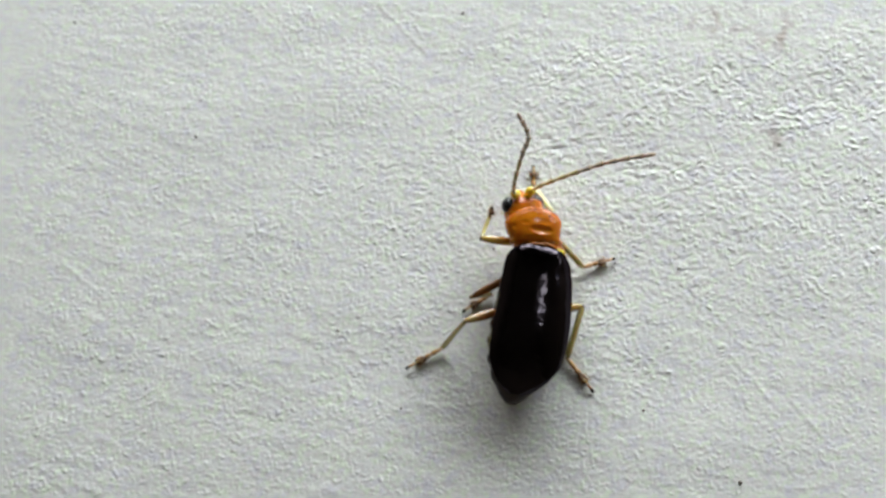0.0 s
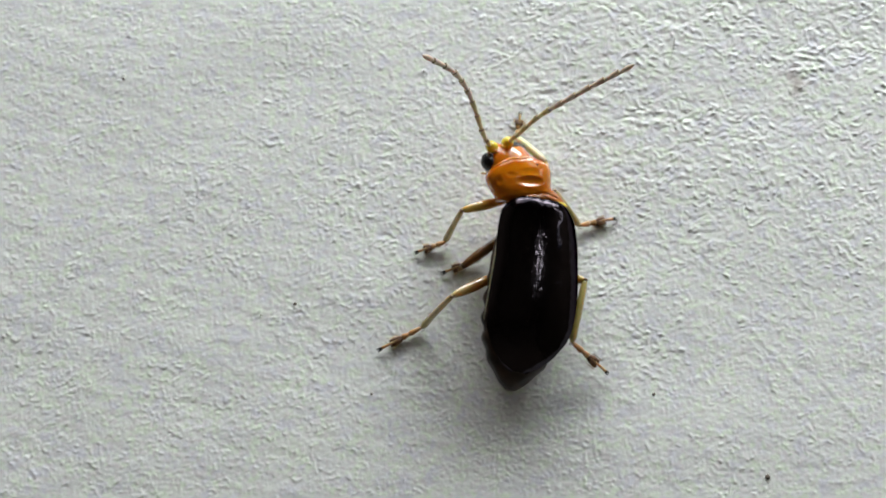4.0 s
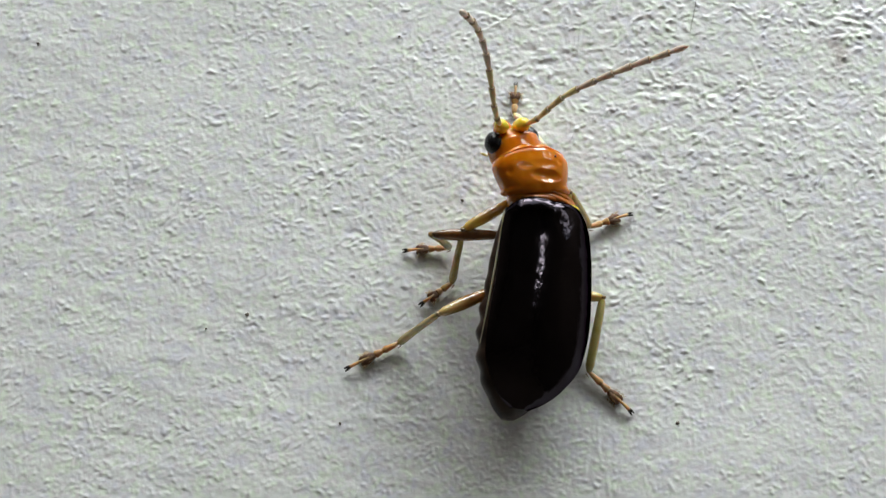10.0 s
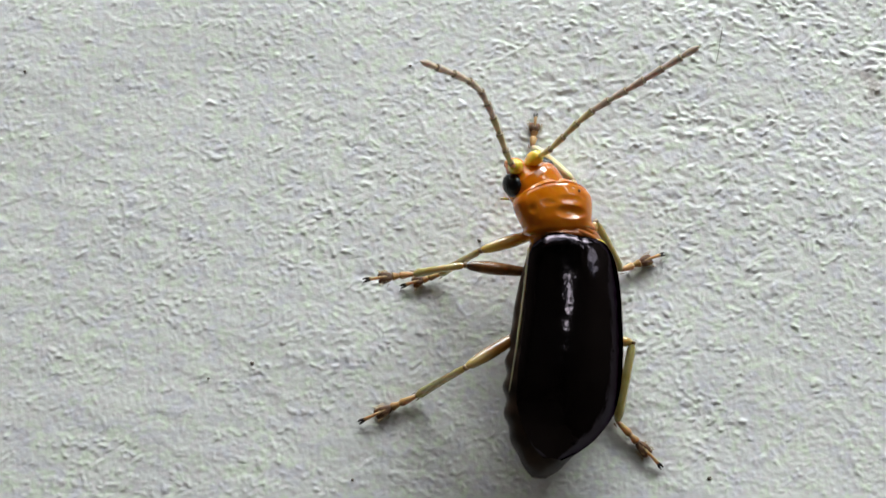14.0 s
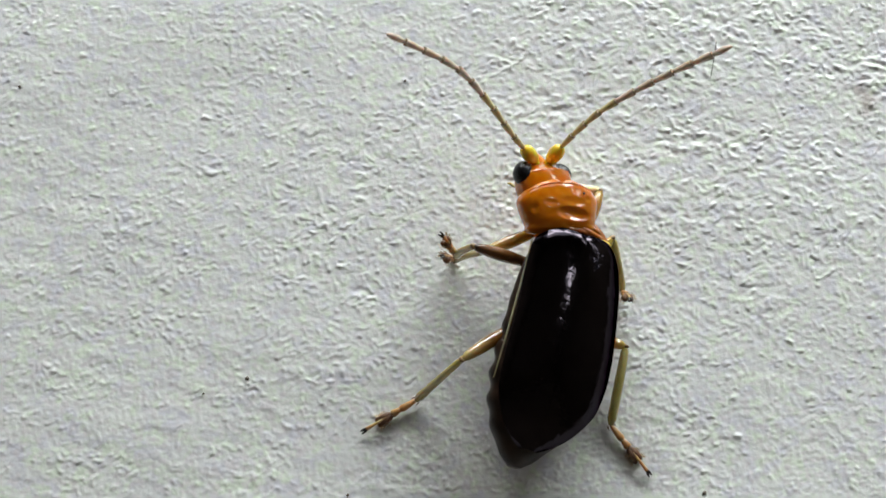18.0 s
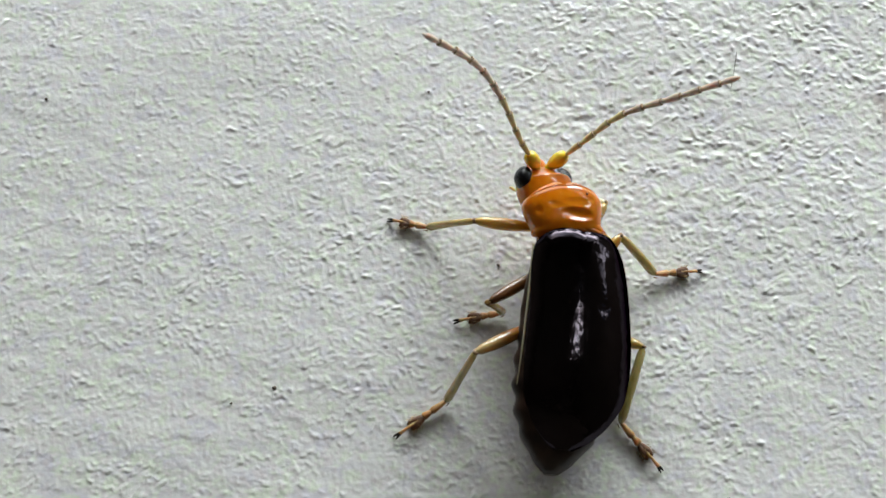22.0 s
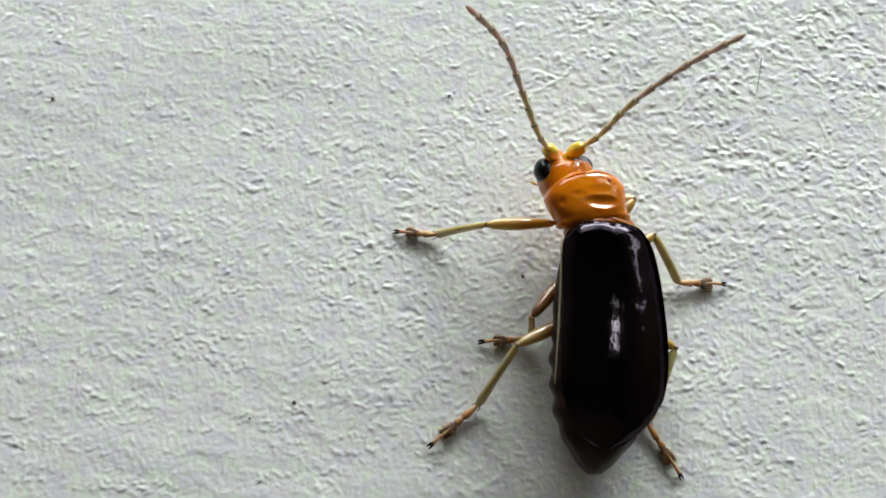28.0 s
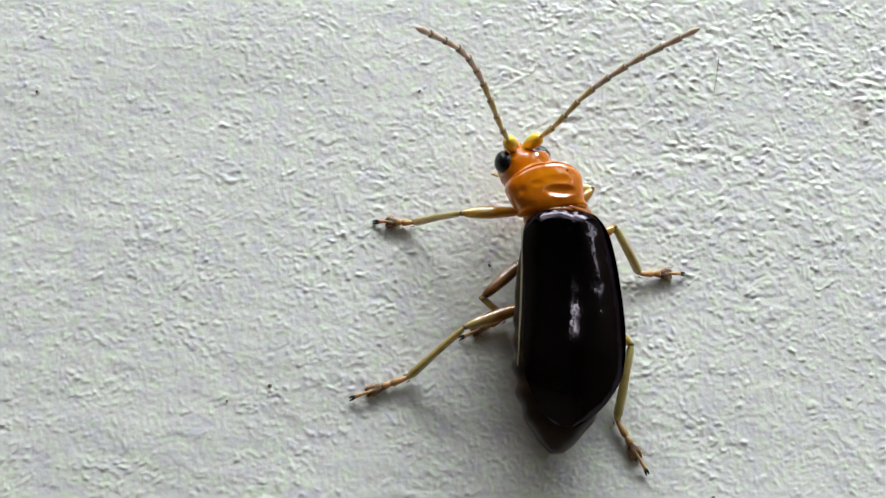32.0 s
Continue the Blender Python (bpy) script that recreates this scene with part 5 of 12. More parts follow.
    walk(legs["front_left"][2], [
        (0, mm(1.089, 1.127, -0.890, -80.9, -174.1, 14.5)), (0.33, mm(0.768, 1.157, -1.190, 84.6, 23.5, 92.0)),
        (0.67, mm(0.376, 1.217, -1.386, 55.0, 19.3, 50.6)), (1, mm(-0.053, 1.302, -1.458, 37.2, 18.3, 44.3)),
        (1.25, mm(0.302, 1.538, -1.465, 40.8, 11.1, 32.2)), (1.5, mm(0.642, 1.757, -1.351, 44.9, 4.9, 18.6)),
        (1.75, mm(0.946, 1.930, -1.131, 49.2, 0.7, 4.1)), (2, mm(1.194, 2.030, -0.825, 52.9, -0.8, -10.2)),
        (2.33, mm(1.000, 1.960, -1.074, 61.2, 0.9, 6.5)), (2.67, mm(0.797, 1.806, -1.261, 71.2, 7.4, 39.6)),
        (3, mm(0.613, 1.586, -1.368, 91.9, 10.3, 135.1)), (3.1, mm(0.383, 1.586, -1.448, 62.2, 11.2, 56.6)),
        (3.2, mm(0.156, 1.667, -1.492, 41.7, 7.2, 36.1)), (3.3, mm(-0.050, 1.823, -1.489, 23.0, 4.2, 23.1)),
        (3.4, mm(-0.218, 2.037, -1.433, 5.4, 1.9, 12.0)), (3.5, mm(-0.263, 2.144, -1.499, -17.6, -0.1, -0.6)),
        (4.17, mm(-0.299, 1.787, -1.566, -20.9, 0.3, 1.0)), (4.83, mm(-0.321, 1.190, -1.499, -23.7, 1.6, 4.9)),
        (5.5, mm(-0.290, 0.944, -1.406, -23.0, 2.4, 7.8)), (5.6, mm(-0.057, 1.031, -1.366, 3.0, 5.8, 24.5)),
        (5.7, mm(0.204, 1.074, -1.370, 23.0, 9.3, 40.0)), (5.8, mm(0.435, 1.207, -1.366, 44.5, 12.8, 59.8)),
        (5.9, mm(0.613, 1.416, -1.349, 68.5, 14.7, 94.2)), (6, mm(0.723, 1.685, -1.314, 86.0, 4.7, 161.4)),
        (6.17, mm(0.863, 1.758, -1.222, 80.9, 11.7, 73.3)), (6.33, mm(1.001, 1.798, -1.108, 61.0, 0.3, 1.5)),
        (6.5, mm(1.130, 1.803, -0.975, 46.5, -1.7, -13.4)), (6.75, mm(0.911, 1.688, -1.191, 44.2, 0.4, 1.7)),
        (7, mm(0.672, 1.583, -1.339, 38.8, 7.1, 18.8)), (7.5, mm(0.899, 1.638, -1.200, 38.3, -0.9, -4.0)),
        (8, mm(1.099, 1.660, -1.021, 35.2, -1.6, -19.3)), (8.12, mm(1.139, 1.574, -0.973, 20.9, -3.4, -29.8)),
        (8.25, mm(1.176, 1.488, -0.916, 6.7, -5.5, -38.7)), (8.38, mm(1.208, 1.404, -0.855, -7.3, -7.8, -46.7)),
        (8.5, mm(1.234, 1.320, -0.786, -20.7, -10.3, -54.8)), (8.6, mm(1.183, 1.228, -0.820, -1.7, -13.6, -55.9)),
        (8.7, mm(1.128, 1.133, -0.843, 17.3, -17.0, -56.9)), (8.8, mm(1.069, 1.036, -0.855, 36.6, -20.6, -58.0)),
        (8.9, mm(1.007, 0.941, -0.856, 55.5, -23.9, -58.1)), (9, mm(0.941, 0.847, -0.847, 75.0, 28.2, 61.9)),
        (9.1, mm(0.657, 0.717, -0.974, 32.8, 8.1, 13.2)), (9.2, mm(0.341, 0.634, -1.050, 6.3, 7.7, 12.1)),
        (9.3, mm(0.007, 0.603, -1.074, -20.1, 7.6, 11.5)), (9.4, mm(-0.328, 0.627, -1.046, -46.5, 7.4, 10.9)),
        (9.5, mm(-0.589, 0.887, -1.277, -22.8, 9.1, 27.2)), (9.75, mm(-0.773, 1.616, -1.401, -17.5, 2.9, 13.6)),
        (10, mm(-0.713, 2.334, -1.259, -9.6, 0.2, 2.9)), (10.25, mm(-0.363, 2.212, -1.453, -14.8, 0.8, 5.2)),
        (10.5, mm(0.013, 2.094, -1.537, -18.1, 2.0, 8.8)), (10.75, mm(0.044, 2.233, -1.489, -15.6, 1.1, 6.4)),
        (11, mm(0.075, 2.344, -1.440, -13.8, 0.6, 4.4)), (11.33, mm(-0.311, 2.458, -1.346, -11.5, 1.0, 10.0)),
        (11.67, mm(-0.694, 2.472, -1.185, -8.0, 0.6, 15.6)), (12, mm(-1.028, 2.361, -0.999, -3.8, -0.7, 20.9)),
        (12.12, mm(-1.071, 2.409, -0.915, -1.8, -2.0, 27.0)), (12.25, mm(-1.094, 2.439, -0.861, -0.7, -3.3, 32.8)),
        (12.38, mm(-1.107, 2.440, -0.842, -0.1, -4.6, 39.4)), (12.5, mm(-1.124, 2.392, -0.864, -0.4, -6.0, 48.4)),
        (12.62, mm(-1.091, 2.460, -0.844, 0.3, -4.1, 34.5)), (12.75, mm(-1.062, 2.483, -0.860, -0.0, -2.4, 22.6)),
        (12.88, mm(-1.028, 2.474, -0.908, -1.2, -0.9, 11.4)), (13, mm(-0.981, 2.438, -0.989, -3.3, -0.0, 0.0)),
        (13.33, mm(-0.656, 2.488, -1.195, -8.1, -0.1, -1.2)), (13.67, mm(-0.272, 2.442, -1.363, -12.1, -0.3, -2.4)),
        (14, mm(0.130, 2.347, -1.434, -14.1, -0.4, -3.0)), (14.12, mm(0.333, 2.039, -1.410, -23.4, -2.9, -8.7)),
        (14.25, mm(0.541, 1.856, -1.383, -11.3, -3.4, -8.2)), (14.38, mm(0.742, 1.706, -1.303, 0.8, -3.9, -7.8)),
        (14.5, mm(0.928, 1.603, -1.178, 12.9, -4.8, -8.3)), (15.17, mm(0.904, 1.564, -1.194, 26.3, -5.3, -11.9)),
        (15.83, mm(0.804, 1.547, -1.261, 50.9, -3.7, -15.4)), (16.5, mm(0.725, 1.571, -1.311, 63.8, -1.8, -13.9)),
        (17, mm(0.729, 1.750, -1.307, 67.2, -5.8, -65.5)), (17.5, mm(0.593, 1.838, -1.365, 65.2, -3.3, -27.1)),
        (18, mm(0.453, 1.923, -1.403, 57.9, 0.7, 4.7)), (18.1, mm(0.448, 1.856, -1.417, 47.1, -8.1, -43.0)),
        (18.2, mm(0.441, 1.787, -1.427, 29.8, -14.0, -65.6)), (18.3, mm(0.434, 1.719, -1.435, 10.6, -18.6, -79.3)),
        (18.4, mm(0.425, 1.650, -1.439, -8.1, -22.4, -91.0)), (18.5, mm(0.410, 1.834, -1.536, -4.2, -15.2, -95.6)),
        (18.67, mm(0.374, 2.275, -1.425, -10.1, -9.9, -65.7)), (18.83, mm(0.241, 2.685, -1.196, -9.7, -3.1, -38.1)),
        (19, mm(0.319, 2.349, -1.404, -15.8, -1.9, -10.8)), (19.5, mm(0.342, 2.331, -1.407, -16.1, -2.2, -12.0)),
        (20, mm(0.341, 2.318, -1.413, -16.5, -2.3, -11.8)), (21, mm(0.240, 2.419, -1.382, -15.9, -1.8, -9.9)),
        (22, mm(0.156, 2.525, -1.330, -14.9, -1.5, -9.0)), (23, mm(0.025, 2.628, -1.266, -13.7, -0.9, -6.4)),
        (24, mm(0.159, 2.661, -1.230, -12.8, -2.2, -16.9)), (25, mm(0.080, 2.771, -1.139, -11.1, -1.6, -16.8)),
        (25.83, mm(0.119, 2.668, -1.228, -12.8, -1.9, -15.0)), (26.67, mm(0.159, 2.588, -1.287, -13.8, -2.0, -13.7)),
        (27.5, mm(0.191, 2.508, -1.337, -14.9, -2.1, -12.5)), (28, mm(0.187, 2.468, -1.362, -15.6, -1.9, -10.6)),
        (29, mm(0.269, 2.351, -1.413, -17.2, -2.5, -12.3)), (30, mm(0.214, 2.324, -1.435, -18.7, -1.8, -7.7)),
        (31, mm(0.219, 2.353, -1.421, -18.2, -1.8, -8.1)), (31.5, mm(0.212, 2.356, -1.420, -18.2, -1.8, -7.9)),
        (32, mm(0.215, 2.321, -1.436, -19.2, -1.9, -8.0)),
    ])
    walk(legs["middle_left"][0], [
        (0, mm(-0.459, -0.722, 0.783, -4.6, 10.4, 127.6)), (1, mm(-0.446, -0.707, 0.742, -3.3, 10.8, 127.1)),
        (2, mm(-0.518, -0.762, 0.753, -6.2, 10.4, 122.1)), (3, mm(-0.536, -0.791, 0.756, -3.2, 13.3, 137.6)),
        (3.5, mm(-0.527, -0.777, 0.744, -8.6, 12.9, 133.0)), (4.17, mm(-0.534, -0.784, 0.745, -6.7, 13.4, 132.9)),
        (4.83, mm(-0.551, -0.799, 0.746, -4.3, 14.1, 132.7)), (5.5, mm(-0.553, -0.800, 0.746, -4.3, 14.7, 132.1)),
        (6, mm(-0.581, -0.822, 0.742, -5.6, 14.8, 129.9)), (6.5, mm(-0.588, -0.807, 0.734, -10.0, 13.2, 120.3)),
        (7, mm(-0.589, -0.807, 0.732, -10.9, 13.5, 119.6)), (8, mm(-0.568, -0.775, 0.728, -17.6, 10.5, 106.5)),
        (8.17, mm(-0.530, -0.757, 0.739, -15.8, 7.3, 97.5)), (8.33, mm(-0.481, -0.752, 0.751, -15.0, 3.6, 87.7)),
        (8.5, mm(-0.433, -0.764, 0.762, -15.0, -0.6, 77.0)), (8.75, mm(-0.542, -0.737, 0.734, -16.7, -1.6, 74.3)),
        (9, mm(-0.598, -0.716, 0.715, -18.9, -2.6, 71.7)), (9.5, mm(-0.632, -0.727, 0.711, -18.4, 0.5, 79.6)),
        (9.75, mm(-0.621, -0.752, 0.721, -17.0, 3.6, 87.8)), (10, mm(-0.594, -0.766, 0.735, -15.9, 6.7, 96.3)),
        (10.5, mm(-0.635, -0.760, 0.709, -18.4, 5.3, 92.3)), (11, mm(-0.601, -0.782, 0.719, -17.3, 9.7, 104.6)),
        (11.25, mm(-0.607, -0.794, 0.727, -11.3, 11.7, 110.8)), (11.5, mm(-0.599, -0.801, 0.732, -8.9, 13.3, 116.0)),
        (11.75, mm(-0.589, -0.806, 0.738, -6.5, 14.8, 121.3)), (12, mm(-0.580, -0.812, 0.743, -4.1, 16.2, 126.8)),
        (12.1, mm(-0.574, -0.801, 0.745, -3.0, 13.5, 116.7)), (12.2, mm(-0.566, -0.788, 0.746, -1.9, 10.4, 106.6)),
        (12.3, mm(-0.553, -0.773, 0.748, -0.8, 6.8, 96.3)), (12.4, mm(-0.538, -0.759, 0.749, 0.3, 2.9, 86.0)),
        (12.5, mm(-0.418, -0.771, 0.749, -13.2, -3.0, 70.9)), (12.75, mm(-0.346, -0.768, 0.774, -12.5, 2.6, 85.4)),
        (13, mm(-0.281, -0.697, 0.796, -11.7, 8.7, 101.8)), (13.2, mm(-0.282, -0.709, 0.789, -11.3, 7.9, 99.3)),
        (13.4, mm(-0.572, -0.768, 0.763, 9.9, 9.3, 103.3)), (13.6, mm(-0.563, -0.763, 0.761, 9.4, 8.4, 100.8)),
        (13.8, mm(-0.553, -0.758, 0.758, 8.9, 7.5, 98.3)), (14, mm(-0.543, -0.753, 0.756, 8.4, 6.6, 95.8)),
        (14.12, mm(-0.546, -0.748, 0.756, 8.2, 3.9, 88.8)), (14.25, mm(-0.548, -0.742, 0.757, 8.0, 1.2, 81.7)),
        (14.38, mm(-0.549, -0.736, 0.756, 7.6, -1.6, 74.6)), (14.5, mm(-0.547, -0.731, 0.757, 7.2, -4.3, 67.7)),
        (15.17, mm(-0.539, -0.736, 0.756, 7.9, -2.9, 71.2)), (15.83, mm(-0.523, -0.743, 0.753, 9.3, -0.2, 78.0)),
        (16.5, mm(-0.512, -0.748, 0.752, 9.9, 1.3, 81.7)), (17, mm(-0.454, -0.750, 0.739, 13.9, 4.7, 91.1)),
        (17.5, mm(-0.468, -0.749, 0.742, 13.9, 5.3, 93.1)), (18, mm(-0.481, -0.749, 0.746, 13.7, 6.0, 95.1)),
        (18.25, mm(-0.423, -0.751, 0.717, 18.9, 5.0, 93.3)), (18.5, mm(-0.362, -0.751, 0.690, 23.9, 3.2, 90.8)),
        (18.6, mm(-0.399, -0.756, 0.703, 22.1, 5.3, 98.3)), (18.7, mm(-0.435, -0.760, 0.718, 20.0, 7.1, 105.4)),
        (18.8, mm(-0.469, -0.764, 0.732, 17.6, 8.8, 112.0)), (18.9, mm(-0.502, -0.767, 0.746, 15.0, 10.3, 118.1)),
        (19, mm(-0.287, -0.623, 0.756, -5.5, 10.5, 119.6)), (20, mm(-0.279, -0.603, 0.748, -2.9, 10.7, 123.0)),
        (21, mm(-0.275, -0.604, 0.744, -2.2, 10.0, 122.4)), (22, mm(-0.300, -0.603, 0.740, -0.1, 10.3, 126.2)),
        (22.5, mm(-0.350, -0.617, 0.757, 3.0, 11.6, 134.7)), (23, mm(-0.401, -0.613, 0.777, 4.5, 12.6, 143.5)),
        (23.5, mm(-0.430, -0.654, 0.773, 4.8, 12.2, 143.2)), (24, mm(-0.454, -0.685, 0.771, 4.9, 11.8, 143.0)),
        (25, mm(-0.462, -0.697, 0.763, 5.7, 11.3, 143.2)), (25.83, mm(-0.442, -0.670, 0.766, 5.9, 10.9, 142.9)),
        (26.67, mm(-0.402, -0.619, 0.773, 5.7, 10.4, 142.2)), (27.5, mm(-0.379, -0.592, 0.777, 5.7, 9.9, 141.7)),
        (28, mm(-0.428, -0.654, 0.767, 6.3, 9.8, 142.1)), (28.5, mm(-0.383, -0.605, 0.776, 4.8, 9.6, 140.6)),
        (29, mm(-0.333, -0.551, 0.796, 2.2, 9.3, 139.2)), (29.5, mm(-0.330, -0.577, 0.817, -0.3, 8.6, 134.3)),
        (30, mm(-0.324, -0.600, 0.847, -4.1, 7.8, 129.4)), (31, mm(-0.352, -0.625, 0.844, -5.0, 7.7, 129.1)),
        (32, mm(-0.433, -0.684, 0.826, -3.3, 8.1, 131.9)),
    ])
    walk(legs["middle_left"][1], [
        (0, mm(-0.000, 1.900, 0.000, -50.8, -0.3, -174.9)), (1, mm(0.000, 1.900, -0.000, -51.3, -1.0, -169.9)),
        (2, mm(0.000, 1.900, 0.000, -51.4, -0.7, -169.7)), (3, mm(-0.000, 1.900, 0.000, -53.1, -0.6, -171.2)),
        (3.5, mm(0.000, 1.900, 0.000, -45.9, 0.0, -164.8)), (4.17, mm(0.000, 1.900, 0.000, -50.3, -0.3, -172.2)),
        (4.83, mm(0.000, 1.900, 0.000, -57.9, 1.2, 166.6)), (5.5, mm(0.000, 1.900, -0.000, -61.9, 3.0, 149.9)),
        (6, mm(-0.000, 1.900, -0.000, -61.6, 0.9, 170.5)), (6.5, mm(-0.000, 1.900, -0.000, -58.2, 0.8, 168.1)),
        (7, mm(-0.000, 1.900, -0.000, -58.9, 0.7, 170.2)), (8, mm(-0.000, 1.900, -0.000, -54.8, 0.1, 173.7)),
        (8.17, mm(-0.000, 1.900, -0.000, -61.7, 0.9, 168.1)), (8.33, mm(0.000, 1.900, 0.000, -67.7, 3.2, 148.7)),
        (8.5, mm(-0.000, 1.900, -0.000, -69.6, 5.6, 117.4)), (8.75, mm(0.000, 1.900, -0.000, -62.9, 2.9, 140.5)),
        (9, mm(-0.000, 1.900, 0.000, -56.8, 1.0, 154.8)), (9.5, mm(-0.000, 1.900, 0.000, -58.9, 1.1, 157.8)),
        (9.75, mm(-0.000, 1.900, -0.000, -62.3, 1.0, 166.5)), (10, mm(0.000, 1.900, -0.000, -63.9, -0.0, -179.7)),
        (10.5, mm(0.000, 1.900, 0.000, -57.2, -0.1, -177.0)), (11, mm(-0.000, 1.900, 0.000, -55.8, -0.6, -161.0)),
        (11.25, mm(0.000, 1.900, 0.000, -57.8, -2.9, -153.7)), (11.5, mm(0.000, 1.900, -0.000, -61.9, -5.1, -139.3)),
        (11.75, mm(-0.000, 1.900, 0.000, -64.4, -7.8, -120.0)), (12, mm(0.000, 1.900, 0.000, -64.2, -9.8, -102.4)),
        (12.1, mm(0.000, 1.900, -0.000, -72.3, -13.6, -84.7)), (12.2, mm(0.000, 1.900, -0.000, -82.9, -15.0, -62.4)),
        (12.3, mm(0.000, 1.900, 0.000, -94.9, -10.7, -32.5)), (12.4, mm(0.000, 1.900, -0.000, -101.4, 1.6, 4.1)),
        (12.5, mm(0.000, 1.900, -0.000, -83.8, 6.1, 49.9)), (12.75, mm(0.000, 1.900, 0.000, -83.7, 8.0, 111.5)),
        (13, mm(-0.000, 1.900, -0.000, -70.7, 1.9, 166.1)), (13.2, mm(-0.000, 1.900, 0.000, -92.4, 2.6, 17.4)),
        (13.4, mm(0.000, 1.900, 0.000, -97.2, -1.0, -1.8)), (13.6, mm(0.000, 1.900, 0.000, -80.4, -0.7, -1.3)),
        (13.8, mm(-0.000, 1.900, 0.000, -63.5, 0.1, 0.1)), (14, mm(0.000, 1.900, 0.000, -46.6, 1.1, 1.9)),
        (14.12, mm(0.000, 1.900, 0.000, -55.6, -2.5, -4.5)), (14.25, mm(0.000, 1.900, -0.000, -61.8, -7.0, -12.7)),
        (14.38, mm(-0.000, 1.900, -0.000, -63.9, -12.3, -23.3)), (14.5, mm(0.000, 1.900, 0.000, -60.9, -17.4, -35.8)),
        (15.17, mm(0.000, 1.900, 0.000, -63.8, -20.3, -42.4)), (15.83, mm(0.000, 1.900, -0.000, -66.8, -25.7, -56.7)),
        (16.5, mm(-0.000, 1.900, -0.000, -66.5, -28.1, -66.5)), (17, mm(0.000, 1.900, -0.000, -83.5, -28.5, -55.1)),
        (17.5, mm(0.000, 1.900, -0.000, -96.5, -21.0, -36.3)), (18, mm(-0.000, 1.900, -0.000, -103.9, -7.5, -12.0)),
        (18.25, mm(0.000, 1.900, 0.000, -111.0, -0.7, -0.9)), (18.5, mm(0.000, 1.900, -0.000, -115.5, 10.4, 11.4)),
        (18.6, mm(-0.000, 1.900, -0.000, -119.2, 14.5, 17.7)), (18.7, mm(0.000, 1.900, 0.000, -92.5, 36.8, 78.2)),
        (18.8, mm(-0.000, 1.900, -0.000, -56.7, 25.2, 135.6)), (18.9, mm(-0.000, 1.900, -0.000, -49.5, 20.0, 141.4)),
        (19, mm(-0.000, 1.900, -0.000, -57.2, 5.9, 141.1)), (20, mm(0.000, 1.900, -0.000, -58.6, 6.0, 146.2)),
        (21, mm(0.000, 1.900, 0.000, -57.2, 5.7, 149.0)), (22, mm(-0.000, 1.900, 0.000, -58.1, 4.6, 157.4)),
        (22.5, mm(-0.000, 1.900, 0.000, -69.7, 5.3, 156.2)), (23, mm(0.000, 1.900, 0.000, -90.8, -11.1, -63.1)),
        (23.5, mm(-0.000, 1.900, 0.000, -97.5, 9.9, 51.5)), (24, mm(0.000, 1.900, -0.000, -80.7, 11.9, 109.5)),
        (25, mm(-0.000, 1.900, 0.000, -82.1, 12.5, 107.1)), (25.83, mm(0.000, 1.900, 0.000, -88.6, 12.5, 71.0)),
        (26.67, mm(0.000, 1.900, -0.000, -87.9, 9.7, 47.5)), (27.5, mm(0.000, 1.900, 0.000, -85.3, 8.9, 43.5)),
        (28, mm(0.000, 1.900, 0.000, -83.0, 12.2, 67.4)), (28.5, mm(-0.000, 1.900, 0.000, -78.3, 9.5, 51.4)),
        (29, mm(-0.000, 1.900, 0.000, -69.8, 7.0, 45.2)), (29.5, mm(0.000, 1.900, -0.000, -61.7, 7.6, 70.7)),
        (30, mm(0.000, 1.900, -0.000, -52.5, 5.0, 90.8)), (31, mm(-0.000, 1.900, -0.000, -50.1, 4.2, 94.5)),
        (32, mm(0.000, 1.900, -0.000, -51.3, 5.1, 115.5)),
    ])
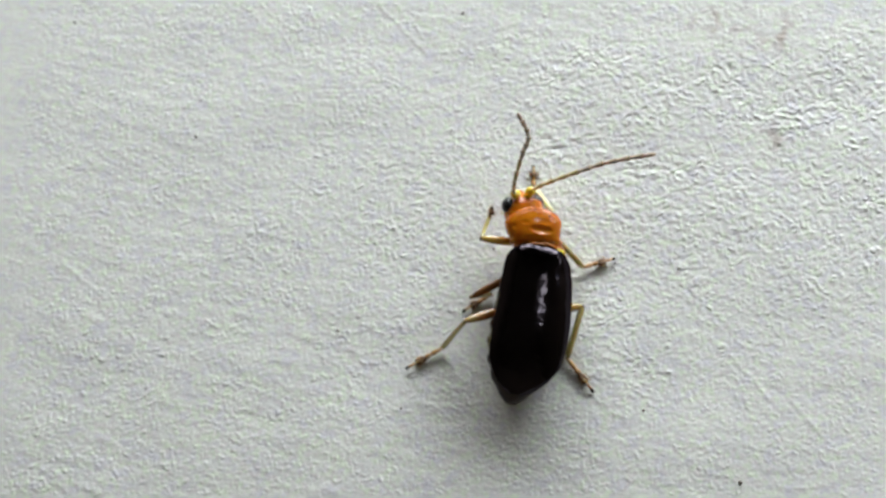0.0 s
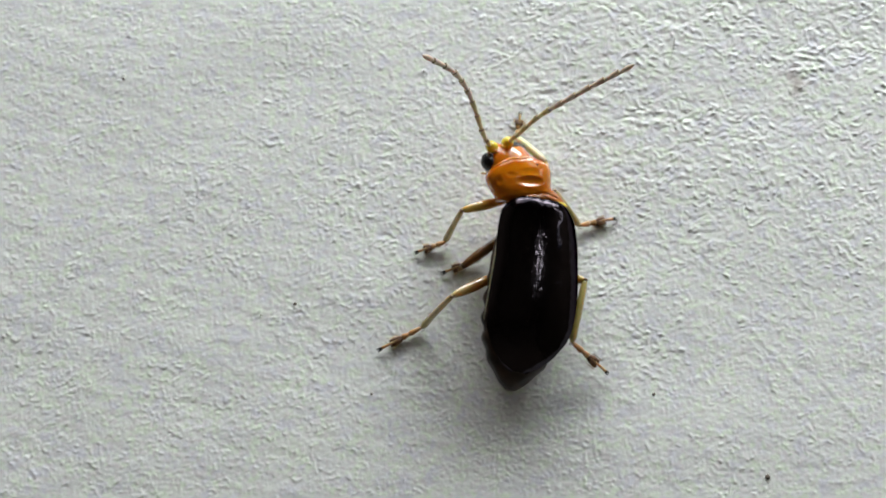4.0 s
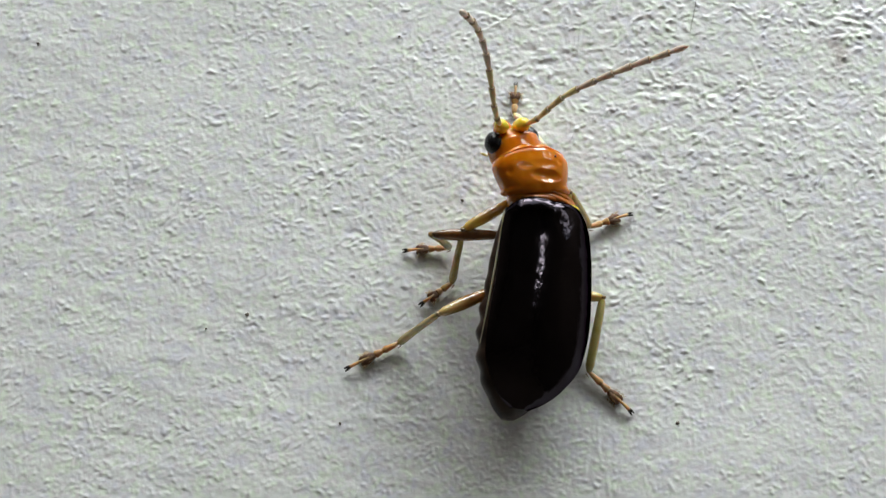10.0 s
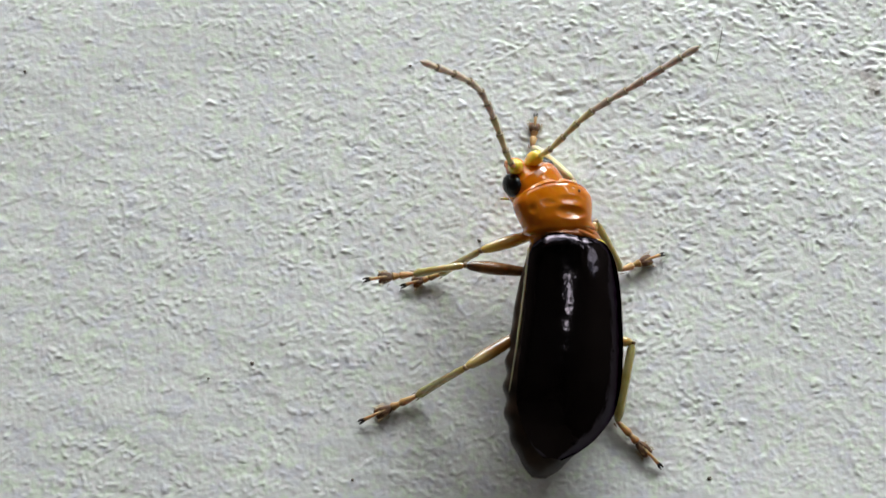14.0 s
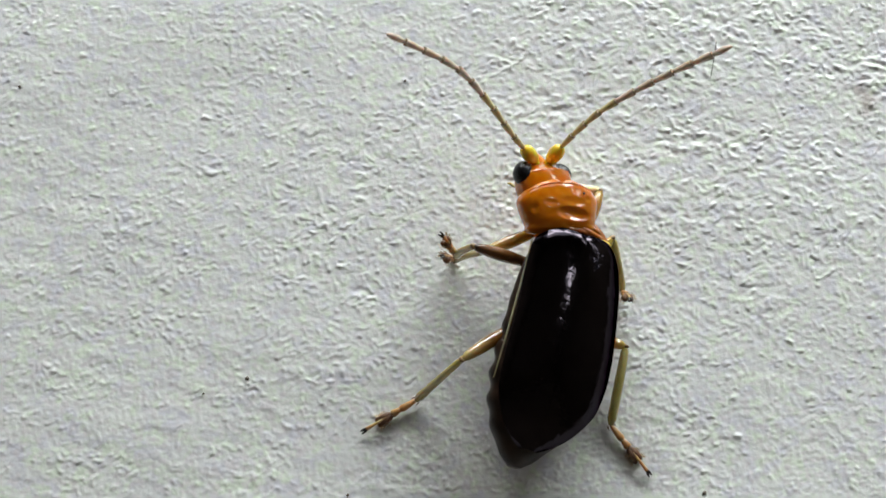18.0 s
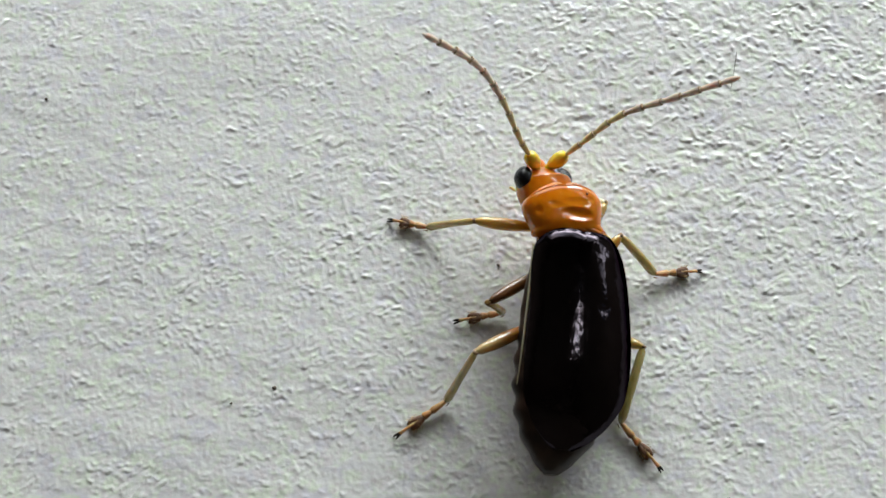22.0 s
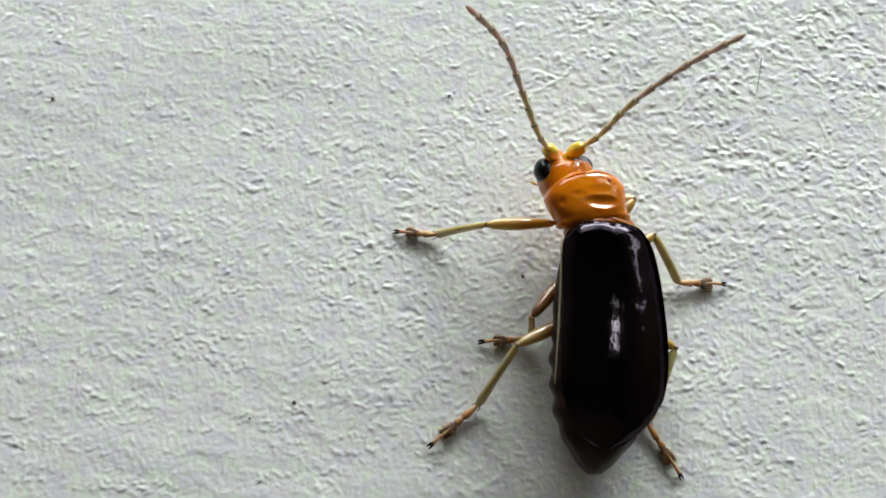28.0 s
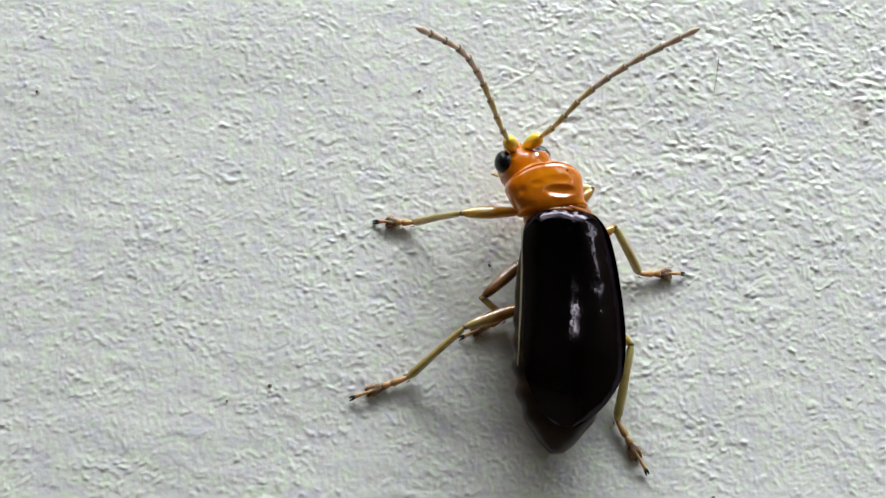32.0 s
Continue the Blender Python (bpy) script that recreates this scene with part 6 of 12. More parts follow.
    walk(legs["middle_left"][2], [
        (0, mm(0.061, 1.143, -0.929, -8.6, 0.1, 2.0)), (1, mm(0.116, 1.159, -0.937, -10.3, -0.9, -9.6)),
        (2, mm(0.123, 1.161, -0.937, -8.5, -1.1, -16.6)), (3, mm(0.101, 1.186, -0.959, -7.9, -2.6, -39.4)),
        (3.5, mm(0.220, 1.094, -0.861, -4.7, 0.0, -21.2)), (4.17, mm(0.099, 1.140, -0.924, -6.9, -0.6, -15.8)),
        (4.83, mm(-0.126, 1.275, -1.017, -10.0, -0.5, -5.3)), (5.5, mm(-0.235, 1.384, -1.058, -10.7, 0.0, 0.3)),
        (6, mm(-0.078, 1.335, -1.056, -10.2, -0.8, -8.2)), (6.5, mm(-0.116, 1.279, -1.020, -8.7, -0.2, -3.2)),
        (7, mm(-0.094, 1.287, -1.028, -8.6, -0.1, -1.2)), (8, mm(-0.074, 1.212, -0.980, -5.9, 0.2, 11.9)),
        (8.17, mm(-0.101, 1.340, -1.057, -8.8, 1.5, 20.7)), (8.33, mm(-0.184, 1.479, -1.108, -10.0, 3.1, 30.4)),
        (8.5, mm(-0.321, 1.610, -1.119, -9.5, 4.2, 41.3)), (8.75, mm(-0.306, 1.444, -1.067, -7.9, 3.3, 46.0)),
        (9, mm(-0.264, 1.298, -1.004, -6.2, 1.8, 50.0)), (9.5, mm(-0.216, 1.318, -1.027, -7.0, 1.9, 40.2)),
        (9.75, mm(-0.113, 1.354, -1.062, -8.5, 1.5, 21.4)), (10, mm(0.003, 1.371, -1.077, -9.2, 0.1, 1.8)),
        (10.5, mm(0.032, 1.250, -1.008, -7.1, 0.4, 9.9)), (11, mm(0.210, 1.259, -0.992, -6.6, -0.1, -1.8)),
        (11.25, mm(0.237, 1.303, -1.014, -0.3, -1.7, -14.4)), (11.5, mm(0.296, 1.410, -1.055, 15.5, -3.3, -24.6)),
        (11.75, mm(0.375, 1.514, -1.073, 31.9, -5.4, -36.3)), (12, mm(0.470, 1.609, -1.065, 48.9, -7.9, -51.7)),
        (12.1, mm(0.388, 1.666, -1.111, 27.5, -8.6, -38.6)), (12.2, mm(0.274, 1.695, -1.151, 6.1, -7.6, -26.3)),
        (12.3, mm(0.133, 1.694, -1.174, -14.7, -5.0, -14.4)), (12.4, mm(-0.016, 1.661, -1.176, -34.4, -1.1, -2.8)),
        (12.5, mm(-0.182, 1.887, -1.186, -12.1, 3.1, 22.8)), (12.75, mm(-0.062, 1.696, -1.181, -12.5, 3.8, 26.2)),
        (13, mm(-0.059, 1.506, -1.132, -11.5, 4.0, 30.1)), (13.2, mm(-0.037, 1.836, -1.198, -12.6, 3.6, 24.5)),
        (13.4, mm(0.017, 1.749, -1.190, -55.9, 4.0, 7.1)), (13.6, mm(0.020, 2.100, -1.183, -44.0, 3.7, 6.6)),
        (13.8, mm(-0.003, 2.435, -1.074, -32.0, 3.5, 6.4)), (14, mm(-0.044, 2.724, -0.872, -19.9, 3.4, 6.3)),
        (14.12, mm(0.096, 2.572, -0.990, -7.8, 5.2, 9.4)), (14.25, mm(0.251, 2.424, -1.050, 4.6, 6.5, 11.8)),
        (14.38, mm(0.420, 2.293, -1.053, 17.1, 7.0, 12.9)), (14.5, mm(0.596, 2.190, -1.000, 29.1, 5.8, 11.0)),
        (15.17, mm(0.633, 2.039, -1.010, 33.0, 6.3, 11.7)), (15.83, mm(0.658, 1.760, -0.994, 40.7, 9.7, 17.2)),
        (16.5, mm(0.646, 1.616, -0.971, 45.2, 13.4, 24.1)), (17, mm(0.437, 1.511, -1.047, 25.2, 6.6, 10.0)),
        (17.5, mm(0.265, 1.537, -1.113, 30.7, -0.6, -1.0)), (18, mm(0.089, 1.586, -1.155, 37.0, -10.0, -16.1)),
        (18.25, mm(0.007, 1.469, -1.120, 21.6, 8.8, 11.5)), (18.5, mm(-0.090, 1.355, -1.065, 7.2, 21.6, 25.2)),
        (18.6, mm(-0.072, 1.263, -1.014, -9.6, 10.1, 12.0)), (18.7, mm(-0.096, 1.187, -0.960, -23.7, 1.1, 1.5)),
        (18.8, mm(-0.155, 1.130, -0.908, -36.2, -5.8, -8.7)), (18.9, mm(-0.243, 1.096, -0.858, -47.3, -11.0, -19.4)),
        (19, mm(-0.328, 1.329, -1.003, -13.5, -3.3, -20.7)), (20, mm(-0.259, 1.321, -1.019, -14.7, -4.1, -22.0)),
        (21, mm(-0.249, 1.292, -1.004, -15.0, -3.8, -19.9)), (22, mm(-0.169, 1.283, -1.015, -15.6, -4.5, -22.4)),
        (22.5, mm(-0.073, 1.477, -1.121, -14.5, -8.6, -41.1)), (23, mm(0.090, 1.688, -1.178, -10.3, -11.1, -63.4)),
        (23.5, mm(-0.006, 1.643, -1.172, -12.3, -10.1, -53.1)), (24, mm(-0.101, 1.606, -1.159, -13.6, -8.9, -44.9)),
        (25, mm(-0.081, 1.605, -1.160, -14.0, -9.3, -44.8)), (25.83, mm(-0.113, 1.664, -1.171, -14.1, -9.5, -45.1)),
        (26.67, mm(-0.168, 1.781, -1.182, -13.8, -9.4, -45.8)), (27.5, mm(-0.202, 1.844, -1.181, -13.7, -9.3, -45.9)),
        (28, mm(-0.231, 1.723, -1.164, -13.5, -9.9, -48.2)), (28.5, mm(-0.311, 1.901, -1.159, -13.1, -8.7, -46.0)),
        (29, mm(-0.390, 2.094, -1.118, -11.8, -6.9, -44.2)), (29.5, mm(-0.583, 1.956, -1.047, -11.5, -4.5, -33.6)),
        (30, mm(-0.730, 1.807, -0.948, -9.4, -1.8, -21.7)), (31, mm(-0.761, 1.773, -0.919, -8.6, -1.6, -22.6)),
        (32, mm(-0.642, 1.502, -0.933, -10.1, -1.8, -18.2)),
    ])
    walk(legs["hind_left"][0], [
        (0, mm(-0.394, -1.939, 0.772, 12.5, 9.5, 121.8)), (1, mm(-0.303, -1.898, 0.754, 9.9, 9.4, 119.0)),
        (2, mm(-0.309, -1.909, 0.764, 7.8, 9.4, 116.5)), (2.5, mm(-0.434, -1.964, 0.785, 9.6, 10.9, 123.4)),
        (3, mm(-0.547, -2.036, 0.810, 11.0, 12.2, 129.5)), (3.5, mm(-0.531, -2.019, 0.805, 8.7, 11.6, 124.7)),
        (4.17, mm(-0.547, -2.034, 0.807, 8.2, 12.3, 126.4)), (4.83, mm(-0.576, -2.061, 0.810, 7.3, 13.5, 129.6)),
        (5.5, mm(-0.587, -2.073, 0.810, 6.3, 14.6, 131.2)), (6, mm(-0.568, -2.063, 0.812, 8.0, 15.7, 135.2)),
        (6.5, mm(-0.558, -2.041, 0.806, 5.6, 14.8, 127.1)), (7, mm(-0.534, -2.026, 0.804, 5.4, 15.7, 129.2)),
        (8, mm(-0.565, -2.038, 0.801, 2.0, 14.8, 120.9)), (8.5, mm(-0.524, -2.012, 0.801, 2.1, 14.0, 117.9)),
        (9, mm(-0.509, -2.005, 0.801, 2.3, 14.4, 119.4)), (9.5, mm(-0.559, -2.044, 0.804, 3.7, 16.5, 127.7)),
        (10, mm(-0.539, -2.026, 0.801, 2.3, 15.3, 123.1)), (10.5, mm(-0.532, -2.022, 0.801, 2.9, 15.9, 125.3)),
        (11, mm(-0.546, -2.036, 0.804, 4.2, 16.8, 129.1)), (12, mm(-0.553, -2.036, 0.800, 1.3, 15.8, 125.0)),
        (12.5, mm(-0.511, -2.006, 0.800, 0.6, 13.8, 117.6)), (13, mm(-0.539, -2.025, 0.800, 1.0, 15.5, 123.8)),
        (14, mm(-0.557, -2.042, 0.801, 1.4, 16.3, 126.9)), (14.5, mm(-0.566, -2.056, 0.805, 4.1, 17.2, 131.2)),
        (15.17, mm(-0.556, -2.047, 0.805, 4.4, 17.1, 131.9)), (15.83, mm(-0.539, -2.035, 0.804, 5.0, 17.1, 133.2)),
        (16.5, mm(-0.535, -2.031, 0.804, 5.7, 17.0, 134.0)), (17, mm(-0.570, -2.072, 0.805, 3.4, 17.4, 137.1)),
        (18, mm(-0.540, -2.040, 0.804, 4.9, 16.9, 136.4)), (18.5, mm(-0.536, -2.044, 0.808, 8.5, 17.0, 143.0)),
        (19, mm(-0.455, -1.968, 0.792, 8.2, 12.2, 126.6)), (20, mm(-0.525, -2.017, 0.803, 7.9, 11.1, 124.8)),
        (21, mm(-0.529, -2.018, 0.805, 8.4, 10.4, 124.0)), (22, mm(-0.534, -2.021, 0.806, 8.8, 9.7, 123.1)),
        (23, mm(-0.373, -1.912, 0.773, 9.7, 9.8, 126.5)), (24, mm(-0.393, -1.922, 0.785, 6.5, 9.3, 127.2)),
        (25, mm(-0.315, -1.886, 0.793, 1.3, 7.9, 121.8)), (25.83, mm(-0.291, -1.874, 0.787, 2.4, 7.5, 121.5)),
        (26.67, mm(-0.252, -1.856, 0.773, 4.4, 7.0, 120.8)), (27.5, mm(-0.239, -1.851, 0.764, 5.8, 6.7, 120.3)),
        (28, mm(-0.230, -1.856, 0.766, 5.1, 6.3, 118.6)), (29, mm(-0.227, -1.825, 0.748, 8.1, 6.9, 123.5)),
        (29.5, mm(-0.302, -1.890, 0.788, 1.7, 6.1, 118.8)), (30, mm(-0.368, -1.938, 0.809, -4.7, 5.3, 114.8)),
        (31, mm(-0.371, -1.938, 0.816, -7.9, 5.2, 114.9)), (32, mm(-0.401, -1.962, 0.818, -9.9, 4.1, 110.0)),
    ])
    walk(legs["hind_left"][1], [
        (0, mm(-0.000, 1.950, 0.000, -77.2, 1.8, 4.4)), (1, mm(-0.000, 1.950, -0.000, -70.9, 4.7, 12.8)),
        (2, mm(0.000, 1.950, -0.000, -68.7, 1.9, 5.6)), (2.5, mm(0.000, 1.950, 0.000, -73.3, -3.0, -8.3)),
        (3, mm(0.000, 1.950, 0.000, -75.5, -8.1, -23.0)), (3.5, mm(0.000, 1.950, -0.000, -74.1, -2.6, -7.6)),
        (4.17, mm(-0.000, 1.950, 0.000, -74.1, -0.6, -1.7)), (4.83, mm(-0.000, 1.950, 0.000, -72.2, 3.1, 9.8)),
        (5.5, mm(0.000, 1.950, -0.000, -69.9, 4.5, 15.3)), (6, mm(0.000, 1.950, 0.000, -73.0, -4.7, -14.8)),
        (6.5, mm(-0.000, 1.950, 0.000, -73.7, -3.8, -11.9)), (7, mm(-0.000, 1.950, -0.000, -72.7, -4.7, -15.1)),
        (8, mm(0.000, 1.950, 0.000, -73.8, -5.7, -18.4)), (8.5, mm(0.000, 1.950, 0.000, -76.1, -2.7, -8.0)),
        (9, mm(-0.000, 1.950, -0.000, -75.4, -1.0, -3.1)), (9.5, mm(0.000, 1.950, -0.000, -73.3, -5.3, -17.2)),
        (10, mm(0.000, 1.950, 0.000, -73.4, -3.1, -10.1)), (10.5, mm(0.000, 1.950, 0.000, -73.2, -4.2, -13.6)),
        (11, mm(-0.000, 1.950, -0.000, -73.9, -5.3, -16.9)), (12, mm(0.000, 1.950, 0.000, -68.3, -6.0, -21.9)),
        (12.5, mm(-0.000, 1.950, 0.000, -71.5, -3.9, -12.7)), (13, mm(-0.000, 1.950, 0.000, -68.3, -5.5, -19.9)),
        (14, mm(-0.000, 1.950, 0.000, -67.9, -4.7, -17.5)), (14.5, mm(0.000, 1.950, -0.000, -72.1, -4.9, -16.3)),
        (15.17, mm(0.000, 1.950, -0.000, -71.7, -4.8, -16.2)), (15.83, mm(-0.000, 1.950, -0.000, -71.1, -4.9, -16.4)),
        (16.5, mm(-0.000, 1.950, -0.000, -71.1, -5.0, -16.5)), (17, mm(-0.000, 1.950, -0.000, -62.7, -3.8, -15.9)),
        (18, mm(0.000, 1.950, 0.000, -66.1, -1.0, -3.8)), (18.5, mm(0.000, 1.950, -0.000, -70.9, -6.8, -22.0)),
        (19, mm(0.000, 1.950, -0.000, -79.6, 4.7, 11.8)), (20, mm(0.000, 1.950, 0.000, -79.1, 6.0, 15.7)),
        (21, mm(0.000, 1.950, 0.000, -78.8, 6.4, 16.7)), (22, mm(0.000, 1.950, 0.000, -77.6, 7.9, 20.9)),
        (23, mm(-0.000, 1.950, -0.000, -73.8, 2.9, 7.7)), (24, mm(-0.000, 1.950, 0.000, -63.9, 3.9, 13.0)),
        (25, mm(0.000, 1.950, 0.000, -51.6, 4.4, 20.7)), (25.83, mm(-0.000, 1.950, 0.000, -52.8, 5.1, 22.3)),
        (26.67, mm(0.000, 1.950, -0.000, -55.3, 6.5, 25.2)), (27.5, mm(0.000, 1.950, 0.000, -56.8, 7.4, 27.1)),
        (28, mm(-0.000, 1.950, -0.000, -55.3, 7.0, 26.7)), (29, mm(-0.000, 1.950, -0.000, -60.9, 6.8, 21.7)),
        (29.5, mm(0.000, 1.950, 0.000, -50.2, 3.5, 16.7)), (30, mm(0.000, 1.950, -0.000, -38.2, 1.3, 12.5)),
        (31, mm(-0.000, 1.950, -0.000, -31.5, 0.6, 11.9)), (32, mm(0.000, 1.950, -0.000, -28.2, 0.4, 19.4)),
    ])
    walk(legs["hind_left"][2], [
        (0, mm(-0.087, 2.356, -1.803, -25.6, 2.2, 5.4)), (1, mm(-0.273, 2.509, -1.742, -23.8, 2.8, 7.6)),
        (2, mm(-0.123, 2.612, -1.723, -22.7, -0.2, -0.5)), (2.5, mm(0.168, 2.462, -1.770, -23.5, -1.5, -4.2)),
        (3, mm(0.413, 2.278, -1.773, -23.7, -2.5, -6.9)), (3.5, mm(0.148, 2.442, -1.777, -22.8, -1.4, -4.1)),
        (4.17, mm(0.032, 2.456, -1.779, -22.4, -1.0, -2.9)), (4.83, mm(-0.190, 2.491, -1.759, -21.5, -0.2, -0.6)),
        (5.5, mm(-0.300, 2.527, -1.732, -20.6, 0.2, 0.7)), (6, mm(0.278, 2.437, -1.763, -21.6, -0.6, -1.9)),
        (6.5, mm(0.223, 2.435, -1.771, -21.7, -0.7, -2.2)), (7, mm(0.283, 2.442, -1.761, -21.4, -1.4, -4.5)),
        (8, mm(0.330, 2.385, -1.768, -21.4, -0.9, -3.0)), (8.5, mm(0.144, 2.377, -1.794, -22.2, -0.2, -0.6)),
        (9, mm(0.058, 2.415, -1.790, -22.0, -0.3, -0.8)), (9.5, mm(0.314, 2.411, -1.764, -21.1, -2.0, -6.4)),
        (10, mm(0.188, 2.453, -1.770, -21.1, -0.8, -2.5)), (10.5, mm(0.252, 2.441, -1.766, -21.1, -2.1, -6.6)),
        (11, mm(0.306, 2.393, -1.770, -21.3, -2.3, -7.4)), (12, mm(0.422, 2.517, -1.710, -19.4, -2.6, -9.1)),
        (12.5, mm(0.244, 2.495, -1.751, -20.8, -1.0, -3.4)), (13, mm(0.387, 2.537, -1.711, -19.5, -1.8, -6.4)),
        (14, mm(0.344, 2.572, -1.708, -19.0, -2.8, -10.1)), (14.5, mm(0.303, 2.452, -1.755, -20.4, -3.3, -11.0)),
        (15.17, mm(0.304, 2.466, -1.750, -20.4, -3.0, -9.9)), (15.83, mm(0.312, 2.483, -1.744, -20.5, -2.3, -7.7)),
        (16.5, mm(0.316, 2.481, -1.744, -20.7, -2.0, -6.6)), (17, mm(0.337, 2.737, -1.640, -17.3, -1.9, -8.0)),
        (18, mm(0.079, 2.696, -1.691, -18.8, -1.4, -5.1)), (18.5, mm(0.417, 2.434, -1.736, -21.3, -2.0, -6.4)),
        (19, mm(-0.213, 2.248, -1.813, -25.4, 1.2, 3.1)), (20, mm(-0.277, 2.235, -1.807, -24.9, 1.4, 3.6)),
        (21, mm(-0.296, 2.236, -1.803, -25.0, 2.0, 5.0)), (22, mm(-0.373, 2.232, -1.790, -24.9, 1.9, 4.9)),
        (23, mm(-0.158, 2.450, -1.774, -24.7, 0.9, 2.3)), (24, mm(-0.294, 2.716, -1.658, -20.8, 1.7, 5.4)),
        (25, mm(-0.510, 2.987, -1.445, -16.1, 1.5, 6.7)), (25.83, mm(-0.546, 2.934, -1.468, -16.9, 1.8, 7.6)),
        (26.67, mm(-0.604, 2.830, -1.511, -18.5, 2.5, 9.3)), (27.5, mm(-0.639, 2.761, -1.535, -19.6, 3.0, 10.5)),
        (28, mm(-0.640, 2.808, -1.509, -18.9, 3.1, 11.4)), (29, mm(-0.510, 2.715, -1.605, -21.4, 3.8, 12.0)),
        (29.5, mm(-0.425, 3.058, -1.419, -15.9, 0.9, 4.3)), (30, mm(-0.340, 3.363, -1.145, -9.9, -0.5, -4.5)),
        (31, mm(-0.334, 3.492, -0.966, -6.7, -0.2, -4.7)), (32, mm(-0.548, 3.486, -0.873, -5.1, 0.0, 0.0)),
    ])
    walk(legs["front_right"][0], [
        (0, mm(0.408, 0.495, 0.750, -22.9, -12.5, 7.9)), (1, mm(0.308, 0.662, 0.659, -30.5, -11.7, 20.5)),
        (2, mm(0.390, 0.395, 0.797, -18.7, -12.7, 16.5)), (3, mm(0.396, 0.475, 0.765, -22.0, -13.8, 11.2)),
        (3.5, mm(0.410, 0.432, 0.781, -20.6, -14.3, 8.9)), (4.17, mm(0.415, 0.469, 0.755, -23.0, -15.1, 8.0)),
        (4.83, mm(0.431, 0.547, 0.692, -27.4, -16.1, 6.6)), (5.5, mm(0.446, 0.607, 0.635, -30.5, -16.9, 6.4)),
        (5.75, mm(0.352, 0.638, 0.629, -32.4, -16.0, 16.3)), (6, mm(0.273, 0.656, 0.628, -34.3, -14.5, 26.5)),
        (6.5, mm(0.343, 0.585, 0.709, -28.6, -16.5, 19.1)), (7, mm(0.316, 0.685, 0.654, -32.1, -17.0, 20.0)),
        (8, mm(0.400, 0.530, 0.761, -23.7, -20.0, 10.1)), (8.5, mm(0.446, 0.525, 0.758, -22.5, -20.8, 1.9)),
        (9, mm(0.437, 0.550, 0.729, -25.9, -20.5, 5.3)), (9.5, mm(0.391, 0.560, 0.687, -31.3, -19.2, 15.6)),
        (10, mm(0.382, 0.686, 0.669, -30.7, -19.6, 12.6)), (10.5, mm(0.375, 0.691, 0.679, -29.8, -19.6, 12.8)),
        (11, mm(0.355, 0.708, 0.669, -30.6, -19.3, 14.7)), (12, mm(0.453, 0.695, 0.685, -27.8, -20.7, 3.0)),
        (12.5, mm(0.474, 0.757, 0.678, -27.6, -20.9, 0.4)), (13, mm(0.473, 0.713, 0.683, -27.5, -20.9, 0.4)),
        (14, mm(0.451, 0.716, 0.656, -30.2, -20.6, 4.2)), (14.5, mm(0.386, 0.698, 0.664, -31.0, -19.8, 11.4)),
        (15.17, mm(0.372, 0.704, 0.658, -31.5, -19.3, 13.0)), (15.83, mm(0.349, 0.714, 0.644, -32.8, -18.6, 15.5)),
        (16.5, mm(0.337, 0.717, 0.637, -33.3, -18.0, 16.8)), (16.75, mm(0.398, 0.490, 0.763, -19.4, -19.6, 3.0)),
        (17, mm(0.434, 0.275, 0.828, -5.5, -20.1, -12.3)), (18, mm(0.430, 0.258, 0.825, -8.3, -19.6, -8.1)),
        (18.5, mm(0.426, 0.224, 0.822, -5.1, -19.2, -7.5)), (18.75, mm(0.401, 0.170, 0.804, 0.1, -18.4, -16.4)),
        (19, mm(0.377, 0.118, 0.783, 4.1, -17.0, -25.2)), (20, mm(0.344, 0.052, 0.755, 4.9, -16.0, -27.0)),
        (21, mm(0.331, 0.037, 0.744, 5.5, -15.1, -28.1)), (22, mm(0.315, 0.031, 0.738, 6.0, -14.1, -30.7)),
        (23, mm(0.305, 0.011, 0.728, 6.1, -13.3, -30.6)), (24, mm(0.324, -0.003, 0.720, 7.7, -12.9, -26.8)),
        (25, mm(0.290, -0.007, 0.696, 10.4, -11.8, -32.8)), (25.83, mm(0.270, 0.009, 0.686, 11.9, -10.8, -37.5)),
        (26.67, mm(0.227, 0.037, 0.665, 14.2, -9.3, -46.1)), (27.5, mm(0.200, 0.050, 0.653, 15.4, -8.2, -50.8)),
        (28, mm(0.228, -0.032, 0.614, 17.6, -9.6, -40.0)), (29, mm(0.236, -0.029, 0.617, 18.0, -9.5, -39.1)),
        (30, mm(0.219, 0.013, 0.671, 11.5, -8.9, -43.8)), (31, mm(0.236, 0.017, 0.699, 7.9, -9.1, -41.8)),
        (32, mm(0.228, 0.013, 0.693, 7.9, -8.9, -42.4)),
    ])
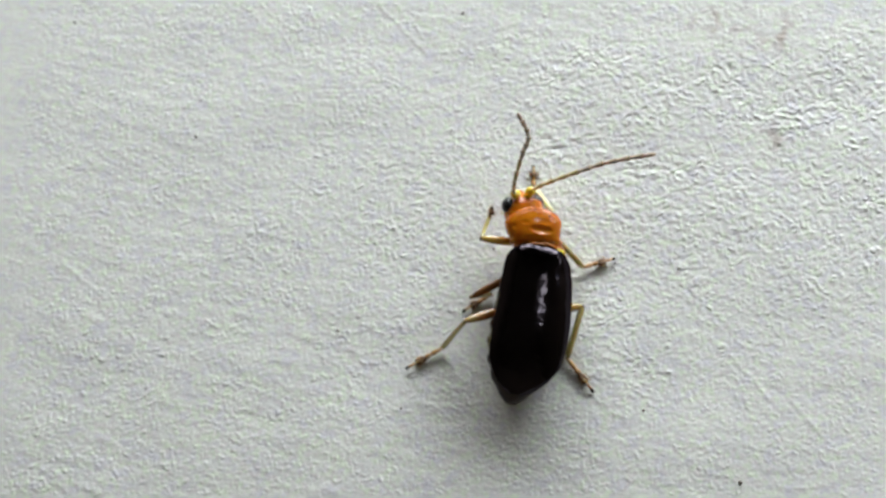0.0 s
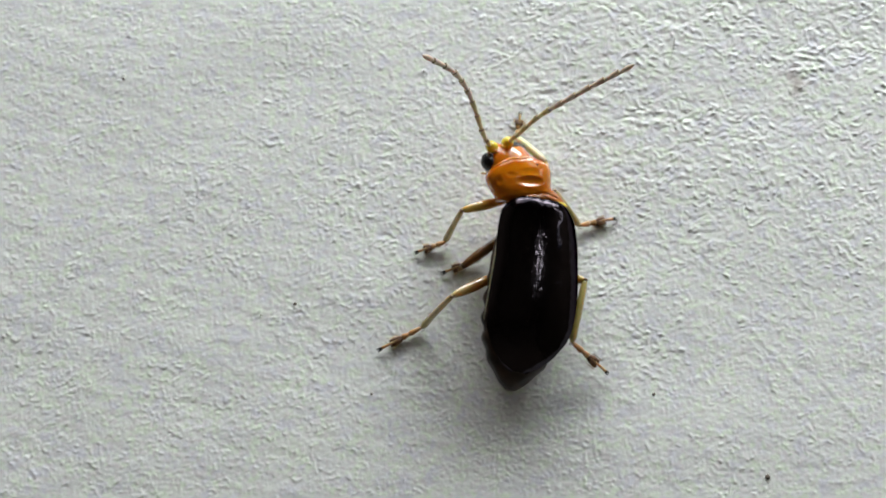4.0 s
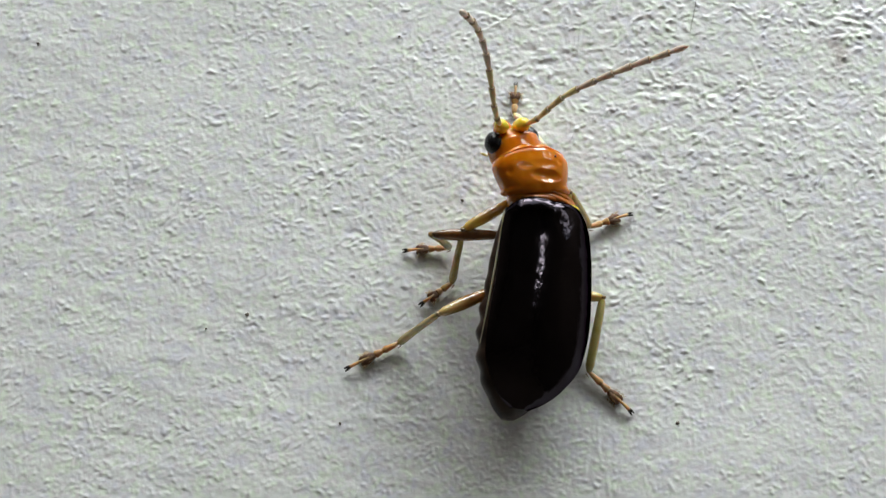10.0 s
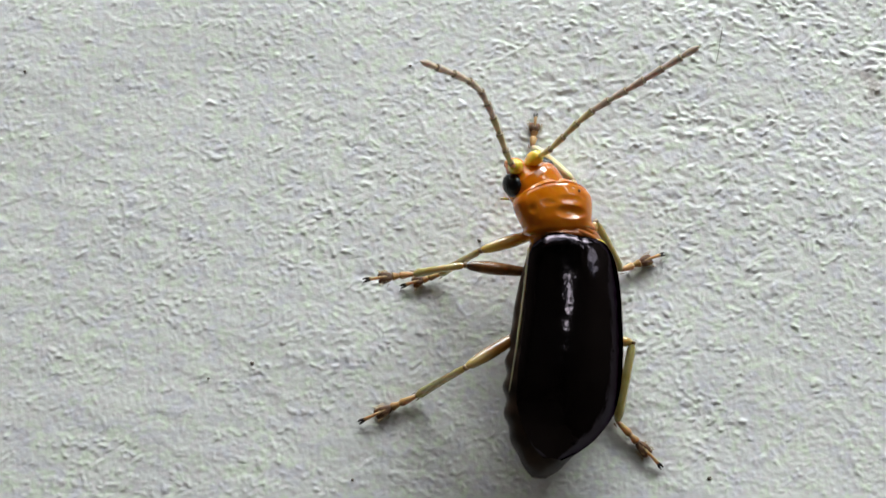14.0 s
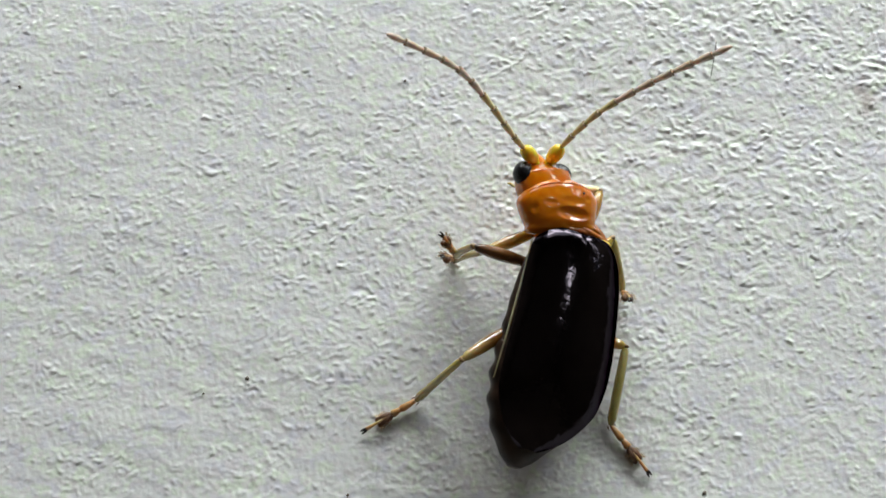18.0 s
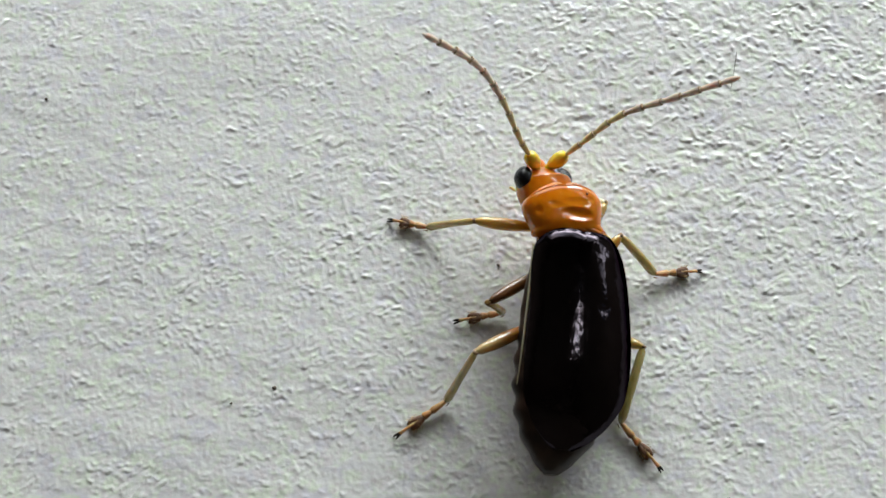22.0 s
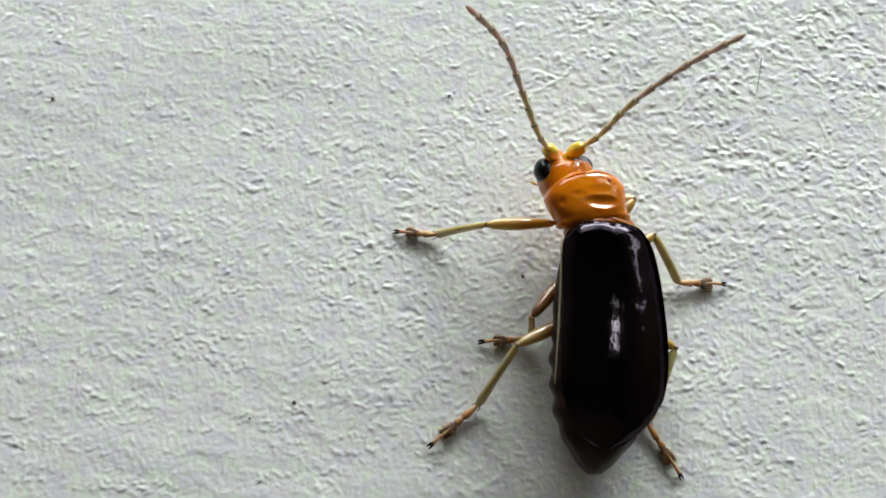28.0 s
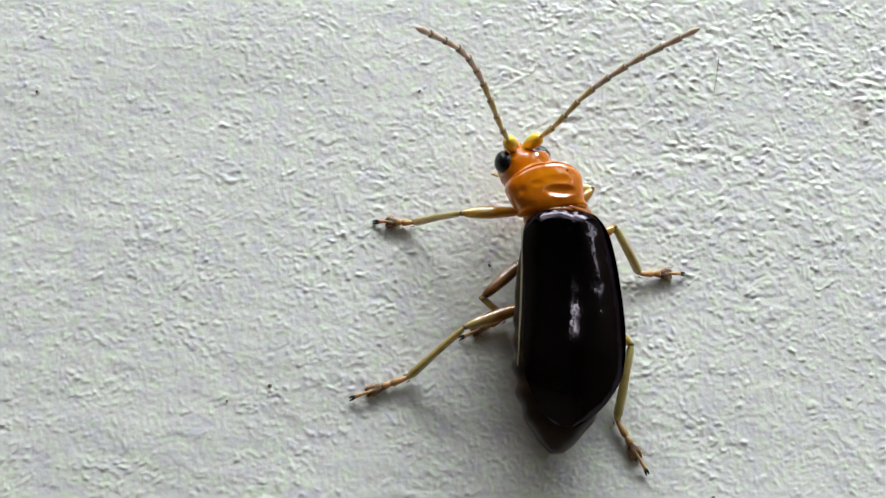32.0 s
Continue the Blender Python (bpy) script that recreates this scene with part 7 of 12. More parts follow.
    walk(legs["front_right"][1], [
        (0, mm(0.000, 1.250, -0.000, 1.4, -10.2, 33.4)), (1, mm(0.000, 1.250, 0.000, 15.2, -6.0, 14.5)),
        (2, mm(0.000, 1.250, 0.000, -11.1, -2.3, 11.4)), (3, mm(0.000, 1.250, -0.000, -3.5, -7.7, 28.7)),
        (3.5, mm(0.000, 1.250, 0.000, -6.5, -8.8, 35.6)), (4.17, mm(-0.000, 1.250, -0.000, -2.5, -11.9, 42.5)),
        (4.83, mm(0.000, 1.250, -0.000, 4.2, -18.1, 54.3)), (5.5, mm(-0.000, 1.250, 0.000, 8.3, -21.9, 60.3)),
        (5.75, mm(-0.000, 1.250, 0.000, 11.2, -16.8, 43.5)), (6, mm(-0.000, 1.250, -0.000, 12.4, -10.9, 27.4)),
        (6.5, mm(-0.000, 1.250, -0.000, 2.9, -9.0, 27.9)), (7, mm(0.000, 1.250, 0.000, 9.6, -10.6, 27.9)),
        (8, mm(0.000, 1.250, -0.000, -3.9, -7.9, 28.9)), (8.5, mm(-0.000, 1.250, 0.000, -1.5, -10.9, 37.6)),
        (9, mm(0.000, 1.250, 0.000, 3.4, -12.2, 37.0)), (9.5, mm(0.000, 1.250, 0.000, 9.8, -9.9, 26.0)),
        (10, mm(0.000, 1.250, 0.000, 10.1, -11.7, 30.5)), (10.5, mm(-0.000, 1.250, 0.000, 7.9, -11.4, 31.2)),
        (11, mm(-0.000, 1.250, -0.000, 7.7, -12.2, 33.5)), (12, mm(0.000, 1.250, 0.000, 8.3, -16.1, 43.5)),
        (12.5, mm(-0.000, 1.250, -0.000, 11.4, -15.0, 38.2)), (13, mm(0.000, 1.250, -0.000, 8.9, -17.1, 45.9)),
        (14, mm(0.000, 1.250, -0.000, 12.2, -18.0, 45.0)), (14.5, mm(-0.000, 1.250, -0.000, 9.1, -15.8, 41.9)),
        (15.17, mm(0.000, 1.250, 0.000, 9.5, -15.7, 41.4)), (15.83, mm(-0.000, 1.250, 0.000, 10.7, -16.0, 40.9)),
        (16.5, mm(0.000, 1.250, 0.000, 11.1, -16.0, 40.7)), (16.75, mm(0.000, 1.250, -0.000, -13.7, -13.4, 68.3)),
        (17, mm(-0.000, 1.250, 0.000, -30.3, -5.6, 97.8)), (18, mm(0.000, 1.250, 0.000, -28.7, -7.1, 95.3)),
        (18.5, mm(0.000, 1.250, -0.000, -27.7, -4.8, 94.8)), (18.75, mm(0.000, 1.250, 0.000, -27.2, -3.2, 100.8)),
        (19, mm(0.000, 1.250, -0.000, -26.8, -2.0, 106.7)), (20, mm(0.000, 1.250, 0.000, -26.2, -1.5, 108.4)),
        (21, mm(0.000, 1.250, -0.000, -26.2, -0.9, 109.9)), (22, mm(-0.000, 1.250, -0.000, -26.0, -0.8, 112.4)),
        (23, mm(0.000, 1.250, 0.000, -25.9, -0.4, 112.2)), (24, mm(0.000, 1.250, 0.000, -27.3, 2.1, 108.8)),
        (25, mm(0.000, 1.250, 0.000, -27.3, 3.5, 112.3)), (25.83, mm(0.000, 1.250, -0.000, -27.1, 4.0, 116.8)),
        (26.67, mm(-0.000, 1.250, 0.000, -26.3, 4.5, 125.0)), (27.5, mm(0.000, 1.250, -0.000, -25.9, 4.9, 129.3)),
        (28, mm(0.000, 1.250, -0.000, -27.1, 9.1, 118.0)), (29, mm(-0.000, 1.250, -0.000, -27.1, 9.4, 118.2)),
        (30, mm(0.000, 1.250, 0.000, -24.8, 2.8, 123.9)), (31, mm(-0.000, 1.250, -0.000, -24.0, -0.0, 122.9)),
        (32, mm(-0.000, 1.250, 0.000, -23.5, -0.2, 123.1)),
    ])
    walk(legs["front_right"][2], [
        (0, mm(-0.721, 2.331, 0.032, 12.1, -0.8, 2.3)), (1, mm(-0.349, 2.456, 0.338, 16.1, 6.2, -14.9)),
        (2, mm(-0.241, 2.503, -0.250, 5.2, 2.9, -14.3)), (3, mm(-0.614, 2.393, -0.078, 9.3, 3.8, -13.4)),
        (3.5, mm(-0.734, 2.313, -0.146, 8.7, 2.6, -10.0)), (4.17, mm(-0.869, 2.216, -0.056, 11.2, 2.5, -8.0)),
        (4.83, mm(-1.070, 1.983, 0.090, 15.9, 2.1, -5.2)), (5.5, mm(-1.153, 1.825, 0.175, 18.7, 1.9, -4.1)),
        (5.75, mm(-0.931, 2.125, 0.241, 17.3, 4.5, -10.4)), (6, mm(-0.631, 2.353, 0.275, 15.7, 7.1, -17.3)),
        (6.5, mm(-0.616, 2.393, 0.065, 12.2, 4.7, -14.1)), (7, mm(-0.635, 2.364, 0.213, 14.8, 6.4, -16.4)),
        (8, mm(-0.617, 2.391, -0.088, 9.7, 2.6, -9.2)), (8.5, mm(-0.788, 2.283, -0.033, 11.5, 1.2, -3.9)),
        (9, mm(-0.794, 2.277, 0.076, 13.7, 2.0, -5.6)), (9.5, mm(-0.595, 2.385, 0.218, 15.2, 4.5, -11.3)),
        (10, mm(-0.690, 2.329, 0.224, 16.0, 3.1, -7.6)), (10.5, mm(-0.697, 2.333, 0.175, 14.8, 4.4, -11.5)),
        (11, mm(-0.741, 2.304, 0.171, 15.1, 4.0, -10.3)), (12, mm(-0.923, 2.147, 0.181, 16.6, 2.3, -5.4)),
        (12.5, mm(-0.839, 2.211, 0.248, 17.0, 4.3, -10.0)), (13, mm(-0.964, 2.101, 0.191, 17.2, 1.1, -2.6)),
        (14, mm(-0.958, 2.089, 0.260, 18.5, 2.7, -5.8)), (14.5, mm(-0.898, 2.169, 0.198, 16.8, 2.4, -5.8)),
        (15.17, mm(-0.892, 2.173, 0.206, 16.9, 2.6, -6.1)), (15.83, mm(-0.887, 2.172, 0.232, 17.5, 2.4, -5.5)),
        (16.5, mm(-0.884, 2.172, 0.241, 17.7, 2.3, -5.3)), (16.75, mm(-1.147, 1.783, -0.300, 8.4, -0.6, 2.4)),
        (17, mm(-1.120, 1.161, -0.654, -0.5, -1.3, 13.0)), (18, mm(-1.143, 1.220, -0.619, 1.0, -1.3, 10.3)),
        (18.5, mm(-1.151, 1.205, -0.602, -1.3, -0.8, 9.6)), (18.75, mm(-1.141, 1.066, -0.594, -2.9, -0.8, 14.9)),
        (19, mm(-1.118, 0.937, -0.585, -4.0, -0.7, 20.1)), (20, mm(-1.112, 0.896, -0.573, -4.5, -0.6, 21.0)),
        (21, mm(-1.100, 0.861, -0.574, -5.1, -0.4, 21.9)), (22, mm(-1.083, 0.812, -0.570, -5.2, -0.4, 24.5)),
        (23, mm(-1.084, 0.811, -0.567, -5.6, -0.2, 23.6)), (24, mm(-1.087, 0.857, -0.595, -8.1, 0.7, 19.3)),
        (25, mm(-1.056, 0.779, -0.595, -9.5, 1.4, 22.5)), (25.83, mm(-1.015, 0.691, -0.590, -10.0, 2.1, 27.4)),
        (26.67, mm(-0.930, 0.545, -0.574, -10.4, 3.2, 36.0)), (27.5, mm(-0.875, 0.472, -0.565, -10.8, 4.1, 40.4)),
        (28, mm(-0.978, 0.625, -0.584, -15.0, 5.0, 29.1)), (29, mm(-0.975, 0.618, -0.584, -15.3, 5.3, 29.6)),
        (30, mm(-0.965, 0.571, -0.544, -8.8, 1.9, 33.7)), (31, mm(-0.997, 0.605, -0.529, -6.0, -0.0, 31.6)),
        (32, mm(-1.000, 0.600, -0.518, -5.8, -0.1, 31.2)),
    ])
    walk(legs["middle_right"][0], [
        (0, mm(0.501, -0.736, 0.753, 13.9, -13.3, -7.8)), (1, mm(0.499, -0.706, 0.759, 12.7, -13.7, -1.3)),
        (2, mm(0.508, -0.686, 0.763, 14.0, -14.5, -10.3)), (3, mm(0.505, -0.700, 0.759, 12.1, -15.1, -7.9)),
        (3.5, mm(0.500, -0.708, 0.757, 11.6, -15.2, -3.3)), (4.17, mm(0.503, -0.712, 0.757, 12.3, -16.0, -8.1)),
        (4.83, mm(0.507, -0.718, 0.757, 13.1, -16.9, -16.9)), (5.5, mm(0.509, -0.722, 0.757, 13.7, -17.6, -21.7)),
        (6, mm(0.508, -0.631, 0.787, 20.4, -18.4, -10.2)), (6.5, mm(0.505, -0.660, 0.770, 15.3, -19.1, -7.6)),
        (7, mm(0.501, -0.673, 0.772, 18.4, -19.8, -6.9)), (8, mm(0.504, -0.694, 0.766, 18.6, -21.4, -11.0)),
        (8.5, mm(0.509, -0.703, 0.766, 21.8, -21.2, -18.1)), (9, mm(0.509, -0.700, 0.766, 20.5, -21.3, -16.7)),
        (9.5, mm(0.503, -0.718, 0.761, 21.8, -21.3, -13.4)), (10, mm(0.505, -0.699, 0.773, 27.8, -21.3, -16.6)),
        (10.5, mm(0.509, -0.655, 0.781, 20.7, -21.3, -12.8)), (11, mm(0.505, -0.674, 0.775, 21.6, -21.3, -11.5)),
        (12, mm(0.515, -0.676, 0.777, 22.8, -21.1, -19.5)), (12.5, mm(0.522, -0.656, 0.787, 24.1, -21.0, -21.8)),
        (13, mm(0.524, -0.637, 0.789, 14.7, -21.1, -19.4)), (14, mm(0.525, -0.601, 0.796, 9.6, -21.3, -16.5)),
        (14.25, mm(0.525, -0.544, 0.786, -0.1, -21.4, -11.0)), (14.5, mm(0.531, -0.439, 0.748, -11.4, -21.3, -6.0)),
        (15.17, mm(0.535, -0.398, 0.725, -14.9, -20.9, -4.5)), (15.83, mm(0.529, -0.371, 0.702, -18.0, -20.4, -2.3)),
        (16.5, mm(0.523, -0.369, 0.696, -18.8, -20.0, -1.2)), (17, mm(0.545, -0.440, 0.722, -14.0, -20.1, -6.9)),
        (17.2, mm(0.505, -0.647, 0.758, 8.4, -20.0, -11.0)), (17.4, mm(0.500, -0.680, 0.754, 10.9, -19.9, -16.0)),
        (17.6, mm(0.495, -0.713, 0.749, 13.4, -19.6, -21.2)), (17.8, mm(0.491, -0.746, 0.745, 15.7, -19.1, -26.3)),
        (18, mm(0.486, -0.779, 0.740, 17.9, -18.6, -31.4)), (18.1, mm(0.491, -0.768, 0.744, 18.2, -18.7, -30.4)),
        (18.2, mm(0.495, -0.757, 0.748, 18.4, -18.7, -29.3)), (18.3, mm(0.500, -0.746, 0.751, 18.7, -18.6, -28.2)),
        (18.4, mm(0.505, -0.735, 0.755, 18.9, -18.5, -27.1)), (18.5, mm(0.508, -0.726, 0.758, 20.3, -18.4, -26.0)),
        (19, mm(0.513, -0.731, 0.759, 23.5, -14.6, -41.8)), (20, mm(0.502, -0.748, 0.751, 22.8, -14.2, -40.0)),
        (21, mm(0.504, -0.745, 0.752, 22.2, -13.5, -39.7)), (22, mm(0.506, -0.742, 0.754, 22.1, -12.8, -40.2)),
        (23, mm(0.487, -0.767, 0.741, 23.1, -11.8, -42.0)), (24, mm(0.467, -0.790, 0.731, 20.8, -10.9, -43.2)),
        (25, mm(0.450, -0.804, 0.724, 19.8, -10.0, -46.1)), (25.83, mm(0.452, -0.800, 0.726, 19.6, -9.5, -47.0)),
        (26.67, mm(0.454, -0.795, 0.728, 19.7, -8.8, -48.8)), (27.5, mm(0.456, -0.791, 0.730, 19.3, -8.3, -49.7)),
        (28, mm(0.456, -0.792, 0.730, 19.0, -8.3, -49.0)), (29, mm(0.473, -0.773, 0.738, 19.1, -7.7, -51.6)),
        (30, mm(0.470, -0.774, 0.737, 19.0, -7.2, -54.3)), (31, mm(0.463, -0.778, 0.734, 19.2, -7.2, -54.0)),
        (32, mm(0.466, -0.774, 0.734, 18.7, -6.5, -57.3)),
    ])
    walk(legs["middle_right"][1], [
        (0, mm(-0.000, 1.300, 0.000, -35.8, -13.9, -114.2)), (1, mm(0.000, 1.300, 0.000, -37.0, -14.4, -112.6)),
        (2, mm(0.000, 1.300, 0.000, -35.2, -13.0, -118.9)), (3, mm(-0.000, 1.300, -0.000, -33.8, -11.8, -120.6)),
        (3.5, mm(-0.000, 1.300, -0.000, -33.5, -11.8, -124.5)), (4.17, mm(-0.000, 1.300, -0.000, -32.9, -11.2, -125.5)),
        (4.83, mm(-0.000, 1.300, 0.000, -31.4, -9.5, -126.7)), (5.5, mm(-0.000, 1.300, 0.000, -30.6, -8.7, -127.2)),
        (6, mm(0.000, 1.300, -0.000, -38.6, -16.6, -129.4)), (6.5, mm(-0.000, 1.300, 0.000, -34.3, -13.0, -130.5)),
        (7, mm(-0.000, 1.300, 0.000, -37.5, -16.3, -126.9)), (8, mm(-0.000, 1.300, -0.000, -37.9, -16.5, -119.5)),
        (8.5, mm(0.000, 1.300, 0.000, -39.3, -17.6, -116.0)), (9, mm(0.000, 1.300, 0.000, -37.6, -16.4, -119.5)),
        (9.5, mm(0.000, 1.300, 0.000, -38.8, -18.2, -121.5)), (10, mm(0.000, 1.300, -0.000, -47.2, -24.0, -113.6)),
        (10.5, mm(0.000, 1.300, 0.000, -39.2, -17.3, -121.8)), (11, mm(-0.000, 1.300, 0.000, -40.7, -18.9, -119.9)),
        (12, mm(-0.000, 1.300, 0.000, -37.8, -16.7, -124.0)), (12.5, mm(0.000, 1.300, -0.000, -40.7, -18.2, -117.1)),
        (13, mm(0.000, 1.300, 0.000, -32.6, -9.8, -124.4)), (14, mm(0.000, 1.300, -0.000, -30.5, -6.3, -125.7)),
        (14.25, mm(-0.000, 1.300, -0.000, -26.4, -0.0, -125.2)), (14.5, mm(-0.000, 1.300, -0.000, -21.3, 7.7, -126.2)),
        (15.17, mm(0.000, 1.300, 0.000, -19.7, 10.0, -127.2)), (15.83, mm(-0.000, 1.300, 0.000, -18.3, 11.9, -127.4)),
        (16.5, mm(0.000, 1.300, -0.000, -17.9, 12.2, -127.0)), (17, mm(-0.000, 1.300, 0.000, -20.2, 9.2, -132.2)),
        (17.2, mm(-0.000, 1.300, -0.000, -7.2, -6.5, -131.5)), (17.4, mm(0.000, 1.300, -0.000, -13.4, -7.4, -128.9)),
        (17.6, mm(0.000, 1.300, -0.000, -19.6, -8.3, -126.4)), (17.8, mm(0.000, 1.300, -0.000, -25.8, -9.0, -124.1)),
        (18, mm(-0.000, 1.300, -0.000, -32.1, -9.7, -122.2)), (18.1, mm(0.000, 1.300, 0.000, -33.9, -10.8, -116.6)),
        (18.2, mm(-0.000, 1.300, 0.000, -35.5, -11.7, -110.9)), (18.3, mm(0.000, 1.300, 0.000, -36.8, -12.5, -105.1)),
        (18.4, mm(0.000, 1.300, -0.000, -37.7, -13.0, -99.4)), (18.5, mm(-0.000, 1.300, -0.000, -38.3, -14.5, -93.7)),
        (19, mm(-0.000, 1.300, -0.000, -36.8, -12.7, -83.6)), (20, mm(0.000, 1.300, 0.000, -36.7, -12.8, -84.2)),
        (21, mm(-0.000, 1.300, 0.000, -36.7, -12.7, -84.2)), (22, mm(-0.000, 1.300, 0.000, -37.0, -12.9, -84.4)),
        (23, mm(-0.000, 1.300, -0.000, -38.8, -13.9, -81.3)), (24, mm(-0.000, 1.300, 0.000, -33.5, -11.9, -92.6)),
        (25, mm(0.000, 1.300, -0.000, -31.5, -10.7, -95.7)), (25.83, mm(0.000, 1.300, -0.000, -31.5, -10.4, -94.4)),
        (26.67, mm(-0.000, 1.300, -0.000, -32.2, -10.6, -91.8)), (27.5, mm(0.000, 1.300, -0.000, -32.3, -10.4, -90.3)),
        (28, mm(0.000, 1.300, -0.000, -31.5, -10.3, -94.1)), (29, mm(0.000, 1.300, 0.000, -32.0, -9.9, -89.6)),
        (30, mm(-0.000, 1.300, 0.000, -31.8, -9.4, -86.1)), (31, mm(-0.000, 1.300, 0.000, -31.4, -9.5, -87.7)),
        (32, mm(-0.000, 1.300, 0.000, -30.3, -8.6, -86.8)),
    ])
    walk(legs["middle_right"][2], [
        (0, mm(0.954, 0.655, -0.796, -13.2, -12.6, -55.7)), (1, mm(0.952, 0.677, -0.817, -11.9, -13.8, -62.5)),
        (2, mm(0.913, 0.588, -0.787, -13.1, -12.2, -55.1)), (3, mm(0.920, 0.570, -0.763, -11.6, -11.8, -59.5)),
        (3.5, mm(0.873, 0.508, -0.757, -9.8, -13.3, -68.9)), (4.17, mm(0.871, 0.497, -0.746, -11.2, -12.0, -61.4)),
        (4.83, mm(0.886, 0.489, -0.719, -12.7, -8.8, -47.9)), (5.5, mm(0.895, 0.485, -0.704, -13.0, -7.1, -40.6)),
        (6, mm(0.687, 0.413, -0.837, -19.9, -14.8, -43.3)), (6.5, mm(0.764, 0.414, -0.768, -15.3, -13.2, -50.8)),
        (7, mm(0.744, 0.442, -0.818, -17.1, -16.1, -51.7)), (8, mm(0.841, 0.544, -0.825, -15.2, -15.7, -55.6)),
        (8.5, mm(0.856, 0.584, -0.845, -16.7, -15.5, -51.8)), (9, mm(0.847, 0.545, -0.820, -16.7, -14.4, -49.6)),
        (9.5, mm(0.788, 0.496, -0.833, -18.7, -16.0, -47.9)), (10, mm(0.704, 0.537, -0.939, -22.8, -18.8, -44.8)),
        (10.5, mm(0.783, 0.504, -0.845, -17.8, -15.5, -49.0)), (11, mm(0.773, 0.514, -0.863, -18.3, -16.9, -50.3)),
        (12, mm(0.780, 0.478, -0.822, -18.3, -14.7, -46.6)), (12.5, mm(0.815, 0.563, -0.867, -18.1, -15.4, -48.1)),
        (13, mm(0.901, 0.529, -0.744, -12.7, -8.7, -47.3)), (14, mm(0.933, 0.532, -0.706, -10.0, -5.7, -47.1)),
        (14.25, mm(1.025, 0.578, -0.623, -4.8, -0.0, -49.6)), (14.5, mm(1.093, 0.585, -0.503, 1.2, 7.3, -50.6)),
        (15.17, mm(1.100, 0.568, -0.464, 2.9, 9.9, -51.7)), (15.83, mm(1.111, 0.565, -0.429, 4.1, 11.9, -53.0)),
        (16.5, mm(1.119, 0.571, -0.421, 4.1, 12.3, -53.6)), (17, mm(1.025, 0.474, -0.478, 3.3, 9.3, -48.7)),
        (17.2, mm(1.027, 0.365, -0.174, -19.7, -6.9, -52.1)), (17.4, mm(1.034, 0.413, -0.321, 4.8, -8.1, -59.2)),
        (17.6, mm(1.022, 0.464, -0.465, 29.5, -9.5, -68.5)), (17.8, mm(0.990, 0.514, -0.602, 53.6, -10.9, -87.6)),
        (18, mm(0.937, 0.562, -0.733, 71.7, -8.4, -133.2)), (18.1, mm(0.973, 0.649, -0.767, 59.8, -12.0, -95.0)),
        (18.2, mm(1.006, 0.740, -0.796, 42.1, -11.9, -71.8)), (18.3, mm(1.035, 0.833, -0.819, 23.6, -11.1, -58.9)),
        (18.4, mm(1.061, 0.929, -0.834, 5.0, -10.2, -50.0)), (18.5, mm(1.081, 1.011, -0.841, -15.5, -9.9, -42.2)),
        (19, mm(1.134, 1.243, -0.819, -15.1, -7.5, -35.8)), (20, mm(1.135, 1.229, -0.816, -14.4, -8.5, -41.0)),
        (21, mm(1.135, 1.230, -0.817, -14.4, -8.5, -41.2)), (22, mm(1.131, 1.221, -0.821, -14.6, -8.5, -40.6)),
        (23, mm(1.111, 1.256, -0.851, -15.8, -8.9, -38.5)), (24, mm(1.159, 1.087, -0.757, -13.6, -8.0, -41.8)),
        (25, mm(1.175, 1.047, -0.719, -12.6, -7.3, -42.8)), (25.83, mm(1.179, 1.077, -0.720, -12.5, -7.0, -41.9)),
        (26.67, mm(1.180, 1.127, -0.733, -12.9, -6.8, -39.8)), (27.5, mm(1.183, 1.158, -0.735, -12.8, -6.5, -38.8)),
        (28, mm(1.182, 1.084, -0.719, -12.7, -6.6, -39.7)), (29, mm(1.189, 1.181, -0.730, -12.3, -6.5, -40.6)),
        (30, mm(1.195, 1.261, -0.728, -12.3, -5.6, -36.4)), (31, mm(1.199, 1.228, -0.719, -12.4, -5.8, -37.0)),
        (32, mm(1.213, 1.262, -0.697, -12.1, -4.5, -31.2)),
    ])
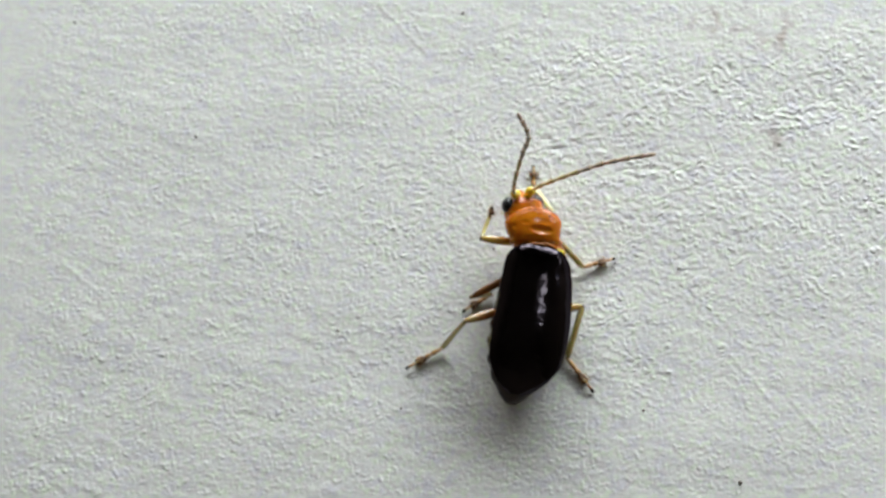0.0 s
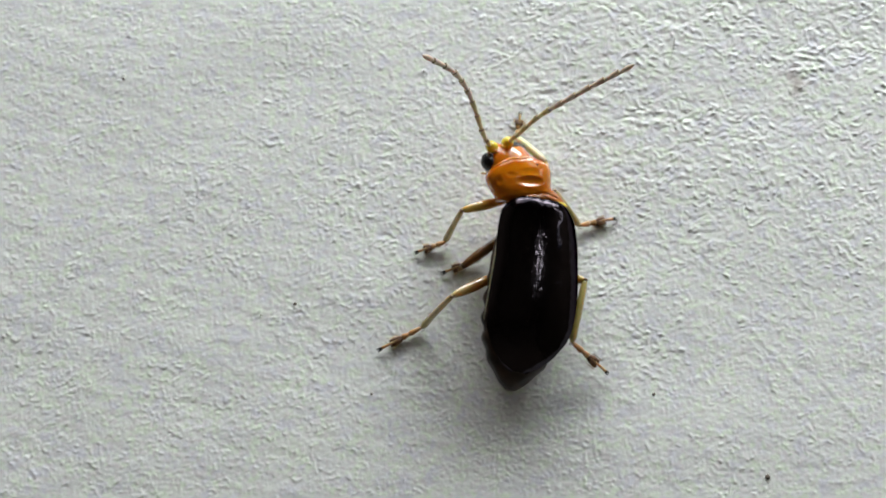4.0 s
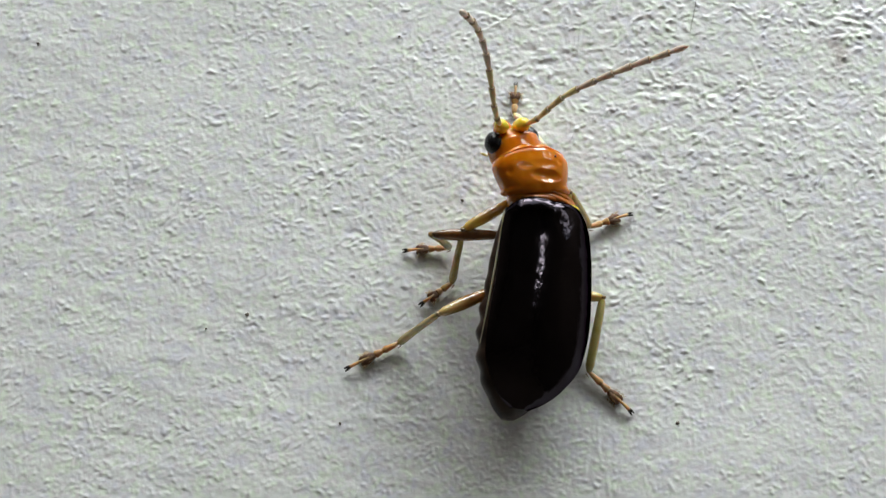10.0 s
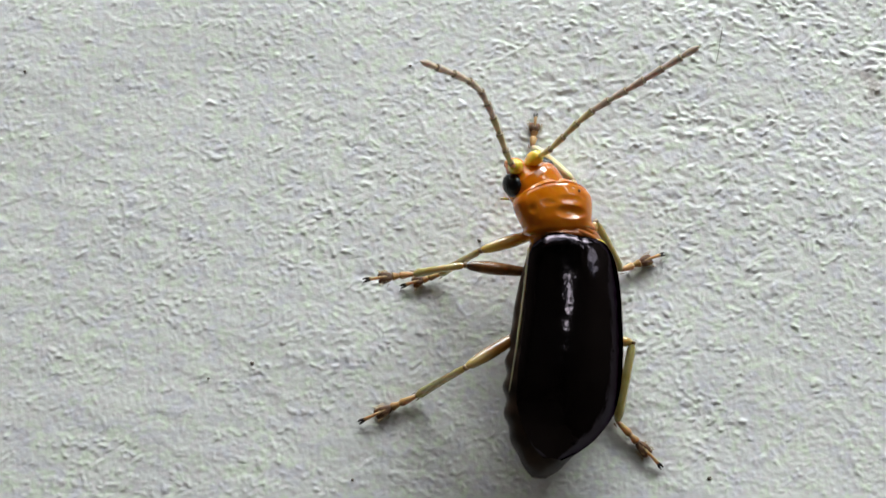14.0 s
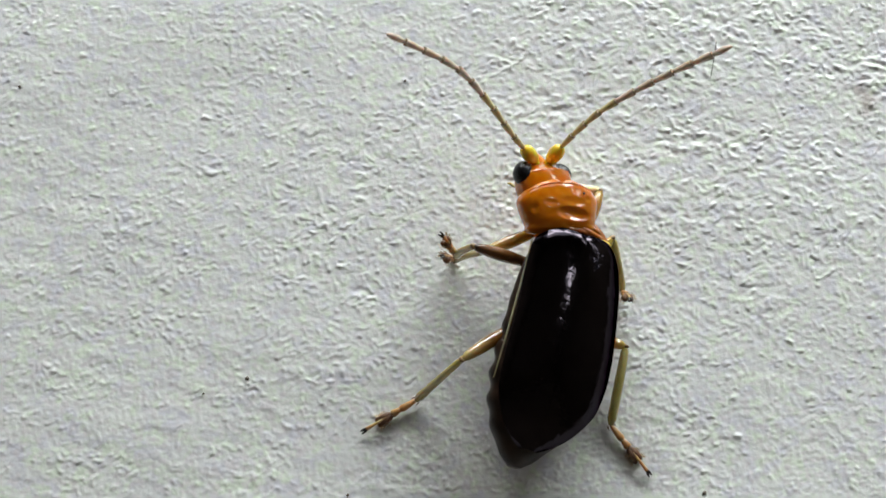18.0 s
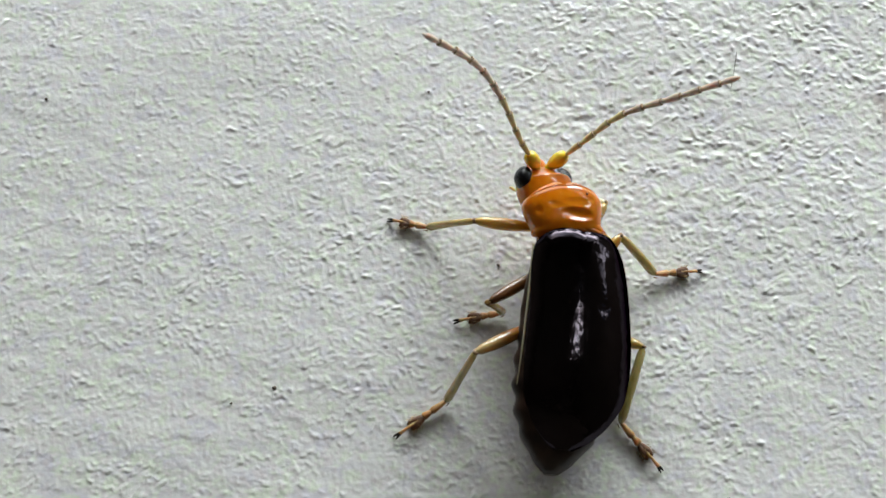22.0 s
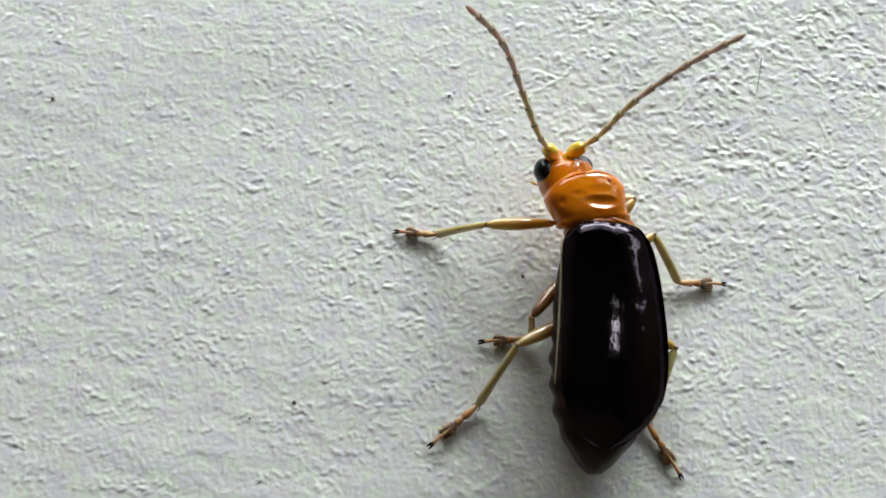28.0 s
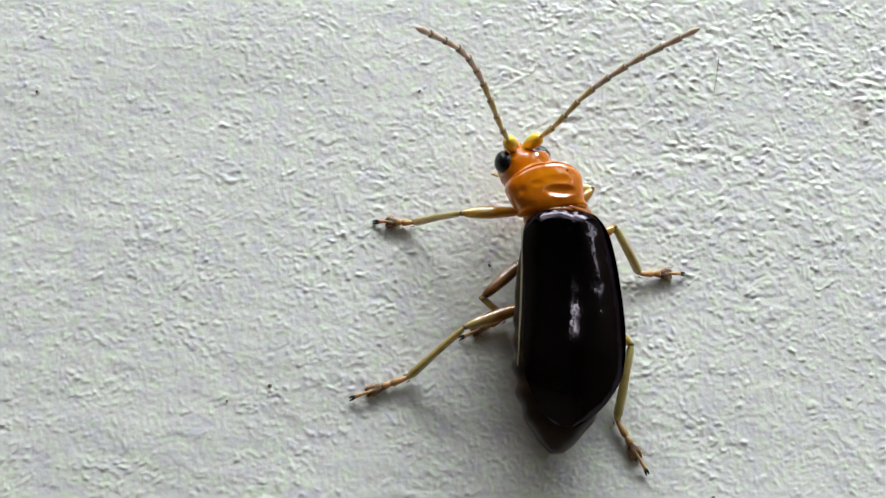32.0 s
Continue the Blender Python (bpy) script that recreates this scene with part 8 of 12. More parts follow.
    walk(legs["hind_right"][0], [
        (0, mm(0.363, -2.041, 0.750, 8.0, -7.0, -72.1)), (1, mm(0.325, -2.058, 0.730, 7.9, -7.5, -70.9)),
        (1.5, mm(0.273, -2.049, 0.692, 10.7, -6.5, -76.2)), (2, mm(0.220, -2.030, 0.637, 18.9, -5.1, -82.9)),
        (3, mm(0.248, -2.023, 0.671, 13.9, -5.3, -83.6)), (3.5, mm(0.204, -1.994, 0.634, 15.5, -3.9, -88.8)),
        (3.9, mm(0.330, -1.992, 0.678, 34.5, -2.2, -95.2)), (4.3, mm(0.387, -1.996, 0.717, 32.1, -1.7, -97.0)),
        (4.7, mm(0.455, -2.001, 0.763, 29.2, -1.1, -98.9)), (5.1, mm(0.512, -2.005, 0.801, 26.7, -0.6, -100.5)),
        (5.5, mm(0.535, -2.007, 0.817, 25.7, -0.5, -101.1)), (5.67, mm(0.524, -2.005, 0.812, 26.1, -1.8, -97.1)),
        (5.83, mm(0.512, -2.002, 0.806, 26.5, -3.1, -93.1)), (6, mm(0.484, -2.002, 0.795, 16.9, -5.3, -86.4)),
        (6.5, mm(0.433, -1.999, 0.767, 17.9, -4.1, -90.3)), (7, mm(0.412, -2.003, 0.754, 18.6, -5.1, -87.6)),
        (8, mm(0.394, -1.996, 0.738, 20.0, -4.1, -91.1)), (8.5, mm(0.453, -1.997, 0.774, 19.8, -3.1, -93.7)),
        (9, mm(0.450, -1.998, 0.772, 19.7, -3.6, -92.3)), (9.5, mm(0.412, -1.998, 0.750, 19.7, -4.2, -90.8)),
        (10, mm(0.391, -1.999, 0.735, 19.8, -4.5, -89.7)), (10.5, mm(0.408, -1.995, 0.745, 19.9, -3.7, -91.8)),
        (11, mm(0.410, -1.994, 0.746, 24.9, -3.2, -93.2)), (12, mm(0.340, -1.968, 0.697, 20.6, -1.3, -98.1)),
        (12.5, mm(0.392, -1.983, 0.732, 20.0, -1.9, -96.4)), (13, mm(0.395, -1.982, 0.734, 19.7, -1.6, -97.1)),
        (14, mm(0.388, -1.983, 0.730, 19.3, -2.0, -96.2)), (14.5, mm(0.466, -1.998, 0.777, 18.7, -3.9, -91.2)),
        (15.17, mm(0.462, -2.000, 0.775, 18.1, -4.4, -89.8)), (15.83, mm(0.457, -2.002, 0.773, 17.4, -5.3, -87.2)),
        (16.5, mm(0.456, -2.002, 0.772, 16.9, -5.8, -85.8)), (17, mm(0.415, -1.990, 0.751, 17.9, -2.6, -94.8)),
        (18, mm(0.391, -1.987, 0.741, 17.3, -2.6, -94.7)), (18.17, mm(0.393, -2.008, 0.742, 28.7, -4.6, -88.5)),
        (18.33, mm(0.394, -2.028, 0.742, 28.1, -7.2, -79.2)), (18.5, mm(0.395, -2.049, 0.743, 26.7, -9.5, -69.7)),
        (18.67, mm(0.439, -2.035, 0.767, 27.7, -5.3, -80.9)), (18.83, mm(0.483, -2.021, 0.790, 27.7, -1.1, -92.0)),
        (19, mm(0.526, -2.007, 0.813, 16.1, 1.9, -100.6)), (20, mm(0.477, -1.994, 0.790, 15.5, 2.5, -102.7)),
        (21, mm(0.483, -1.994, 0.792, 14.3, 2.6, -103.4)), (22, mm(0.463, -1.989, 0.784, 14.0, 2.5, -103.1)),
        (23, mm(0.409, -1.966, 0.758, 13.0, 3.2, -106.2)), (24, mm(0.489, -1.993, 0.797, 8.9, 6.3, -120.0)),
        (24.5, mm(0.474, -1.992, 0.786, 9.0, 4.1, -110.7)), (25, mm(0.431, -1.979, 0.772, 15.7, 2.5, -103.9)),
        (25.83, mm(0.440, -1.980, 0.775, 14.7, 3.1, -105.9)), (26.67, mm(0.461, -1.983, 0.782, 11.8, 3.7, -109.3)),
        (27.5, mm(0.471, -1.985, 0.786, 10.0, 4.0, -111.2)), (28, mm(0.454, -1.976, 0.780, 10.2, 4.2, -112.3)),
        (29, mm(0.536, -2.016, 0.808, 7.8, 4.0, -110.8)), (30, mm(0.566, -2.045, 0.821, 6.0, 5.9, -120.1)),
        (31, mm(0.571, -2.053, 0.824, 6.0, 6.4, -122.2)), (32, mm(0.584, -2.066, 0.828, 5.9, 6.7, -123.4)),
    ])
    walk(legs["hind_right"][1], [
        (0, mm(0.000, 1.550, 0.000, -16.8, 3.0, -117.7)), (1, mm(-0.000, 1.550, 0.000, -16.4, 3.4, -119.8)),
        (1.5, mm(0.000, 1.550, 0.000, -16.2, 1.8, -114.0)), (2, mm(0.000, 1.550, -0.000, -19.0, -5.1, -106.8)),
        (3, mm(-0.000, 1.550, 0.000, -16.5, 0.3, -108.6)), (3.5, mm(-0.000, 1.550, -0.000, -16.5, -0.6, -103.7)),
        (3.9, mm(0.000, 1.550, 0.000, -9.7, -18.9, -93.8)), (4.3, mm(-0.000, 1.550, -0.000, -14.7, -15.9, -84.2)),
        (4.7, mm(-0.000, 1.550, 0.000, -19.3, -11.9, -73.1)), (5.1, mm(-0.000, 1.550, -0.000, -21.9, -8.4, -63.9)),
        (5.5, mm(0.000, 1.550, -0.000, -22.6, -6.8, -60.1)), (5.67, mm(-0.000, 1.550, -0.000, -21.9, -7.7, -69.7)),
        (5.83, mm(0.000, 1.550, -0.000, -20.6, -8.4, -79.4)), (6, mm(-0.000, 1.550, 0.000, -17.5, 0.8, -91.9)),
        (6.5, mm(-0.000, 1.550, 0.000, -17.3, 0.8, -95.7)), (7, mm(-0.000, 1.550, 0.000, -17.1, 0.6, -96.6)),
        (8, mm(-0.000, 1.550, 0.000, -16.5, 1.0, -99.2)), (8.5, mm(-0.000, 1.550, -0.000, -16.6, 1.3, -96.2)),
        (9, mm(-0.000, 1.550, -0.000, -16.5, 1.3, -94.7)), (9.5, mm(0.000, 1.550, -0.000, -16.3, 1.3, -93.5)),
        (10, mm(-0.000, 1.550, -0.000, -16.4, 1.1, -95.8)), (10.5, mm(0.000, 1.550, -0.000, -16.4, 1.2, -93.7)),
        (11, mm(0.000, 1.550, -0.000, -20.7, -3.7, -90.4)), (12, mm(-0.000, 1.550, 0.000, -16.0, 0.7, -90.5)),
        (12.5, mm(-0.000, 1.550, 0.000, -16.1, 1.2, -95.1)), (13, mm(0.000, 1.550, -0.000, -15.8, 1.5, -91.9)),
        (14, mm(-0.000, 1.550, 0.000, -15.4, 2.0, -91.6)), (14.5, mm(0.000, 1.550, -0.000, -15.7, 2.3, -95.3)),
        (15.17, mm(0.000, 1.550, -0.000, -15.8, 2.5, -95.5)), (15.83, mm(-0.000, 1.550, -0.000, -15.7, 2.6, -96.1)),
        (16.5, mm(-0.000, 1.550, 0.000, -15.6, 2.6, -96.3)), (17, mm(-0.000, 1.550, -0.000, -15.5, 2.1, -88.7)),
        (18, mm(0.000, 1.550, -0.000, -15.3, 2.2, -84.8)), (18.17, mm(0.000, 1.550, -0.000, -20.6, -9.6, -84.4)),
        (18.33, mm(-0.000, 1.550, 0.000, -20.0, -10.0, -87.6)), (18.5, mm(-0.000, 1.550, -0.000, -18.8, -9.9, -91.0)),
        (18.67, mm(-0.000, 1.550, -0.000, -19.1, -9.6, -90.2)), (18.83, mm(-0.000, 1.550, -0.000, -19.1, -9.3, -89.4)),
        (19, mm(-0.000, 1.550, 0.000, -15.9, 1.9, -91.4)), (20, mm(-0.000, 1.550, -0.000, -16.1, 1.6, -89.3)),
        (21, mm(-0.000, 1.550, -0.000, -15.9, 1.9, -89.3)), (22, mm(-0.000, 1.550, -0.000, -16.2, 1.5, -89.4)),
        (23, mm(0.000, 1.550, 0.000, -15.9, 1.5, -86.0)), (24, mm(0.000, 1.550, -0.000, -13.6, 3.3, -67.1)),
        (24.5, mm(0.000, 1.550, -0.000, -12.7, 3.9, -71.0)), (25, mm(0.000, 1.550, 0.000, -20.4, -2.3, -71.0)),
        (25.83, mm(0.000, 1.550, 0.000, -19.9, -1.9, -74.5)), (26.67, mm(0.000, 1.550, 0.000, -17.4, 0.3, -81.5)),
        (27.5, mm(-0.000, 1.550, -0.000, -16.5, 1.5, -84.9)), (28, mm(0.000, 1.550, 0.000, -16.8, 1.1, -86.1)),
        (29, mm(-0.000, 1.550, 0.000, -14.1, 3.4, -74.1)), (30, mm(0.000, 1.550, 0.000, -12.8, 4.1, -66.7)),
        (31, mm(-0.000, 1.550, -0.000, -13.0, 3.8, -65.4)), (32, mm(0.000, 1.550, -0.000, -13.2, 3.7, -66.3)),
    ])
    walk(legs["hind_right"][2], [
        (0, mm(1.581, 0.751, -0.534, -2.2, 3.0, -62.6)), (1, mm(1.556, 0.696, -0.522, -1.7, 3.3, -57.7)),
        (1.5, mm(1.629, 0.841, -0.517, -2.8, 1.6, -56.6)), (2, mm(1.659, 0.992, -0.600, -6.8, -4.4, -55.4)),
        (3, mm(1.682, 0.987, -0.525, -3.6, 0.2, -50.3)), (3.5, mm(1.722, 1.124, -0.524, -4.3, -0.4, -42.6)),
        (3.9, mm(1.813, 1.330, -0.295, -44.2, -8.6, -26.2)), (4.3, mm(1.793, 1.603, -0.452, -25.0, -5.9, -21.4)),
        (4.7, mm(1.707, 1.938, -0.598, -1.6, -3.4, -15.7)), (5.1, mm(1.586, 2.215, -0.681, 18.1, -1.7, -10.3)),
        (5.5, mm(1.522, 2.328, -0.707, 26.4, -1.1, -7.7)), (5.67, mm(1.642, 2.059, -0.683, 10.7, -2.3, -16.4)),
        (5.83, mm(1.719, 1.775, -0.645, -4.8, -3.6, -24.5)), (6, mm(1.763, 1.499, -0.558, -3.1, 0.5, -37.4)),
        (6.5, mm(1.758, 1.381, -0.549, -3.2, 0.5, -36.8)), (7, mm(1.757, 1.353, -0.545, -3.3, 0.4, -40.3)),
        (8, mm(1.752, 1.276, -0.527, -3.1, 0.7, -42.0)), (8.5, mm(1.764, 1.370, -0.528, -2.8, 0.9, -41.6)),
        (9, mm(1.769, 1.415, -0.526, -2.8, 0.9, -42.7)), (9.5, mm(1.773, 1.452, -0.519, -2.8, 0.8, -38.9)),
        (10, mm(1.767, 1.382, -0.523, -3.0, 0.7, -38.6)), (10.5, mm(1.772, 1.446, -0.523, -2.9, 0.7, -37.4)),
        (11, mm(1.731, 1.494, -0.652, -7.0, -2.0, -33.1)), (12, mm(1.778, 1.540, -0.511, -3.2, 0.4, -35.3)),
        (12.5, mm(1.771, 1.404, -0.513, -2.9, 0.8, -40.8)), (13, mm(1.780, 1.504, -0.504, -2.6, 0.9, -38.2)),
        (14, mm(1.784, 1.518, -0.489, -2.2, 1.2, -36.7)), (14.5, mm(1.775, 1.405, -0.501, -2.0, 1.4, -36.7)),
        (15.17, mm(1.774, 1.400, -0.503, -1.9, 1.5, -37.9)), (15.83, mm(1.774, 1.383, -0.499, -1.8, 1.7, -40.0)),
        (16.5, mm(1.773, 1.376, -0.497, -1.9, 1.7, -41.2)), (17, mm(1.782, 1.610, -0.495, -2.0, 1.1, -31.5)),
        (18, mm(1.776, 1.730, -0.487, -2.0, 1.3, -36.2)), (18.17, mm(1.734, 1.610, -0.641, -5.0, -5.7, -36.2)),
        (18.33, mm(1.742, 1.512, -0.622, 9.2, -6.6, -41.1)), (18.5, mm(1.749, 1.418, -0.588, 23.7, -7.0, -44.9)),
        (18.67, mm(1.747, 1.443, -0.598, 9.2, -6.2, -40.2)), (18.83, mm(1.749, 1.472, -0.596, -5.3, -5.3, -34.7)),
        (19, mm(1.779, 1.523, -0.506, -2.2, 1.1, -34.0)), (20, mm(1.777, 1.587, -0.512, -2.5, 0.8, -32.1)),
        (21, mm(1.779, 1.589, -0.507, -2.2, 1.0, -31.2)), (22, mm(1.776, 1.583, -0.517, -2.6, 0.8, -32.6)),
        (23, mm(1.774, 1.689, -0.507, -2.5, 0.7, -27.2)), (24, mm(1.646, 2.274, -0.433, -0.3, 0.9, -14.2)),
        (24.5, mm(1.697, 2.164, -0.407, 0.0, 1.6, -22.1)), (25, mm(1.648, 2.089, -0.645, -6.0, -1.1, -27.4)),
        (25.83, mm(1.681, 1.995, -0.630, -5.5, -1.0, -29.2)), (26.67, mm(1.745, 1.815, -0.555, -3.5, 0.2, -32.7)),
        (27.5, mm(1.766, 1.720, -0.524, -2.6, 0.9, -34.5)), (28, mm(1.766, 1.680, -0.535, -2.9, 0.6, -34.9)),
        (29, mm(1.718, 2.068, -0.451, -0.8, 1.7, -29.6)), (30, mm(1.645, 2.291, -0.409, 0.1, 2.1, -28.7)),
        (31, mm(1.627, 2.327, -0.415, -0.0, 1.9, -26.6)), (32, mm(1.638, 2.299, -0.423, -0.2, 1.8, -26.3)),
    ])
    walk(antennae["left"][0], [
        (0, mm(-1.060, 1.784, 1.086, 73.3, -0.0, 123.4)), (0.5, mm(-1.215, 1.678, 1.094, 70.0, -0.0, 109.2)),
        (1, mm(-1.370, 1.572, 1.103, 65.8, -0.0, 99.2)), (2, mm(-1.650, 1.261, 0.964, 56.8, 0.0, 88.0)),
        (2.5, mm(-1.449, 1.463, 1.007, 64.7, -0.0, 100.2)), (3, mm(-1.248, 1.665, 1.050, 70.9, -0.0, 120.8)),
        (3.25, mm(-1.353, 1.575, 1.025, 66.9, -0.0, 111.0)), (3.5, mm(-1.458, 1.485, 1.000, 62.4, -0.0, 104.1)),
        (4.17, mm(-1.342, 1.552, 0.993, 64.0, -0.0, 110.9)), (4.83, mm(-1.126, 1.676, 0.980, 65.9, -0.0, 125.3)),
        (5.5, mm(-1.010, 1.743, 0.973, 66.3, -0.0, 133.8)), (6, mm(-1.333, 1.644, 1.009, 61.3, -0.0, 118.2)),
        (6.25, mm(-1.376, 1.613, 0.989, 64.9, -0.0, 108.9)), (6.5, mm(-1.419, 1.583, 0.969, 67.8, -0.0, 97.0)),
        (7, mm(-1.150, 1.788, 1.051, 62.0, -0.0, 114.1)), (8, mm(-1.598, 1.437, 0.889, 61.0, -0.0, 113.0)),
        (8.5, mm(-1.443, 1.525, 0.946, 63.6, -0.0, 116.4)), (9, mm(-1.351, 1.548, 1.010, 66.8, -0.0, 110.9)),
        (9.25, mm(-1.473, 1.439, 0.960, 63.5, -0.0, 114.9)), (9.5, mm(-1.595, 1.331, 0.911, 60.1, -0.0, 118.1)),
        (10, mm(-1.199, 1.761, 1.046, 59.9, -0.0, 103.8)), (10.5, mm(-1.379, 1.625, 0.993, 54.2, 0.0, 81.3)),
        (11, mm(-1.363, 1.641, 1.004, 54.7, -0.0, 95.5)), (11.5, mm(-1.228, 1.691, 1.036, 55.8, -0.0, 105.7)),
        (12, mm(-1.092, 1.740, 1.068, 56.1, -0.0, 116.2)), (12.5, mm(-1.133, 1.733, 1.007, 52.6, -0.0, 90.6)),
        (13, mm(-1.153, 1.710, 1.019, 57.3, -0.0, 96.6)), (14, mm(-1.288, 1.599, 1.003, 55.9, -0.0, 113.7)),
        (14.25, mm(-1.299, 1.590, 0.991, 58.8, -0.0, 107.1)), (14.5, mm(-1.310, 1.581, 0.979, 61.3, -0.0, 99.3)),
        (15.17, mm(-1.330, 1.558, 0.981, 60.5, -0.0, 105.0)), (15.83, mm(-1.369, 1.514, 0.984, 58.5, -0.0, 114.8)),
        (16.5, mm(-1.390, 1.491, 0.986, 57.1, -0.0, 119.6)), (16.75, mm(-1.296, 1.568, 1.016, 54.7, -0.0, 99.2)),
        (17, mm(-1.201, 1.645, 1.046, 49.4, 0.0, 82.2)), (18, mm(-1.230, 1.587, 0.998, 36.1, 0.0, 78.6)),
        (18.5, mm(-1.247, 1.555, 1.003, 36.8, 0.0, 74.1)), (19, mm(-0.923, 1.712, 1.097, 48.0, -0.0, 90.2)),
        (20, mm(-0.943, 1.652, 1.086, 47.5, 0.0, 74.1)), (21, mm(-0.969, 1.660, 1.075, 50.9, 0.0, 73.5)),
        (22, mm(-0.965, 1.679, 1.085, 50.0, 0.0, 76.8)), (23, mm(-0.973, 1.696, 1.070, 50.3, 0.0, 73.8)),
        (24, mm(-1.093, 1.651, 1.051, 55.1, 0.0, 87.6)), (25, mm(-1.060, 1.688, 1.049, 53.8, 0.0, 86.6)),
        (25.83, mm(-1.020, 1.719, 1.052, 55.4, 0.0, 90.0)), (26.67, mm(-0.947, 1.775, 1.059, 58.1, -0.0, 97.1)),
        (27.5, mm(-0.907, 1.806, 1.063, 59.4, -0.0, 101.3)), (28, mm(-1.058, 1.745, 1.042, 51.9, 0.0, 86.4)),
        (29, mm(-1.090, 1.726, 1.049, 47.7, 0.0, 85.3)), (30, mm(-1.076, 1.728, 1.036, 51.1, 0.0, 87.1)),
        (31, mm(-1.095, 1.720, 1.032, 55.0, 0.0, 86.9)), (32, mm(-1.071, 1.735, 1.043, 55.6, 0.0, 84.7)),
    ])
    walk(antennae["left"][1], [
        (0, mm(0.000, 0.600, 0.000, 3.7, -12.1, -3.7)), (0.5, mm(0.000, 0.600, 0.000, 1.5, -13.4, -5.0)),
        (1, mm(0.000, 0.600, 0.000, -0.8, -11.6, -5.3)), (2, mm(0.000, 0.600, 0.000, 0.4, -8.7, -5.7)),
        (2.5, mm(0.000, 0.600, 0.000, 1.6, -8.7, -4.2)), (3, mm(-0.000, 0.600, -0.000, 2.2, -5.3, -1.8)),
        (3.25, mm(0.000, 0.600, 0.000, 1.4, -8.4, -3.6)), (3.5, mm(0.000, 0.600, -0.000, 0.3, -9.5, -5.0)),
        (4.17, mm(-0.000, 0.600, 0.000, 0.3, -14.0, -7.0)), (4.83, mm(0.000, 0.600, 0.000, 1.9, -23.7, -11.3)),
        (5.5, mm(0.000, 0.600, 0.000, 3.8, -29.2, -14.2)), (6, mm(0.000, 0.600, -0.000, -0.5, -16.2, -9.2)),
        (6.25, mm(0.000, 0.600, -0.000, 0.1, -13.8, -6.6)), (6.5, mm(-0.000, 0.600, 0.000, 1.3, -11.0, -4.5)),
        (7, mm(0.000, 0.600, 0.000, 2.0, -13.5, -7.4)), (8, mm(0.000, 0.600, 0.000, 2.0, -11.1, -6.2)),
        (8.5, mm(0.000, 0.600, 0.000, 2.2, -9.7, -4.8)), (9, mm(0.000, 0.600, 0.000, 1.3, -6.2, -2.7)),
        (9.25, mm(-0.000, 0.600, 0.000, 1.3, -10.8, -5.5)), (9.5, mm(0.000, 0.600, 0.000, 1.5, -14.1, -8.3)),
        (10, mm(0.000, 0.600, 0.000, 0.5, -9.2, -5.4)), (10.5, mm(0.000, 0.600, 0.000, -0.1, -2.3, -1.7)),
        (11, mm(0.000, 0.600, 0.000, -0.6, -5.5, -3.9)), (11.5, mm(0.000, 0.600, 0.000, 0.5, -6.7, -4.6)),
        (12, mm(0.000, 0.600, 0.000, 1.8, -7.5, -5.1)), (12.5, mm(0.000, 0.600, 0.000, 0.4, -5.8, -4.5)),
        (13, mm(-0.000, 0.600, 0.000, -0.6, -9.9, -6.5)), (14, mm(0.000, 0.600, -0.000, 0.5, -10.4, -7.1)),
        (14.25, mm(0.000, 0.600, 0.000, 0.5, -13.8, -8.5)), (14.5, mm(0.000, 0.600, 0.000, -0.0, -17.3, -9.8)),
        (15.17, mm(0.000, 0.600, 0.000, 0.0, -16.5, -9.6)), (15.83, mm(-0.000, 0.600, 0.000, -0.1, -14.9, -9.4)),
        (16.5, mm(0.000, 0.600, 0.000, -0.2, -14.1, -9.4)), (16.75, mm(-0.000, 0.600, -0.000, -1.2, -7.1, -5.0)),
        (17, mm(0.000, 0.600, 0.000, 0.3, -1.8, -1.5)), (18, mm(0.000, 0.600, 0.000, -1.1, -1.3, -1.8)),
        (18.5, mm(-0.000, 0.600, -0.000, -1.6, -1.6, -2.1)), (19, mm(0.000, 0.600, 0.000, -4.3, -11.0, -10.1)),
        (20, mm(0.000, 0.600, 0.000, -1.7, -3.3, -3.0)), (21, mm(-0.000, 0.600, 0.000, -1.9, -3.0, -2.4)),
        (22, mm(-0.000, 0.600, 0.000, -0.9, -3.4, -2.8)), (23, mm(0.000, 0.600, 0.000, -0.3, -2.3, -1.9)),
        (24, mm(0.000, 0.600, 0.000, 0.9, -4.1, -2.9)), (25, mm(-0.000, 0.600, 0.000, -1.6, -7.7, -5.6)),
        (25.83, mm(0.000, 0.600, 0.000, -1.0, -8.5, -5.9)), (26.67, mm(0.000, 0.600, -0.000, 0.4, -10.0, -6.3)),
        (27.5, mm(0.000, 0.600, 0.000, 1.1, -10.8, -6.5)), (28, mm(0.000, 0.600, 0.000, -0.1, -5.4, -4.2)),
        (29, mm(0.000, 0.600, 0.000, -2.1, -6.6, -6.1)), (30, mm(0.000, 0.600, 0.000, -1.9, -9.3, -7.6)),
        (31, mm(0.000, 0.600, -0.000, -1.1, -8.2, -5.8)), (32, mm(0.000, 0.600, 0.000, -1.5, -7.6, -5.2)),
    ])
